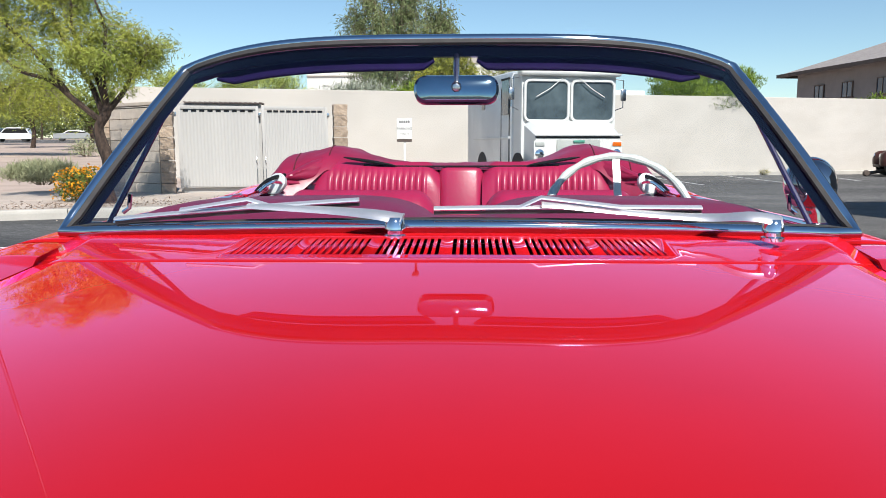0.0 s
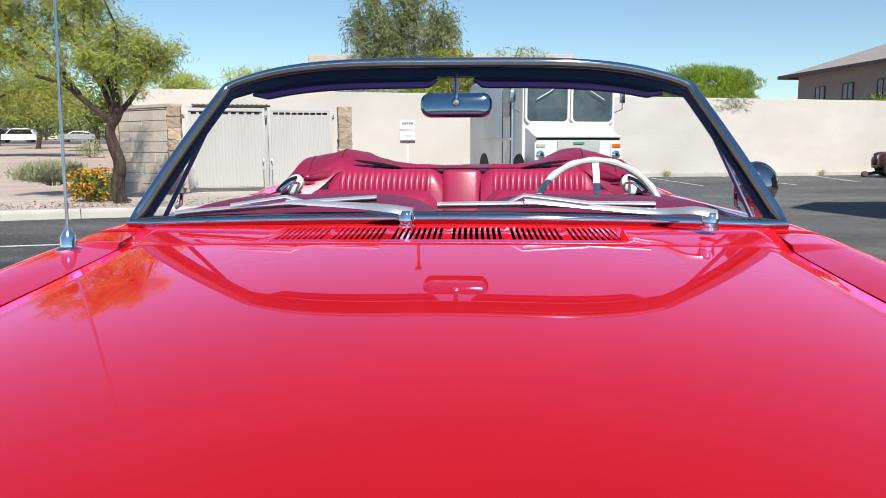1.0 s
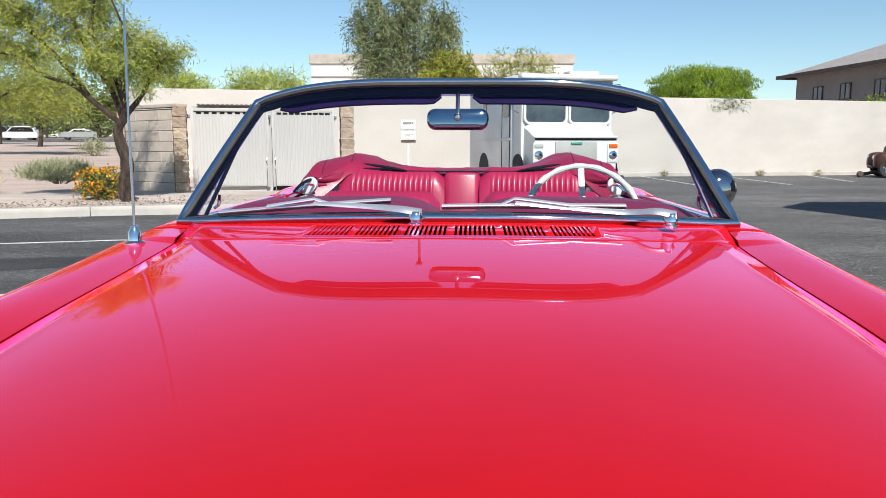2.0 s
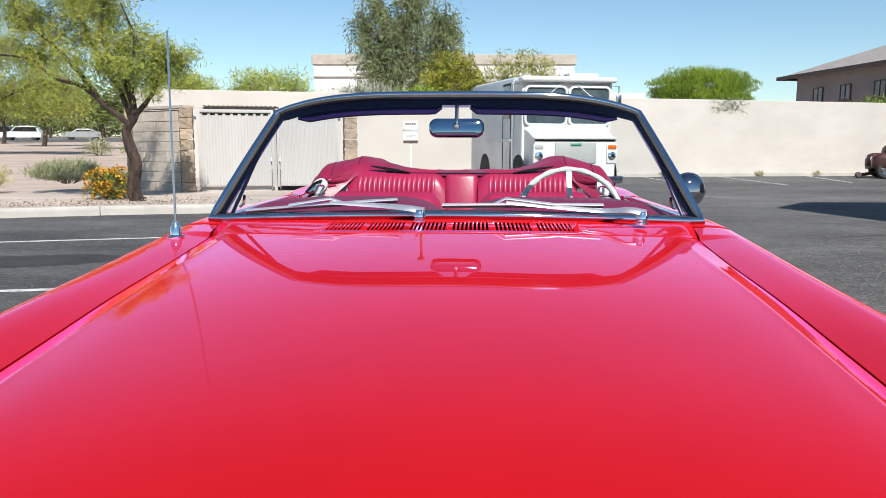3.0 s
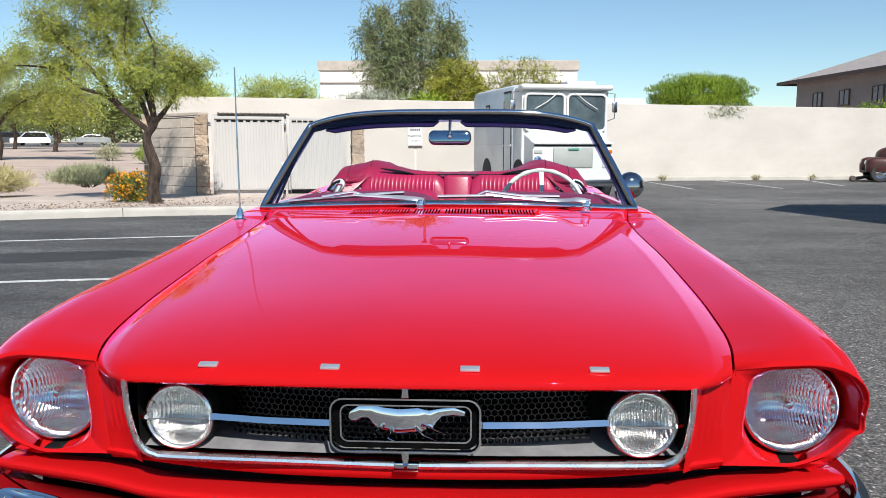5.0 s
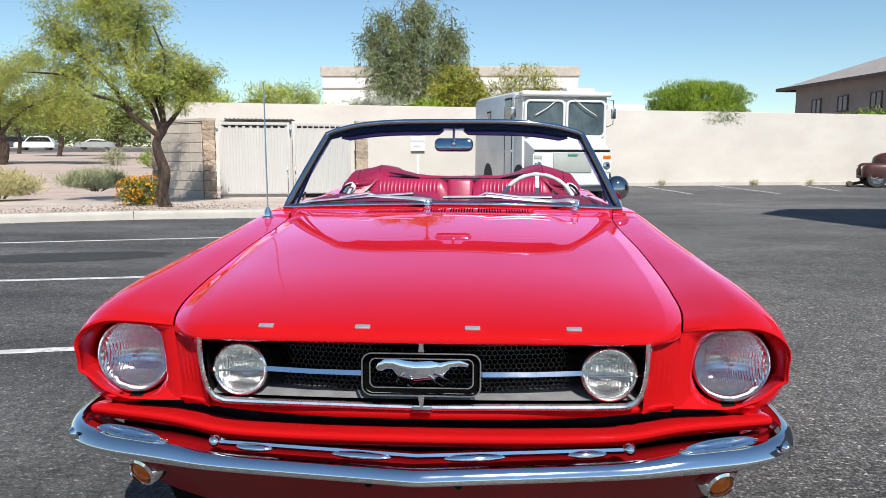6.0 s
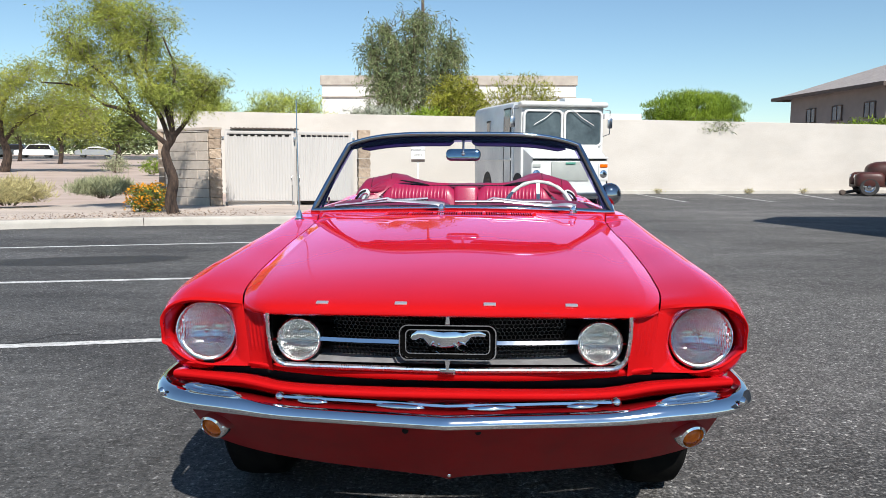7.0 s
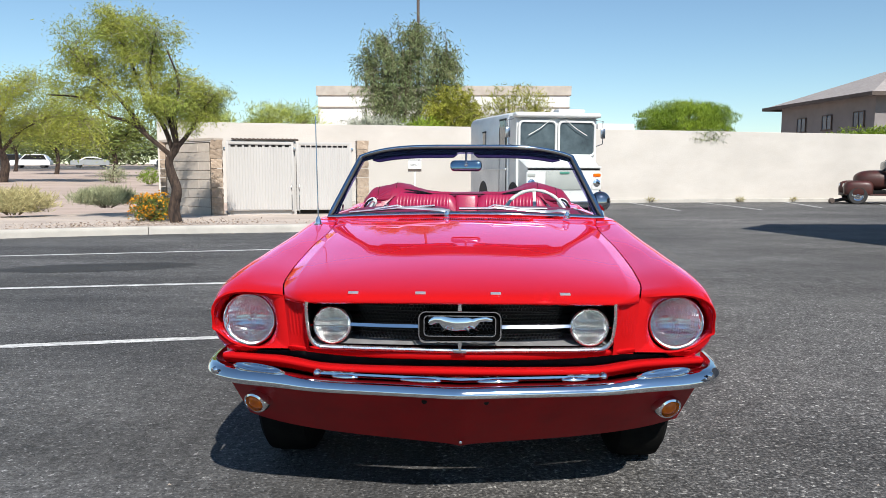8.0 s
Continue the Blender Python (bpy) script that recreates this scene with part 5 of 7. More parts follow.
for s in (-1, 1):
    for k in range(3):
        bm = BM()
        box(bm, (s * (0.52 + 0.07 * k), 4.555, 0.70), (0.035, 0.03, 0.15), 0, 0.008)
        part("tail_lamp", bm, VINYL, car, "red tail lamp bar")

# the car stands a touch askew to the path
car.matrix_basis = pose(0, 2.2, 0, 0, 0, 0.37)


# ================================================================ planting
def leaves(name, pts, size, wide, droop, rng, material, parent, label="", up=0.0, kind=""):
    """Many small leaf blades round the given points."""
    n = len(pts)
    d = rng.normal(size=(n, 3))
    d[:, 2] = d[:, 2] * 0.6 - droop + up
    d /= np.linalg.norm(d, axis=1)[:, None]
    s = np.cross(d, rng.normal(size=(n, 3)))
    s /= np.linalg.norm(s, axis=1)[:, None]
    ln = size * rng.uniform(0.6, 1.35, (n, 1))
    w = wide * rng.uniform(0.7, 1.3, (n, 1))
    nrm = np.cross(d, s)
    v = np.stack([pts, pts + d * ln * 0.45 + s * w + nrm * w * 0.3, pts + d * ln, pts + d * ln * 0.45 - s * w + nrm * w * 0.3], 1).reshape(-1, 3)
    me = bpy.data.meshes.new(name)
    me.from_pydata(v.tolist(), [], [(4 * i, 4 * i + 1, 4 * i + 2, 4 * i + 3) for i in range(n)])
    return part(name, me, material, parent, label, kind=kind)


def blob_points(rng, c, r, n, hollow=0.35, rough=0.35, freq=1.0, seed=0.0, gaps=-0.28):
    """Points in an uneven ellipsoid, denser outside, with gaps."""
    out = []
    while len(out) < n:
        p = rng.normal(size=3)
        p /= np.linalg.norm(p)
        k = 1 + rough * noise.noise((p[0] * 2 * freq + seed, p[1] * 2 * freq, p[2] * 2 * freq))
        q = p * (hollow + (1 - hollow) * rng.random() ** 0.6) * k
        if noise.noise((q[0] * 3.1 + seed, q[1] * 3.1, q[2] * 3.1 + 5)) < gaps:
            continue
        out.append((c[0] + q[0] * r[0], c[1] + q[1] * r[1], c[2] + q[2] * r[2]))
    return np.array(out)


def tree(name, seed, trunk, tr, limbs, blobs, per, leaf, leaf_m, label, droop=0.3, spread=0.16, twig_m=None, strand=0.0, category="tree", reach=0.62, gaps=-0.28):
    """trunk, limbs: lines of points; blobs: (centre, radii, twig ends); per: leaves on a twig; leaf: (length, half width)."""
    rng = np.random.default_rng(seed)
    t = thing(name, *trunk[0], label, category)
    bm = BM()
    line = spline(trunk, 6)
    tube(bm, line, tr, 10, up=Vector((0, 1, 0)), scale=[(1.25 - 0.6 * i / len(line)) * (1 + 0.10 * noise.noise(p * 3)) * (1.35 if i == 0 else 1) for i, p in enumerate(line)])
    nodes = []
    for lb in limbs:
        ln = spline(lb, 6)
        r0 = tr * 0.55
        tube(bm, ln, 1.0, 7, up=Vector((0, 1, 0)), scale=[r0 * (1 - 0.8 * i / len(ln)) for i in range(len(ln))])
        nodes += ln[2:]
    part("trunk", bm, BARK, t, "rough brown bark")
    nodes = nodes or line[len(line) // 2:]
    na = np.array([tuple(p) for p in nodes])
    bm = BM()
    pts = []
    for c, r, n in blobs:
        for e in blob_points(rng, c, r, n, 0.25, 0.4, 1.0, seed * 1.7, gaps):
            i = int(np.argmin(np.linalg.norm(na - e, axis=1) + rng.random(len(na)) * 0.4))
            a, b = Vector(na[i]), Vector(e)
            L = (b - a).length
            mid = a.lerp(b, 0.5) + Vector(rng.normal(size=3)) * L * 0.10 + Vector((0, 0, L * 0.10))
            tw = [a, a.lerp(mid, 0.6), mid, mid.lerp(b, 0.55), b]
            if strand:
                tw.append(b - Vector((0, 0, strand * rng.uniform(0.5, 1.2))) + Vector(rng.normal(size=3)) * strand * 0.08)
            tw = spline(tw, 2)
            tube(bm, tw, 1.0, 3, up=Vector((0.3, 1, 0)), scale=[max(0.0035, tr * 0.08 * (1 - i2 / len(tw))) for i2 in range(len(tw))])
            u = 1 - rng.random(per) ** 1.3 * (0.75 if strand else reach)
            f = u * (len(tw) - 1)
            k = np.minimum(f.astype(int), len(tw) - 2)
            arr = np.array([tuple(p) for p in tw])
            q = arr[k] + (arr[k + 1] - arr[k]) * (f - k)[:, None]
            pts.append(q + rng.normal(size=(per, 3)) * spread * (0.5 + 0.6 * u[:, None]))
    part("twig_mass", bm, twig_m or TWIG, t, "thin bare twigs", kind="stuff")
    leaves("crown", np.concatenate(pts), leaf[0], leaf[1], droop, rng, leaf_m, t, "fine leaves", kind="stuff")
    return t


def shrub(name, seed, c, r, n, leaf, leaf_m, label, droop=-0.4, stems=24, flowers=None, category="shrub", rough=0.45):
    rng = np.random.default_rng(seed)
    t = thing(name, c[0], c[1], c[2], label, category)
    bm = BM()
    for i in range(stems):
        a = rng.uniform(0, 6.28)
        k = rng.uniform(0.2, 0.9)
        top = Vector((c[0] + r[0] * k * math.cos(a), c[1] + r[1] * k * math.sin(a), c[2] + r[2] * (1.6 - 0.7 * k)))
        base = Vector((c[0] + 0.15 * r[0] * math.cos(a), c[1] + 0.15 * r[1] * math.sin(a), c[2] - 0.02))
        tube(bm, spline([base, base.lerp(top, 0.5) + Vector((0, 0, 0.1 * r[2])), top], 3), 0.006 + 0.004 * r[0], 4)
    part("stem_mass", bm, TWIG, t, "thin woody stems", kind="stuff")
    p = blob_points(rng, (c[0], c[1], c[2] + r[2] * 0.85), r, n, 0.3, rough, 1.3, seed * 0.9)
    p = p[p[:, 2] > c[2] + 0.02]
    leaves("foliage", p, leaf[0], leaf[1], droop, rng, leaf_m, t, "small leaves", kind="stuff")
    if flowers:
        q = blob_points(rng, (c[0], c[1] - 0.03, c[2] + r[2] * 0.9), (r[0] * 1.03, r[1] * 1.05, r[2] * 1.05), flowers, 0.8, 0.45, 1.3, seed * 0.9)
        leaves("bloom", q[q[:, 2] > c[2] + 0.05], 0.045, 0.02, 0.0, rng, FLOWER, t, "yellow flowers", kind="stuff")
    return t


# the tree behind the kerb
tree("tree", 11, [(-6.05, 12.62, 0.1), (-6.10, 12.6, 0.4), (-6.02, 12.58, 0.8), (-6.13, 12.6, 1.15), (-6.16, 12.6, 1.4), (-6.02, 12.6, 1.62), (-6.0, 12.6, 1.78)], 0.098,
     [[(-6.12, 12.6, 1.5), (-6.5, 12.5, 1.85), (-6.85, 12.45, 2.15), (-7.3, 12.4, 2.3), (-7.75, 12.4, 2.62), (-8.5, 12.4, 2.7)],
      [(-6.08, 12.6, 1.6), (-6.3, 12.7, 2.1), (-6.75, 12.8, 2.8), (-7.0, 12.8, 3.5), (-7.3, 12.8, 4.0)],
      [(-6.0, 12.6, 1.7), (-6.12, 12.5, 2.3), (-6.4, 12.4, 3.0), (-6.3, 12.5, 3.9)],
      [(-5.99, 12.6, 1.66), (-5.74, 12.7, 2.0), (-5.5, 12.7, 2.4), (-5.2, 12.8, 2.75)],
      [(-6.0, 12.6, 1.72), (-5.9, 12.3, 2.3), (-5.75, 12.2, 2.9), (-5.95, 12.2, 3.5)],
      [(-6.6, 12.5, 1.95), (-6.9, 12.3, 2.5), (-7.5, 12.3, 3.1), (-7.9, 12.3, 3.5)]],
     [((-7.1, 12.6, 3.75), (1.2, 1.0, 0.78), 200), ((-5.72, 12.6, 2.58), (0.78, 0.75, 0.60), 170), ((-6.25, 12.5, 3.1), (0.6, 0.6, 0.6), 30), ((-7.6, 12.5, 3.0), (0.85, 0.8, 0.55), 90), ((-6.5, 12.4, 2.5), (0.7, 0.6, 0.35), 40)],
     88, (0.085, 0.0075), LEAF_OLIVE, "slender olive-green desert tree with a dark crooked trunk", 0.7, 0.08, TWIG_GREY, reach=0.48, gaps=-0.10)
# second tree further left, and its like behind
tree("tree", 12, [(-28.2, 40.7, 0.45), (-27.9, 40.7, 1.6), (-28.3, 40.7, 2.8)], 0.24,
     [[(-28.2, 40.7, 2.2), (-26.7, 40.7, 3.7), (-24.6, 40.7, 4.4), (-23.0, 40.7, 4.2)], [(-28.2, 40.7, 2.4), (-27.6, 40.1, 4.3), (-26.4, 40.1, 6.1)], [(-28.2, 40.7, 2.4), (-29.7, 40.7, 4.3), (-31.2, 40.7, 5.5)]],
     [((-26.6, 40.7, 5.0), (3.9, 3.2, 2.1), 330), ((-23.6, 40.7, 3.5), (2.2, 2.1, 1.35), 150), ((-31.0, 40.7, 4.8), (3, 3, 2.1), 110)],
     56, (0.19, 0.020), LEAF_OLIVE, "spreading olive-green desert tree with low branches", 0.6, 0.28, TWIG_GREY, gaps=-0.16)
for sd, x, y, z, h, r, lm in ((13, -27, 52, 0.7, 5.0, 3.0, LEAF_FAR), (14, -36, 60, 0.9, 5.5, 3.6, LEAF_FAR), (15, -46, 70, 1.1, 6.0, 4.0, LEAF_FAR), (16, -31, 84, 1.4, 6.0, 4.0, LEAF_BRIGHT), (17, -58, 78, 1.3, 7.0, 5.0, LEAF_FAR), (18, -44, 104, 1.8, 8.0, 6.0, LEAF_GREY), (19, -66, 112, 2.0, 9.0, 7.0, LEAF_GREY), (20, -29, 118, 2.0, 6.0, 6.0, LEAF_FAR)):
    tree("tree", sd, [(x, y, z), (x + 0.2, y, z + h * 0.25), (x, y, z + h * 0.45)], 0.16, [[(x, y, z + h * 0.35), (x + r * 0.3, y, z + h * 0.6), (x + r * 0.6, y, z + h * 0.75)], [(x, y, z + h * 0.35), (x - r * 0.3, y, z + h * 0.6), (x - r * 0.6, y, z + h * 0.7)]],
         [((x, y, z + h * 0.66), (r, r * 0.8, h * 0.34), 170)], 16, (0.34, 0.06), lm, "distant green tree beyond the car park", 0.3, 0.4)
# big weeping tree behind the wall
tree("tree", 21, [(-3.6, 35, 0.6), (-3.5, 35, 2.2), (-3.7, 35, 3.6)], 0.26,
     [[(-3.7, 35, 3.2), (-4.8, 35, 5.0), (-5.3, 35, 6.8)], [(-3.6, 35, 3.3), (-3.4, 34.8, 5.6), (-3.2, 34.8, 7.8)], [(-3.6, 35, 3.2), (-2.2, 35, 5.0), (-1.5, 35, 6.6)], [(-3.6, 35, 3.2), (-4.2, 34.6, 5.6), (-4.4, 34.6, 7.6)]],
     [((-4.7, 35, 6.3), (1.55, 1.6, 2.1), 190), ((-3.0, 34.8, 6.8), (1.5, 1.6, 2.0), 190), ((-1.25, 35, 6.1), (0.75, 0.9, 1.5), 70), ((-3.6, 34.8, 4.4), (2.2, 1.6, 1.4), 150)],
     36, (0.26, 0.022), LEAF_GREY, "tall grey-green weeping tree rising behind the wall", 0.9, 0.15, strand=1.1)
# plants along the back of the wall
shrub("bush", 31, (8.68, 28.9, 2.4), (2.1, 1.2, 0.92), 30000, (0.15, 0.010), LEAF_BRIGHT, "bright green bush bulging over the wall", -1.5, rough=0.18)
shrub("bush", 32, (8.9, 27.75, 2.35), (1.0, 0.22, 0.34), 700, (0.16, 0.014), LEAF_GREY, "trailing green shoots hanging over the wall top", 0.7, 10)
shrub("bush", 33, (-10.0, 25.6, 2.25), (0.9, 0.8, 0.75), 3600, (0.24, 0.014), LEAF_FEATHER, "bright green bush behind the wall", -0.5)
shrub("bush", 34, (-7.35, 26.1, 2.25), (1.75, 0.9, 0.85), 6500, (0.26, 0.010), LEAF_FEATHER, "feathery green bush behind the wall", -0.8)
shrub("bush", 35, (-3.9, 26.9, 2.4), (1.3, 0.7, 0.5), 2600, (0.2, 0.016), LEAF_SILVER, "silvery grey brush behind the wall", -0.9)
shrub("bush", 36, (-2.2, 27.4, 2.3), (1.2, 0.7, 0.55), 2000, (0.2, 0.018), LEAF_BRIGHT, "green brush behind the wall", -0.6)
shrub("bush", 37, (-0.9, 28.6, 2.3), (1.25, 1.0, 1.25), 9000, (0.18, 0.022), LEAF_YELLOW, "yellow-green bush behind the wall", -0.5)
shrub("bush", 38, (1.7, 29.0, 2.6), (1.6, 0.9, 1.15), 3000, (0.22, 0.016), LEAF_YELLOW, "sparse yellow-green bush behind the wall", -1.0)
shrub("bush", 39, (19.0, 32.2, 2.2), (3.4, 1.0, 0.55), 9000, (0.16, 0.022), LEAF_BRIGHT, "low green hedge behind the wall", -0.6)
# bed planting
shrub("flower_bush", 41, (-6.68, 12.95, 0.14), (0.45, 0.38, 0.32), 3600, (0.06, 0.010), LEAF_FAR, "low bush of yellow flowers at the foot of the tree", -0.3, 30, 900)
shrub("sage_bush", 42, (-9.5, 16.5, 0.26), (0.85, 0.7, 0.24), 6000, (0.19, 0.007), LEAF_SAGE, "grey-green sage bush on the gravel", -1.3)
shrub("sage_bush", 43, (-10.5, 14.2, 0.2), (0.85, 0.7, 0.30), 7000, (0.17, 0.007), LEAF_DRY, "dry straw-coloured bush on the gravel", -0.9)
shrub("sage_bush", 44, (-12.2, 13.5, 0.2), (0.8, 0.7, 0.36), 6000, (0.17, 0.007), LEAF_DRY, "dry straw-coloured bush on the gravel", -0.9)
shrub("sage_bush", 45, (-21, 40, 0.55), (0.9, 0.8, 0.5), 900, (0.16, 0.02), LEAF_SAGE, "small sage bush on the gravel", -0.5)
shrub("sage_bush", 46, (-17.5, 37, 0.5), (0.7, 0.6, 0.45), 700, (0.16, 0.02), LEAF_BRIGHT, "small green bush on the gravel", -0.5)

# weeds at the wall foot
for sd, x, n in ((47, 6.9, 160), (48, 10.6, 220), (49, 12.9, 150)):
    p = W0.lerp(W1, (x - W0.x) / (W1.x - W0.x))
    shrub("weed_tuft", sd, (x, p.y - 0.16, 0.0), (0.22, 0.10, 0.10), n, (0.10, 0.006), LEAF_DRY, "small dry weed growing at the wall foot", -0.9, 5, category="weed")
# fallen leaves under the tree
rng = np.random.default_rng(61)
lit = np.array([(-6.4 + 1.5 * rng.normal(), 0.0, 0.0) for i in range(800)])
lit[:, 1] = [kerb_y(x) + 0.2 + abs(rng.normal()) * 0.75 for x in lit[:, 0]]
lit[:, 2] = 0.155 + rng.random(800) * 0.025
litter = leaves("leaf_litter", lit, 0.055, 0.009, 0.0, rng, LITTER, None)
tagged(litter, "dry brown fallen leaves scattered under the tree", "leaf litter", kind="stuff")

# ================================================================ enclosure with gates
GA, GB = Vector((-5.93, 15.26, 0)), Vector((-2.98, 16.12, 0))
gd = (GB - GA).normalized()
gang = math.atan2(gd.y, gd.x)


def gate_leaf(a, b):
    w = (b - a).length
    g = thing("gate", a.x, a.y, 0.16, "pale grey ribbed metal gate leaf, closed", "gate", "enclosure gates")
    c = (a + b) / 2
    for k, (du, wd_) in enumerate(((0.03, 0.06), (w - 0.03, 0.06))):
        bm = BM()
        p = a + gd * du
        box(bm, (p.x, p.y, 1.06), (0.06, 0.06, 1.66), gang, 0.006)
        part("stile", bm, GATE, g)
    for z in (0.28, 1.86):
        bm = BM()
        box(bm, (c.x, c.y, z), (w, 0.05, 0.07), gang, 0.006)
        part("rail", bm, GATE, g)
    nn = 22
    bm = BM()
    pts = []
    for i in range(nn * 4 + 1):
        t = i / (nn * 4)
        o = (0, 0.005, 0.005, 0)[i % 4]
        p = a + gd * (0.06 + (w - 0.12) * t) + Vector((-gd.y, gd.x, 0)) * (o - 0.03)
        pts.append(p)
    low = [bm.verts.new(p + Vector((0, 0, 0.27))) for p in pts]
    top = [bm.verts.new(p + Vector((0, 0, 1.80))) for p in pts]
    for i in range(len(pts) - 1):
        bm.faces.new((low[i], low[i + 1], top[i + 1], top[i]))
    part("sheet", bm, GATE, g, "ribbed sheet infill", smooth=False, thick=0.003)
    for i in range(9):
        bm = BM()
        p = a + gd * (0.16 + (w - 0.32) * i / 8) - Vector((-gd.y, gd.x, 0)) * 0.03
        box(bm, (p.x, p.y, 1.792), (0.10, 0.012, 0.045), gang)
        part("vent_notch", bm, BLACK, g, smooth=False)
    return g


gm = GA.lerp(GB, 0.535)
g1 = gate_leaf(GA + gd * 0.03, gm - gd * 0.03)
g2 = gate_leaf(gm + gd * 0.03, GB - gd * 0.05)
for g, p in ((g1, gm - gd * 0.09), (g2, gm + gd * 0.09)):
    bm = BM()
    q = p - Vector((-gd.y, gd.x, 0)) * 0.05
    tube(bm, [(q.x, q.y, 0.72), (q.x, q.y - 0.03, 0.80), (q.x, q.y, 0.86)], 0.012)
    part("latch", bm, STEEL, g, "steel latch")
    bm = BM()
    tube(bm, [(q.x, q.y, 0.12), (q.x, q.y, 0.62)], 0.010)
    part("drop_bolt", bm, STEEL, g, "drop bolt")
for p, g in ((GA, g1), (gm, g1), (GB - gd * 0.03, g2)):
    bm = BM()
    box(bm, (p.x, p.y - 0.04, 1.72), (0.05, 0.05, 0.09), gang, 0.006)
    part("hinge", bm, STEEL, g, "steel hinge")
# dark strip roof tiles lying on the first leaf
bm = BM()
for i in range(16):
    p = GA + gd * (0.18 + 0.098 * i) + Vector((0, 0.12, 1.955))
    box(bm, p, (0.11, 0.3, 0.03), gang, 0.008, ry=0.25)
solo("roof_tiles", bm, FASCIA, "row of dark roof tiles behind the gate top", "roof tiles", group="")
# shed body behind the gates so that the tiles rest on something
bm = BM()
c = (GA + gm) / 2
box(bm, (c.x, c.y + 0.13, 0.99), (1.62, 0.12, 1.9), gang)
solo("enclosure_frame", bm, GATE, "pale frame behind the gate that bears the tiles", "frame", smooth=False)
bm = BM()
c = (GA + GB) / 2
box(bm, (c.x - 0.1, c.y + 0.75, 0.75), (2.7, 0.9, 1.5), gang, 0.03)
solo("refuse_bin", bm, FASCIA, "dark refuse bin in the enclosure behind the gates", "bin", smooth=False)


def stone_post(name, x, y, w, h, ang, seed, label):
    rng = random.Random(seed)
    t = thing(name, x, y, 0.1, label, "pillar")
    n = 8
    for k in range(n):
        z = 0.12 + (h - 0.12) * (k + 0.5) / n
        bm = BM()
        bmesh.ops.create_cube(bm, size=1, matrix=Matrix.Translation((x, y, z)) @ Euler((0, 0, ang)).to_matrix().to_4x4() @ Matrix.Diagonal((w, w, (h - 0.12) / n - 0.012, 1)))
        bmesh.ops.subdivide_edges(bm, edges=bm.edges[:], cuts=3, use_grid_fill=True)
        for v in bm.verts:
            d = Vector((v.co.x - x, v.co.y - y, 0))
            v.co += d * rng.uniform(-0.07, 0.10)
        part("split_block", bm, SPLIT, t, smooth=False)
    return t


PA, PB = Vector((-6.08, 15.13, 0)), Vector((-7.78, 16.25, 0))
sd = (PB - PA).normalized()
sang = math.atan2(sd.y, sd.x)
stone_post("stone_pillar", PA.x, PA.y, 0.25, 1.93, gang, 1, "tan split-face block pillar beside the gate")
stone_post("stone_pillar", PB.x, PB.y, 0.25, 1.93, gang, 2, "tan split-face block pillar at the wall end")
stone_post("stone_pillar", GB.x + 0.2, GB.y + 0.06, 0.28, 1.95, gang, 3, "tan split-face block pillar beside the gate")
side_wall = thing("enclosure_wall", PA.x, PA.y, 0.1, "tan block side wall of the enclosure with a flat cap", "wall", kind="structure")
L = (PB - PA).length - 0.3
per = 2
bw = L / per
ids = {}
for row in range(8):
    for k in range(per + (row % 2)):
        w0 = 0.15 + (k - (0.5 if row % 2 else 0)) * bw
        a0, a1 = max(0.15, w0), min(0.15 + L, w0 + bw)
        key = round(a1 - a0, 3)
        if key not in ids:
            bm = BM()
            box(bm, (0, 0, 0), (a1 - a0 - 0.01, 0.19, 0.208), 0, 0.006, seg=1)
            ids[key] = mesh_from("block", bm, False)
        p = PA + sd * (a0 + a1) / 2
        ob = part("block", ids[key], BLOCK, side_wall)
        ob.matrix_basis = pose(p.x, p.y, 0.22 + row * 0.218, 0, 0, math.degrees(sang))
bm = BM()
p = (PA + PB) / 2
box(bm, (p.x, p.y, 1.0), (L + 0.1, 0.165, 1.75), sang)
part("mortar_core", bm, FASCIA_TAN, side_wall, smooth=False)
bm = BM()
box(bm, (p.x, p.y, 1.935), (L + 0.5, 0.26, 0.07), sang, 0.01)
part("cap", bm, BLOCK, side_wall, smooth=False)

# ================================================================ sign
sx, sy = -1.95, 22.0
sg = thing("parking_sign", sx, sy, 0.0, "white parking sign on a post before the wall", "sign")
bm = BM()
box(bm, (sx, sy + 0.035, 0.93), (0.06, 0.05, 1.86), 0, 0.004)
part("post", bm, SIGN, sg, "white post")
bm = BM()
box(bm, (sx, sy - 0.012, 1.575), (0.44, 0.006, 0.58), 0, 0.002)
plate = part("plate", bm, SIGN, sg, "white sign plate", smooth=False)
bm = BM()
box(bm, (sx, sy - 0.010, 1.235), (0.44, 0.006, 0.085), 0, 0.002)
part("lower_plate", bm, FASCIA, sg, "dark lower plate", smooth=False)
bm = BM()
for i in range(5):
    box(bm, (sx - 0.13 + 0.065 * i, sy - 0.017, 1.765), (0.042, 0.003, 0.07))
part("worn_word", bm, INK, plate, "worn line of letters", smooth=False)
for z, word in ((1.57, "PARKING"), (1.41, "ONLY")):
    cu = bpy.data.curves.new("word", "FONT")
    cu.body, cu.size, cu.align_x, cu.align_y, cu.extrude = word, 0.105, "CENTER", "CENTER", 0.001
    cu.materials.append(INK)
    ob = new("word", cu)
    ob.parent = plate
    ob.matrix_parent_inverse = world_of(plate).inverted()
    ob.matrix_basis = pose(sx, sy - 0.0175, z, 90, 0, 0)

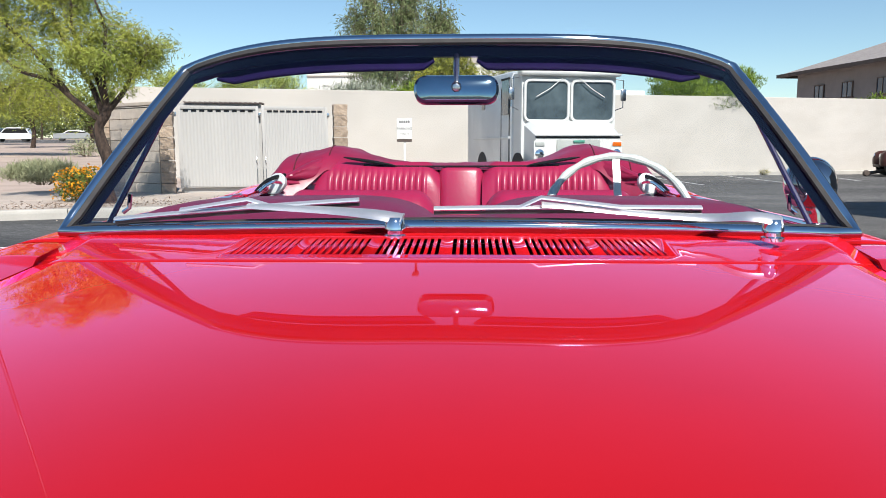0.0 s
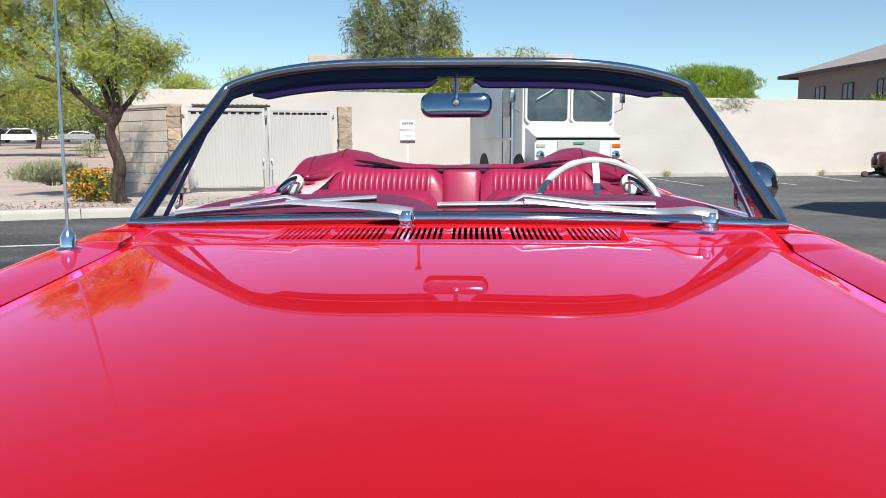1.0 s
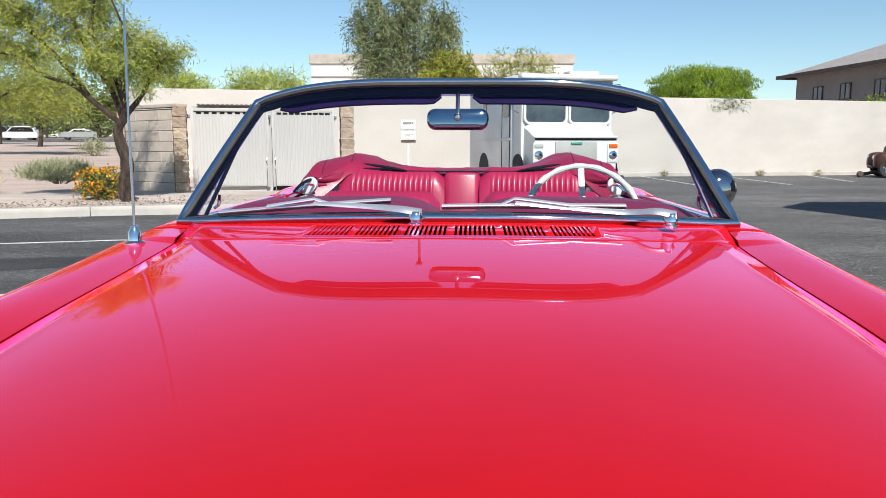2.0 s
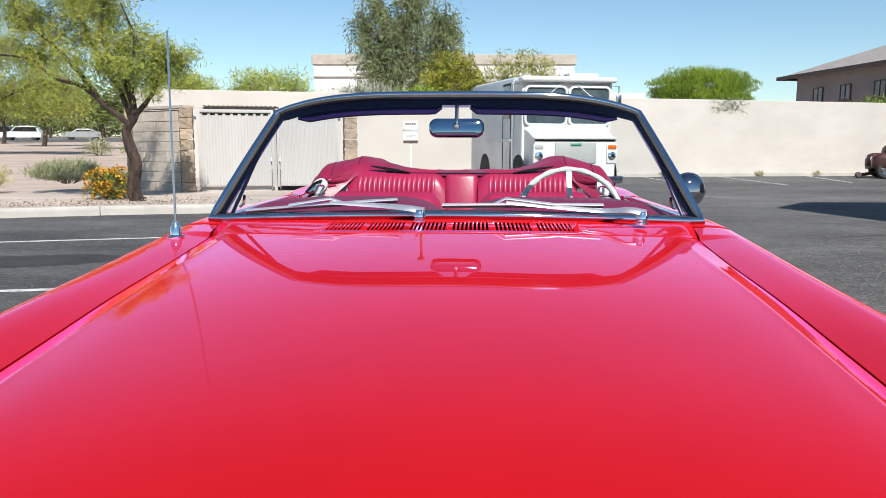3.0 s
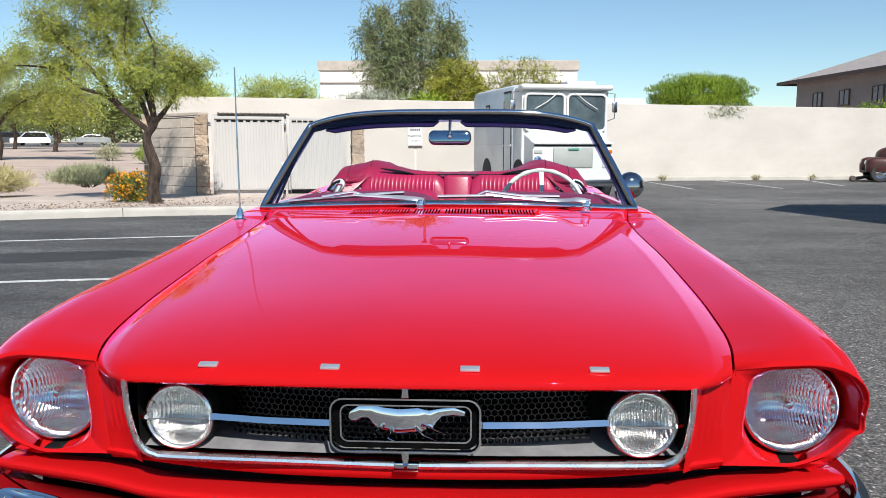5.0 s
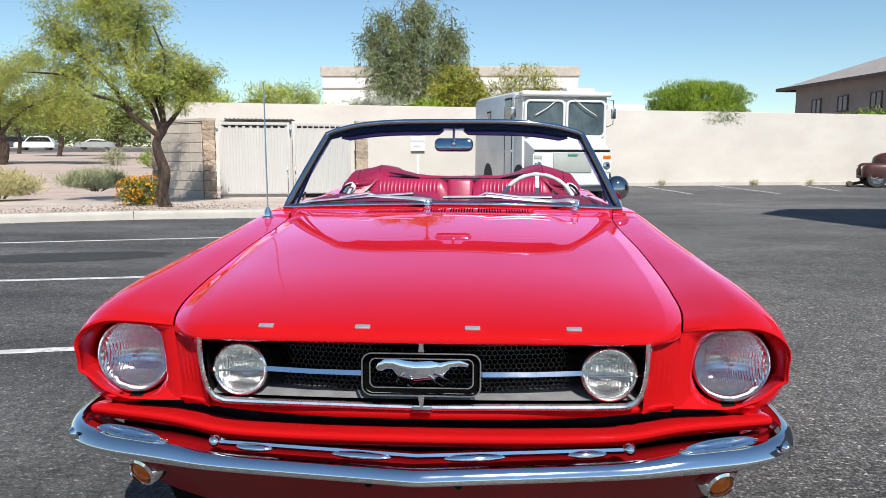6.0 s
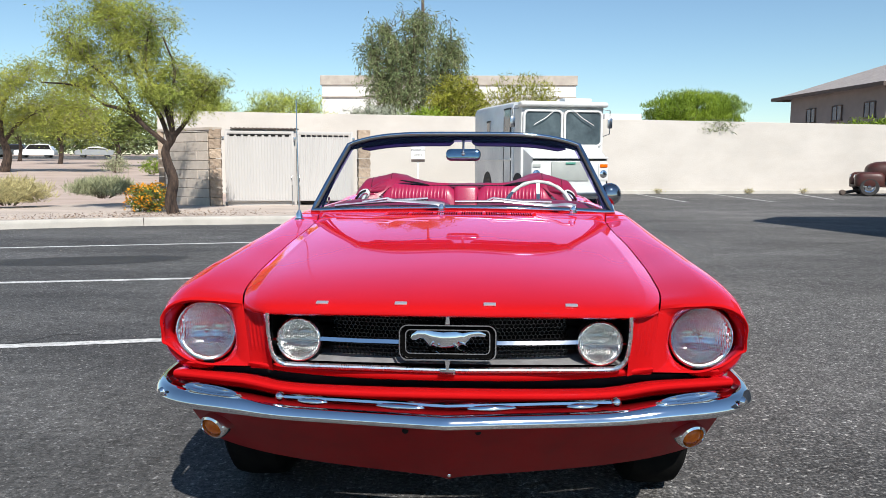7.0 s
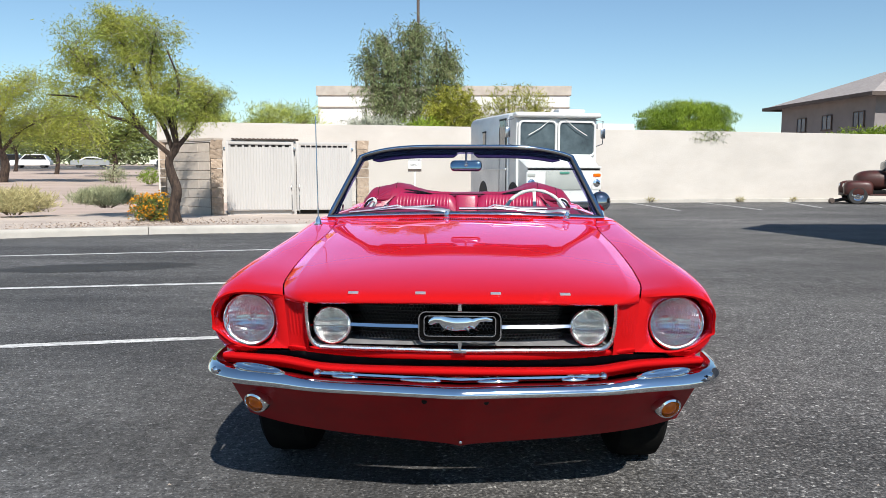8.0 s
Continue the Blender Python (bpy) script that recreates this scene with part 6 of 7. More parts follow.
for sd, x, y, rx_, h in ((51, -62, 118, 16, 3.0), (52, -42, 116, 12, 2.6), (53, -24, 120, 12, 3.2), (54, -86, 122, 16, 3.4)):
    shrub("far_hedge", sd, (x, y, land_z(x, y)), (rx_, 2.5, h), 5200, (0.7, 0.16), LEAF_GREY, "dark green belt of trees in the distance", -0.2, 20, rough=0.3)

# pebbles and bits on the asphalt and gravel
rng = np.random.default_rng(77)
vv, ff = [], []
for i in range(900):
    if i < 420:
        x, y, z = rng.uniform(-9, 14), rng.uniform(-1.5, 20), 0.0
        if y > kerb_y(x) and x < 1.6 or (abs(x) < 1.0 and 0 < y < 4.7):
            continue
        r = rng.uniform(0.004, 0.011)
    elif i < 520:
        x = rng.uniform(-9.5, -2)
        y, z, r = kerb_y(x) - abs(rng.normal()) * 0.12 - 0.02, 0.0, rng.uniform(0.005, 0.016)
    else:
        x = rng.uniform(-10, -5.0)
        y, z, r = kerb_y(x) + rng.uniform(0.2, 2.4), 0.15, rng.uniform(0.006, 0.018)
    b = len(vv)
    for dx, dy, dz in ((1, 0, 0.2), (-0.6, 0.8, 0.2), (-0.6, -0.8, 0.2), (0.1, 0, 1.0)):
        vv.append((x + dx * r * rng.uniform(0.7, 1.3), y + dy * r * rng.uniform(0.7, 1.3), z + dz * r))
    ff += [(b, b + 1, b + 3), (b + 1, b + 2, b + 3), (b + 2, b, b + 3)]
me = bpy.data.meshes.new("pebbles")
me.from_pydata(vv, [], ff)
me.materials.append(PEBBLE)
tagged(new("pebbles", me), "scattered small pale pebbles and bits on the ground", "pebbles", kind="stuff")


# darker seal patches and cracks in the asphalt
def patch(cx, cy, rx_, ry_, ang, seed, name, material, label):
    bm = BM()
    c = bm.verts.new((cx, cy, 0.0055))
    vs = []
    for i in range(48):
        a = 2 * math.pi * i / 48
        k = 1 + 0.35 * noise.noise((math.cos(a) * 1.6 + seed, math.sin(a) * 1.6, 0)) + 0.12 * noise.noise((math.cos(a) * 6, math.sin(a) * 6, seed))
        p = Matrix.Rotation(ang, 3, "Z") @ Vector((rx_ * k * math.cos(a), ry_ * k * math.sin(a), 0))
        vs.append(bm.verts.new((cx + p.x, cy + p.y, 0.0055)))
    for i in range(48):
        bm.faces.new((c, vs[i], vs[(i + 1) % 48]))
    return solo(name, bm, material, label, "stain", "structure", smooth=False)


patch(-4.6, 6.55, 1.3, 0.42, LOT, 3, "oil_stain", STAIN, "dark oil stain on the asphalt of a bay")
patch(-7.2, 6.2, 0.9, 0.3, LOT, 5, "oil_stain", STAIN, "dark oil stain on the asphalt of a bay")
for k, (ax0, ay0, ax1, ay1) in enumerate(((4.6, 9.2, 9.5, 9.9), (-4.2, 1.2, -2.6, 3.0), (5.5, 6.0, 9.0, 5.2))):
    bm = BM()
    pts = [Vector((ax0 + (ax1 - ax0) * t / 30 + 0.08 * noise.noise((t * 0.4, k, 0)), ay0 + (ay1 - ay0) * t / 30 + 0.12 * noise.noise((t * 0.35, k, 7)), 0.0045)) for t in range(31)]
    for a, b in zip(pts, pts[1:]):
        s = Vector((-(b - a).y, (b - a).x, 0)).normalized() * 0.011
        bm.faces.new([bm.verts.new(v) for v in (a - s, b - s, b + s, a + s)])
    solo("asphalt_crack", bm, STAIN, "thin dark crack in the asphalt", "crack", "structure", smooth=False)

# ================================================================ step van
VX, VY, VA = 2.03, 15.8, radians(15)
VM = Matrix.Translation((VX, VY, 0)) @ Euler((0, 0, VA)).to_matrix().to_4x4()
van = thing("step_van", VX, VY + 1.8, 0, "white and bare aluminium step van parked before the wall", "van")


def vbox(c, s, bevel=0.0, rx=0.0, seg=2, bm=None):
    bm = bm or BM()
    m = VM @ Matrix.Translation(c) @ Euler((rx, 0, 0)).to_matrix().to_4x4() @ Matrix.Diagonal((*s, 1))
    r = bmesh.ops.create_cube(bm, size=1, matrix=m)
    if bevel:
        bmesh.ops.bevel(bm, geom=list({e for v in r["verts"] for e in v.link_edges}), offset=bevel, segments=seg, affect="EDGES", profile=0.5)
    return bm


HW = 1.10
# body shell: rounded box, its roof rising a little to the rear
bm = BM()
secs = []
for y, top, w in ((0.55, 2.56, HW - 0.06), (0.62, 2.62, HW - 0.01), (0.9, 2.64, HW), (4.1, 2.70, HW), (4.2, 2.66, HW - 0.04)):
    prof = [(-w, 0.5), (-w, top - 0.16), (-w + 0.05, top - 0.05), (-w + 0.16, top), (w - 0.16, top), (w - 0.05, top - 0.05), (w, top - 0.16), (w, 0.5)]
    secs.append([bm.verts.new(VM @ Vector((x, y, z))) for x, z in prof])
for a, b in zip(secs, secs[1:]):
    for j in range(8):
        bm.faces.new((a[j], a[(j + 1) % 8], b[(j + 1) % 8], b[j]))
bm.faces.new(secs[0])
bm.faces.new(secs[-1])
part("body", bm, ALU, van, "bare aluminium body", sharp=0.5)
# cab front with two windscreens
bm = BM()
front = []
for y, top, bot, w in ((0.56, 2.59, 0.6, HW - 0.05), (0.20, 2.56, 0.6, HW - 0.06), (0.12, 2.50, 0.6, HW - 0.08)):
    front.append([bm.verts.new(VM @ Vector((x, y, z))) for x, z in ((-w, bot), (-w, top - 0.05), (-w + 0.06, top), (w - 0.06, top), (w, top - 0.05), (w, bot))])
for a, b in zip(front, front[1:]):
    for j in range(6):
        bm.faces.new((a[j], a[(j + 1) % 6], b[(j + 1) % 6], b[j]))
bm.faces.new(front[-1])
part("cab", bm, VANWHITE, van, "white cab front", sharp=0.5)
part("roof_lip", vbox((0, 0.10, 2.54), (2.18, 0.30, 0.12), 0.055, seg=3), VANWHITE, van, "rounded roof lip")
part("roof_vent", vbox((0.62, 0.9, 2.70), (0.72, 0.4, 0.10), 0.04), VANWHITE, van, "low roof vent")
for s in (-1, 1):
    c = s * 0.50
    bm = BM()
    face = rrect(0.90, 0.78, 0.10, 0.105, 1.985, c, 6)
    front_face, back_face = ([bm.verts.new(VM @ (p + Vector((0, dy, 0)))) for p in face] for dy in (-0.012, 0.03))
    bm.faces.new(front_face)
    bm.faces.new(back_face[::-1])
    for k in range(len(face)):
        bm.faces.new((front_face[k], front_face[k - 1], back_face[k - 1], back_face[k]))
    fr = part("windscreen", bm, WINDOW, van, "dark windscreen pane", smooth=False)
    bm = BM()
    sweep(bm, [VM @ p for p in rrect(0.93, 0.81, 0.115, 0.085, 1.985, c, 6)], [(-0.028, -0.02), (-0.018, -0.034), (0.018, -0.034), (0.028, -0.02), (0.028, 0.02), (-0.028, 0.02)], closed=True, up=VM.to_3x3() @ Vector((0, 1, 0)))
    part("pane_frame", bm, VANWHITE, fr, "rounded white frame")
    bm = BM()
    tube(bm, [VM @ Vector((s * 0.18, 0.03, 2.44)), VM @ Vector((s * 0.46, 0.02, 2.22)), VM @ Vector((s * 0.74, 0.03, 2.06))], 0.008, 6)
    part("wiper", bm, SIGN, van, "bright wiper hanging from above")
    # mirrors
    bm = BM()
    tube(bm, [VM @ Vector((s * (HW - 0.05), 0.25, 2.45)), VM @ Vector((s * (HW + 0.12), 0.18, 2.42)), VM @ Vector((s * (HW + 0.12), 0.18, 1.87)), VM @ Vector((s * (HW - 0.05), 0.25, 1.80))], 0.014, 6)
    mm = part("mirror_arm", bm, STEEL, van, "bracket mirror")
    part("mirror", vbox((s * (HW + 0.12), 0.17, 2.12), (0.12, 0.05, 0.24), 0.02), STEEL, mm)
part("seat", vbox((-0.5, 0.75, 1.72), (0.5, 0.2, 0.5), 0.06), BLACK, van)
# snub nose
bm = BM()
nose = []
for y, top, w in ((0.14, 1.60, HW - 0.13), (-0.10, 1.51, HW - 0.16), (-0.34, 1.40, HW - 0.19), (-0.40, 1.33, HW - 0.20)):
    nose.append([bm.verts.new(VM @ Vector((x, y, z))) for x, z in ((-w, 0.45), (-w, top - 0.10), (-w + 0.10, top), (w - 0.10, top), (w, top - 0.10), (w, 0.45))])
for a, b in zip(nose, nose[1:]):
    for j in range(6):
        bm.faces.new((a[j], a[(j + 1) % 6], b[(j + 1) % 6], b[j]))
bm.faces.new(nose[-1])
part("nose", bm, VANWHITE, van, "short white nose", sharp=0.4)
part("hood_gap", vbox((0, -0.402, 1.245), (1.80, 0.02, 0.035), 0), BLACK, van, smooth=False)
part("nose_lip", vbox((0, -0.42, 1.295), (1.86, 0.06, 0.05), 0.02), VANWHITE, van)
part("grille_panel", vbox((0, -0.41, 0.98), (0.92, 0.03, 0.44), 0.02), GREYPLATE, van, "plain grey grille panel")
part("badge", vbox((0, -0.44, 1.165), (0.24, 0.02, 0.05), 0.01), GREEN, van, "small green badge bar")
for s in (-1, 1):
    lp = part("lamp_box", vbox((s * 0.82, -0.40, 0.97), (0.24, 0.05, 0.42), 0.02), VANWHITE, van, "lamp housing")
    m = VM @ pose(s * 0.82, -0.42, 0.92)
    part("headlamp", lathe(BM(), [(0, 0.03), (0.05, 0.025), (0.085, 0.01), (0.10, 0), (0.10, -0.02)], m, 24), CHROME, lp, "round headlamp")
    part("turn_lamp", vbox((s * 0.82, -0.43, 1.11), (0.19, 0.03, 0.08), 0.01), AMBER if s > 0 else GREYPLATE, lp)
part("front_bumper", vbox((0, -0.48, 0.42), (2.1, 0.12, 0.16), 0.03), STEEL, van, "steel front bumper")
# side: doorway, seams, rub rail, small window
for y, z, w, h, nm in ((0.95, 2.1, 0.46, 0.74, "door_window"), (2.65, 2.08, 0.26, 0.34, "side_window")):
    part(nm, vbox((-HW - 0.004, y, z), (0.02, w, h), 0), WINDOW, van, "dark side window", smooth=False)
    part("window_trim", vbox((-HW - 0.008, y, z + h / 2), (0.03, w + 0.06, 0.04), 0), BLACK, van, smooth=False)
for y in (0.68, 1.25):
    part("door_seam", vbox((-HW - 0.003, y, 1.45), (0.012, 0.02, 1.7)), BLACK, van, smooth=False)
part("rub_rail", vbox((-HW - 0.01, 2.1, 1.25), (0.03, 2.9, 0.05), 0.008), ALU, van)
for y in (0.25, 2.75):
    for s in (-1, 1):
        m = VM @ pose(s * (HW - 0.14), y, 0.38, 0, 0, 90 if s > 0 else -90)
        w = part("wheel", lathe(BM(), [(0.2, 0.1), (0.3, 0.12), (0.36, 0.11), (0.38, 0.06), (0.38, -0.1), (0.2, -0.1)], m, 28), RUBBER, van, "black wheel")
        part("rim", lathe(BM(), [(0, 0.06), (0.1, 0.06), (0.19, 0.10), (0.21, 0.1)], m, 24), VANWHITE, w)
        part("wheel_arch", lathe(BM(), [(0.0, 0.0), (0.44, 0.0), (0.44, -0.02)], VM @ pose(s * (HW + 0.006 if y > 1 else HW - 0.04), y, 0.5, 0, 0, 90 if s > 0 else -90), 28), BLACK, van)

# ================================================================ old pickup by the wall
PX, PY = 15.0, 26.8
pk = thing("old_pickup", PX, PY, 0, "rusty maroon vintage pickup parked by the wall", "pickup truck")
pm = Matrix.Translation((PX, PY, 0)) @ Euler((0, 0, radians(-18))).to_matrix().to_4x4()


def pbox(c, s, bevel, seg=3):
    bm = BM()
    r = bmesh.ops.create_cube(bm, size=1, matrix=pm @ Matrix.Translation(c) @ Matrix.Diagonal((*s, 1)))
    bmesh.ops.bevel(bm, geom=list({e for v in r["verts"] for e in v.link_edges}), offset=bevel, segments=seg, affect="EDGES", profile=0.5)
    return bm


def bulge(c, r, e=2.4, n=24, cut=None):
    """A rounded, squarish swelling such as a wing."""
    bm = BM()

    def f(u, v):
        a, b = 2 * math.pi * u, math.pi * (v - 0.5)
        sg = lambda q: math.copysign(abs(q) ** (2 / e), q)
        p = Vector((r[0] * sg(math.cos(b)) * sg(math.cos(a)), r[1] * sg(math.cos(b)) * sg(math.sin(a)), r[2] * sg(math.sin(b))))
        q = Vector(c) + p
        if cut and q.z < cut:
            q.z = cut
        return pm @ q
    grid(bm, f, n, n // 2)
    bmesh.ops.remove_doubles(bm, verts=bm.verts[:], dist=0.001)
    return bm


for s in (-1, 1):
    part("front_wing", bulge((-0.40, s * 0.62, 0.56), (0.50, 0.26, 0.33), 3.4, cut=0.36), RUST, pk, "rounded front wing")
    part("rear_wing", bulge((2.85, s * 0.66, 0.5), (0.56, 0.2, 0.36), cut=0.26), RUST, pk, "rounded rear wing")
    m = pm @ pose(-0.88, s * 0.56, 0.70, 0, 0, -90)
    part("headlamp", lathe(BM(), [(0, 0.04), (0.06, 0.03), (0.09, 0), (0.08, -0.08)], m, 20), CHROME, pk, "round headlamp")
    for x in (-0.42, 2.85):
        m = pm @ pose(x, s * 0.78, 0.33, 0, 0, 0 if s < 0 else 180)
        w = part("wheel", lathe(BM(), [(0.2, 0.09), (0.3, 0.1), (0.33, 0.06), (0.33, -0.1), (0.2, -0.1)], m, 28), RUBBER, pk, "black wheel")
        part("rim", lathe(BM(), [(0, 0.10), (0.05, 0.09), (0.07, 0.05), (0.15, 0.03), (0.19, 0.09), (0.21, 0.085)], m, 24), CHROME, w, "bright spoked rim")
part("bonnet", bulge((0.22, 0, 0.90), (0.72, 0.46, 0.38), 2.6, cut=0.45), RUST, pk, "tall rounded bonnet")
part("cab", bulge((1.2, 0, 1.18), (0.72, 0.78, 0.64), 3.2, 32, cut=0.5), RUST, pk, "rounded cab")
part("windscreen", bulge((0.58, 0, 1.42), (0.14, 0.62, 0.2), 3), WINDOW, pk, "dark windscreen")
for s in (-1, 1):
    part("door_window", bulge((1.2, s * 0.745, 1.42), (0.42, 0.05, 0.19), 4), WINDOW, pk, "dark door window")
part("load_bed", pbox((2.85, 0, 0.75), (1.9, 1.4, 0.5), 0.05), RUST, pk, "load bed")
part("running_board", pbox((0.9, 0, 0.36), (1.9, 1.72, 0.06), 0.02), RUST, pk)
part("chassis", pbox((1.0, 0, 0.42), (3.4, 1.0, 0.2), 0.03), BLACK, pk)
part("front_bumper", pbox((-0.86, 0, 0.36), (0.08, 1.1, 0.10), 0.03), FASCIA, pk, "dark front bumper")
# tow dolly before the pickup
bm = BM()
tube(bm, [(13.65, 26.75, 0.1), (14.0, 26.85, 0.14), (14.4, 26.95, 0.2)], 0.06, 8)
lathe(bm, [(0, 0.05), (0.08, 0.05), (0.11, 0.02), (0.11, -0.05), (0, -0.05)], pose(13.68, 26.75, 0.11), 16)
solo("tow_bar", bm, FASCIA, "dark tow bar lying on the asphalt before the pickup", "tow bar")

# ================================================================ buildings
b1 = thing("white_building", -3, 66, 0, "low white building with a tan parapet band", "building")
bm = box(BM(), (-3.1, 70, 3.9), (22.6, 10, 8.6), radians(2))
part("wall", bm, WHITEB, b1, "white wall", smooth=False)
bm = box(BM(), (-3.1, 70, 8.45), (22.9, 10.3, 0.85), radians(2), 0.05)
part("parapet", bm, BAND, b1, "tan block parapet", smooth=False)
bm = box(BM(), (-3.1, 69.9, 7.0), (22.7, 10.1, 0.08), radians(2))
part("reveal", bm, BAND, b1, smooth=False)

b2 = thing("brown_building", 27, 46, 0, "brown stuccoed building with a low hipped shingle roof", "house")
C0, e1, e2 = Vector((21.77, 40.03, 0)), Vector((-0.149, 0.989, 0)), Vector((0.989, 0.149, 0))
n_len, w_len, z_e = 11.26, 17.0, 5.6
p00, p10, p11, p01 = C0, C0 + e1 * n_len, C0 + e1 * n_len + e2 * w_len, C0 + e2 * w_len
inset = 0.9
bm = BM()
q = [C0 + e1 * inset + e2 * inset, C0 + e1 * (n_len - inset) + e2 * inset, C0 + e1 * (n_len - inset) + e2 * (w_len - inset), C0 + e1 * inset + e2 * (w_len - inset)]
lo = [bm.verts.new(v) for v in q]
hi = [bm.verts.new(v + Vector((0, 0, z_e + 0.1))) for v in q]
for i in range(4):
    bm.faces.new((lo[i], lo[(i + 1) % 4], hi[(i + 1) % 4], hi[i]))
wallb = part("wall", bm, HOUSE, b2, "brown stucco wall", smooth=False)
bm = BM()
ev = [bm.verts.new(v + Vector((0, 0, z_e))) for v in (p00, p10, p11, p01)]
rid = [bm.verts.new(C0 + e1 * (n_len / 2) + e2 * (n_len / 2) + Vector((0, 0, z_e + 2.15))), bm.verts.new(C0 + e1 * (n_len / 2) + e2 * (w_len - n_len / 2) + Vector((0, 0, z_e + 2.15)))]
bm.faces.new((ev[0], ev[1], rid[0]))
bm.faces.new((ev[1], ev[2], rid[1], rid[0]))
bm.faces.new((ev[2], ev[3], rid[1]))
bm.faces.new((ev[3], ev[0], rid[0], rid[1]))
bm.faces.new(ev[::-1])
part("roof", bm, ROOF, b2, "grey-brown shingle hip roof", smooth=False)
bm = BM()
sweep(bm, [p00 + Vector((0, 0, z_e)), p10 + Vector((0, 0, z_e)), p11 + Vector((0, 0, z_e)), p01 + Vector((0, 0, z_e))], [(-0.05, -0.16), (0.05, -0.16), (0.05, 0.06), (-0.05, 0.06)], closed=True)
part("fascia", bm, FASCIA, b2, "dark fascia board", smooth=False)
wa = math.atan2(e1.y, e1.x)
for u in (2.2, 5.2, 7.9):
    p = C0 + e1 * u + e2 * (inset - 0.03)
    w = part("window", box(BM(), (p.x, p.y, 4.3), (0.95, 0.06, 0.85), wa), BLUEWIN, b2, "window with the sky's reflection put into its blue colour", smooth=False)
    part("sill", box(BM(), (p.x, p.y, 3.83), (1.1, 0.14, 0.08), wa), FASCIA, w, smooth=False)
    for dz, du, sx_, sz_ in ((0.42, 0, 0.97, 0.05), (0, 0.46, 0.05, 0.84), (0, -0.46, 0.05, 0.84), (0, 0, 0.04, 0.84)):
        q = p + e1 * du
        part("frame", box(BM(), (q.x, q.y, 4.3 + dz), (sx_, 0.12, sz_), wa), FASCIA, w, smooth=False)
for u in (3.0, 6.0, 9.0):
    p = C0 + e2 * u + e1 * (inset - 0.03)
    w = part("window", box(BM(), (p.x, p.y, 4.3), (0.95, 0.06, 0.85), math.atan2(e2.y, e2.x)), BLUEWIN, b2, "window with the sky's reflection put into its blue colour", smooth=False)
    part("sill", box(BM(), (p.x, p.y, 3.83), (1.1, 0.14, 0.08), math.atan2(e2.y, e2.x)), FASCIA, w, smooth=False)
# second van roof seen behind the wall
solo("trailer", box(BM(), (6.65, 38.5, 1.92), (2.0, 5, 3.45), radians(12), 0.08), WHITEB, "white trailer roof just above the wall", "trailer")
# lamp post
lp = thing("street_lamp", -3.55, 44, 0.6, "tall dark lamp post behind the trees", "lamp post")
bm = BM()
tube(bm, [(-3.55, 44, 0.4), (-3.55, 44, 13.0)], 0.09, 10, up=Vector((0, 1, 0)))
part("pole", bm, FASCIA, lp, "dark steel pole")
part("head", box(BM(), (-3.55, 43.6, 13.0), (0.4, 0.9, 0.16), 0, 0.03), FASCIA, lp, "flat lamp head")
# neighbouring building beside the car park, known by its shadow
bm = BM()
plan = [(7.3, 9.1), (8.4, 10.5), (22.2, 11.1), (22.2, -1.4), (10.3, -1.4)]
lo = [bm.verts.new((x, y, 0)) for x, y in plan]
hi = [bm.verts.new((x, y, 4.5)) for x, y in plan]
for i in range(5):
    bm.faces.new((lo[i], lo[(i + 1) % 5], hi[(i + 1) % 5], hi[i]))
bm.faces.new(hi)
solo("side_building", bm, HOUSE, "plain brown building beside the car park", "building", smooth=False)

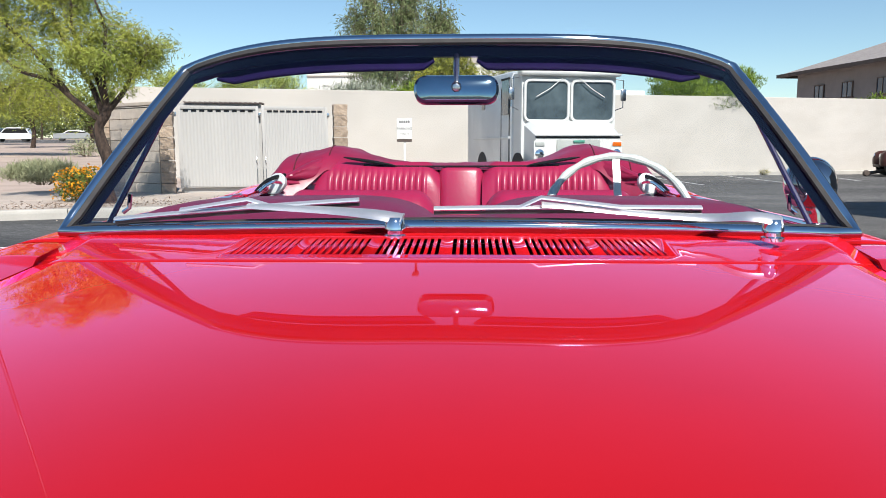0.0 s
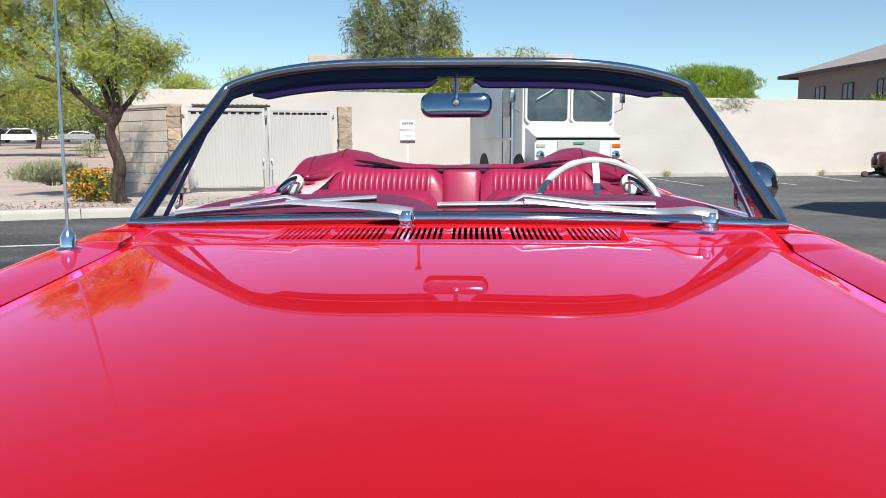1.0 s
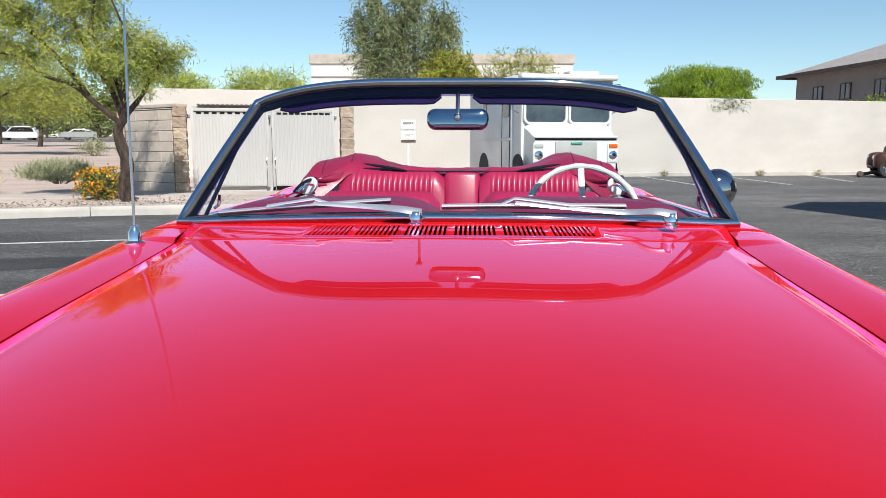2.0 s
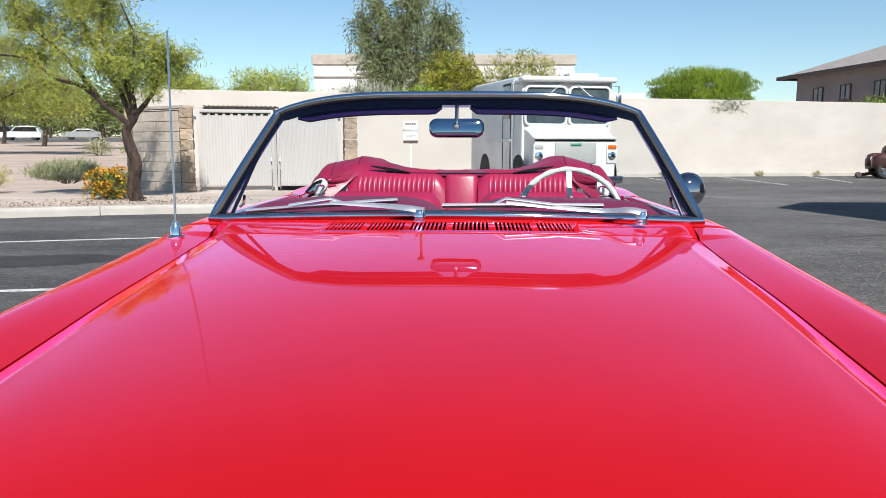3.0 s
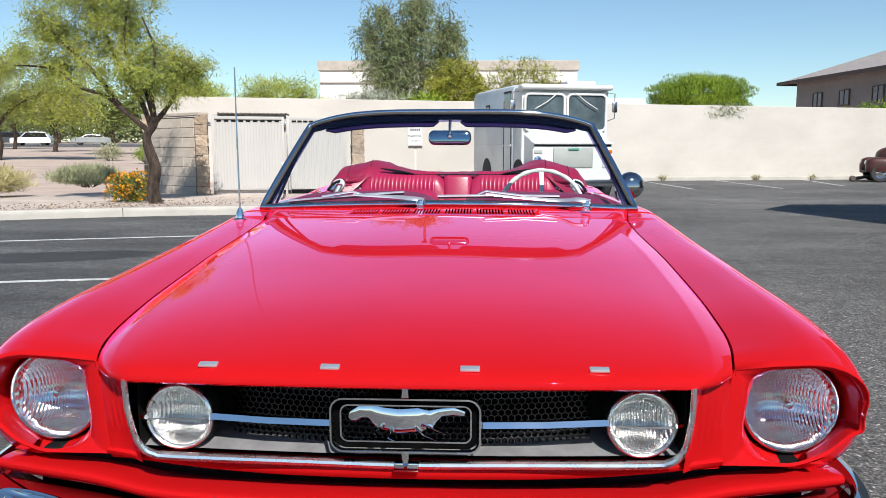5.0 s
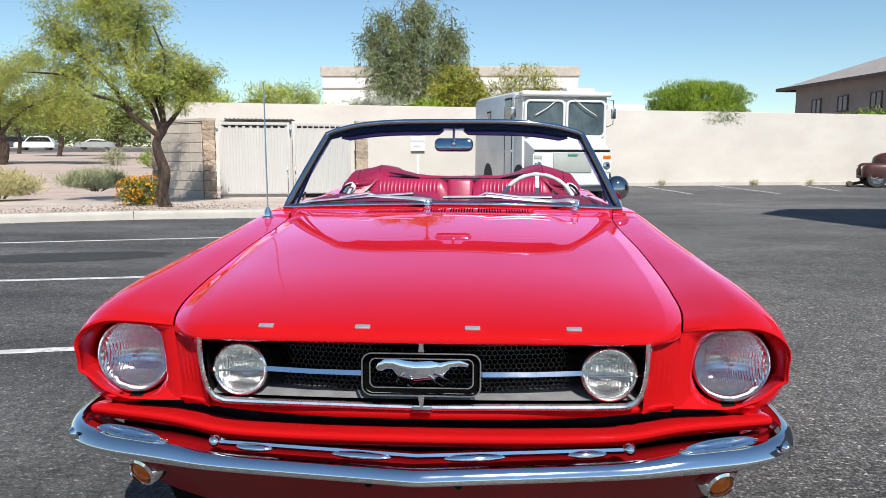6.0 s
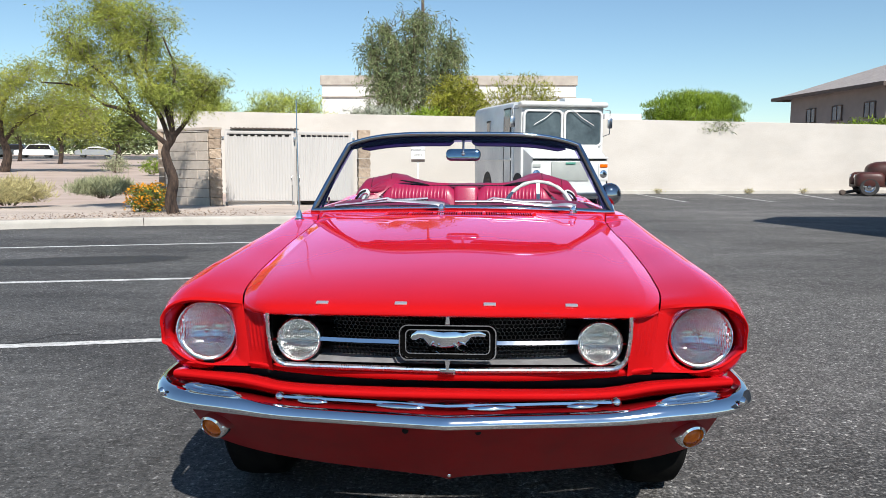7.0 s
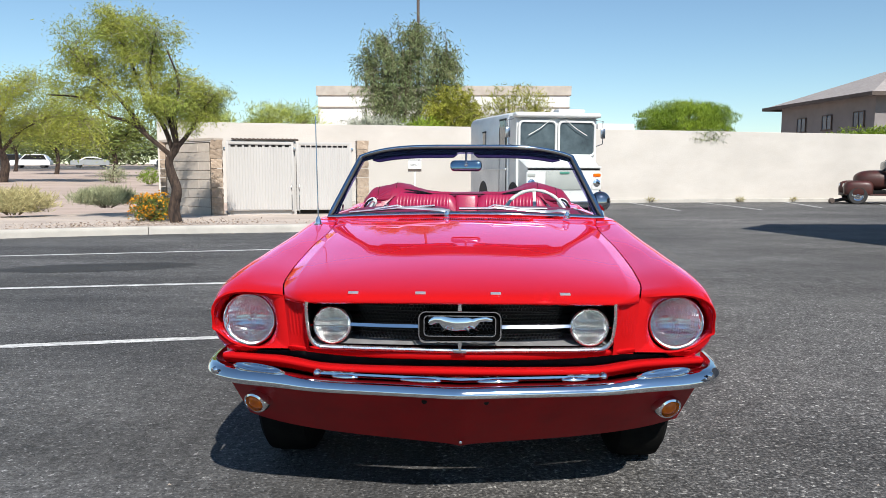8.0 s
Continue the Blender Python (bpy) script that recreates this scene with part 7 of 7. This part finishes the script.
# ================================================================ cars in the distance
def far_car(x, y, rz, paint, kind, label):
    z = land_z(x, y)
    M = Matrix.Translation((x, y, z)) @ Euler((0, 0, rz)).to_matrix().to_4x4()
    h = 1.75 if kind == "suv" else 1.42
    t = thing("parked_car", x, y, z, label, "car", "cars parked far off")
    L, W = 4.7, 0.92
    prof = [(-2.3, 0.35), (-2.32, 0.75), (-2.2, 0.95), (-1.1, 1.05), (1.9 if kind == "suv" else 1.5, 1.05), (2.25, 0.98), (2.34, 0.7), (2.3, 0.35)]
    roof = [(-1.15, 1.03), (-0.55, h - 0.05), (-0.2, h), (1.4 if kind == "suv" else 0.7, h), (1.75 if kind == "suv" else 1.1, h - 0.1), (2.1 if kind == "suv" else 1.7, 1.03)]

    def slab(pr, w0, w1, bm):
        a = [bm.verts.new(M @ Vector((px, -w0 if pz < 1.1 else -w1, pz))) for px, pz in pr]
        b = [bm.verts.new(M @ Vector((px, w0 if pz < 1.1 else w1, pz))) for px, pz in pr]
        n = len(pr)
        for i in range(n):
            bm.faces.new((a[i], a[(i + 1) % n], b[(i + 1) % n], b[i]))
        bm.faces.new(a)
        bm.faces.new(b[::-1])
        return bm
    part("body", slab(prof, W, W, BM()), paint, t, "painted body", smooth=False)
    part("cabin", slab(roof, W - 0.06, W - 0.2, BM()), paint, t, smooth=False)
    glass_p = [(px * 0.93 + 0.02, min(pz, h - 0.12)) for px, pz in roof]
    part("side_glass", slab(glass_p, W - 0.045, W - 0.17, BM()), BLACK, t, "dark windows", smooth=False)
    for wx in (-1.4, 1.45):
        for s in (-1, 1):
            part("wheel", lathe(BM(), [(0, 0.06), (0.2, 0.06), (0.32, 0.05), (0.33, -0.1), (0, -0.1)], M @ pose(wx, s * 0.85, 0.33, 0, 0, 0 if s < 0 else 180), 16), RUBBER, t, "wheel")
    return t


for x, y, rz, pt, k, lab in ((-62.5, 94, 0.25, CARDARK, "suv", "black estate car parked in the distance"), (-56.6, 90, 0.3, CARWHITE, "suv", "white off-roader parked in the distance"),
                             (-50.5, 93, 0.4, CARGREY, "sedan", "grey saloon car parked in the distance"), (-43.5, 101, 0.2, CARWHITE, "sedan", "white saloon parked in the distance"),
                             (-40.0, 95, 0.35, CARDARK, "suv", "black off-roader parked in the distance"), (-36.2, 97, 0.3, CARGREY, "sedan", "grey saloon parked in the distance"),
                             (-65.0, 93, 1.2, CARGREY, "suv", "grey off-roader parked in the distance"), (-35.0, 97, 1.3, CARWHITE, "sedan", "white saloon parked in the distance")):
    far_car(x, y, rz, pt, k, lab)
bm = BM()
rows = []
for i in range(31):
    x = -90 + 70 * i / 30
    rows.append([bm.verts.new((x, y, land_z(x, y) + 0.02)) for y in (80, 86, 92, 100, 108)])
for a, b in zip(rows, rows[1:]):
    for j in range(4):
        bm.faces.new((a[j], b[j], b[j + 1], a[j + 1]))
solo("far_lot", bm, ASPHALT, "distant strip of asphalt parking", "asphalt", "structure", smooth=False)
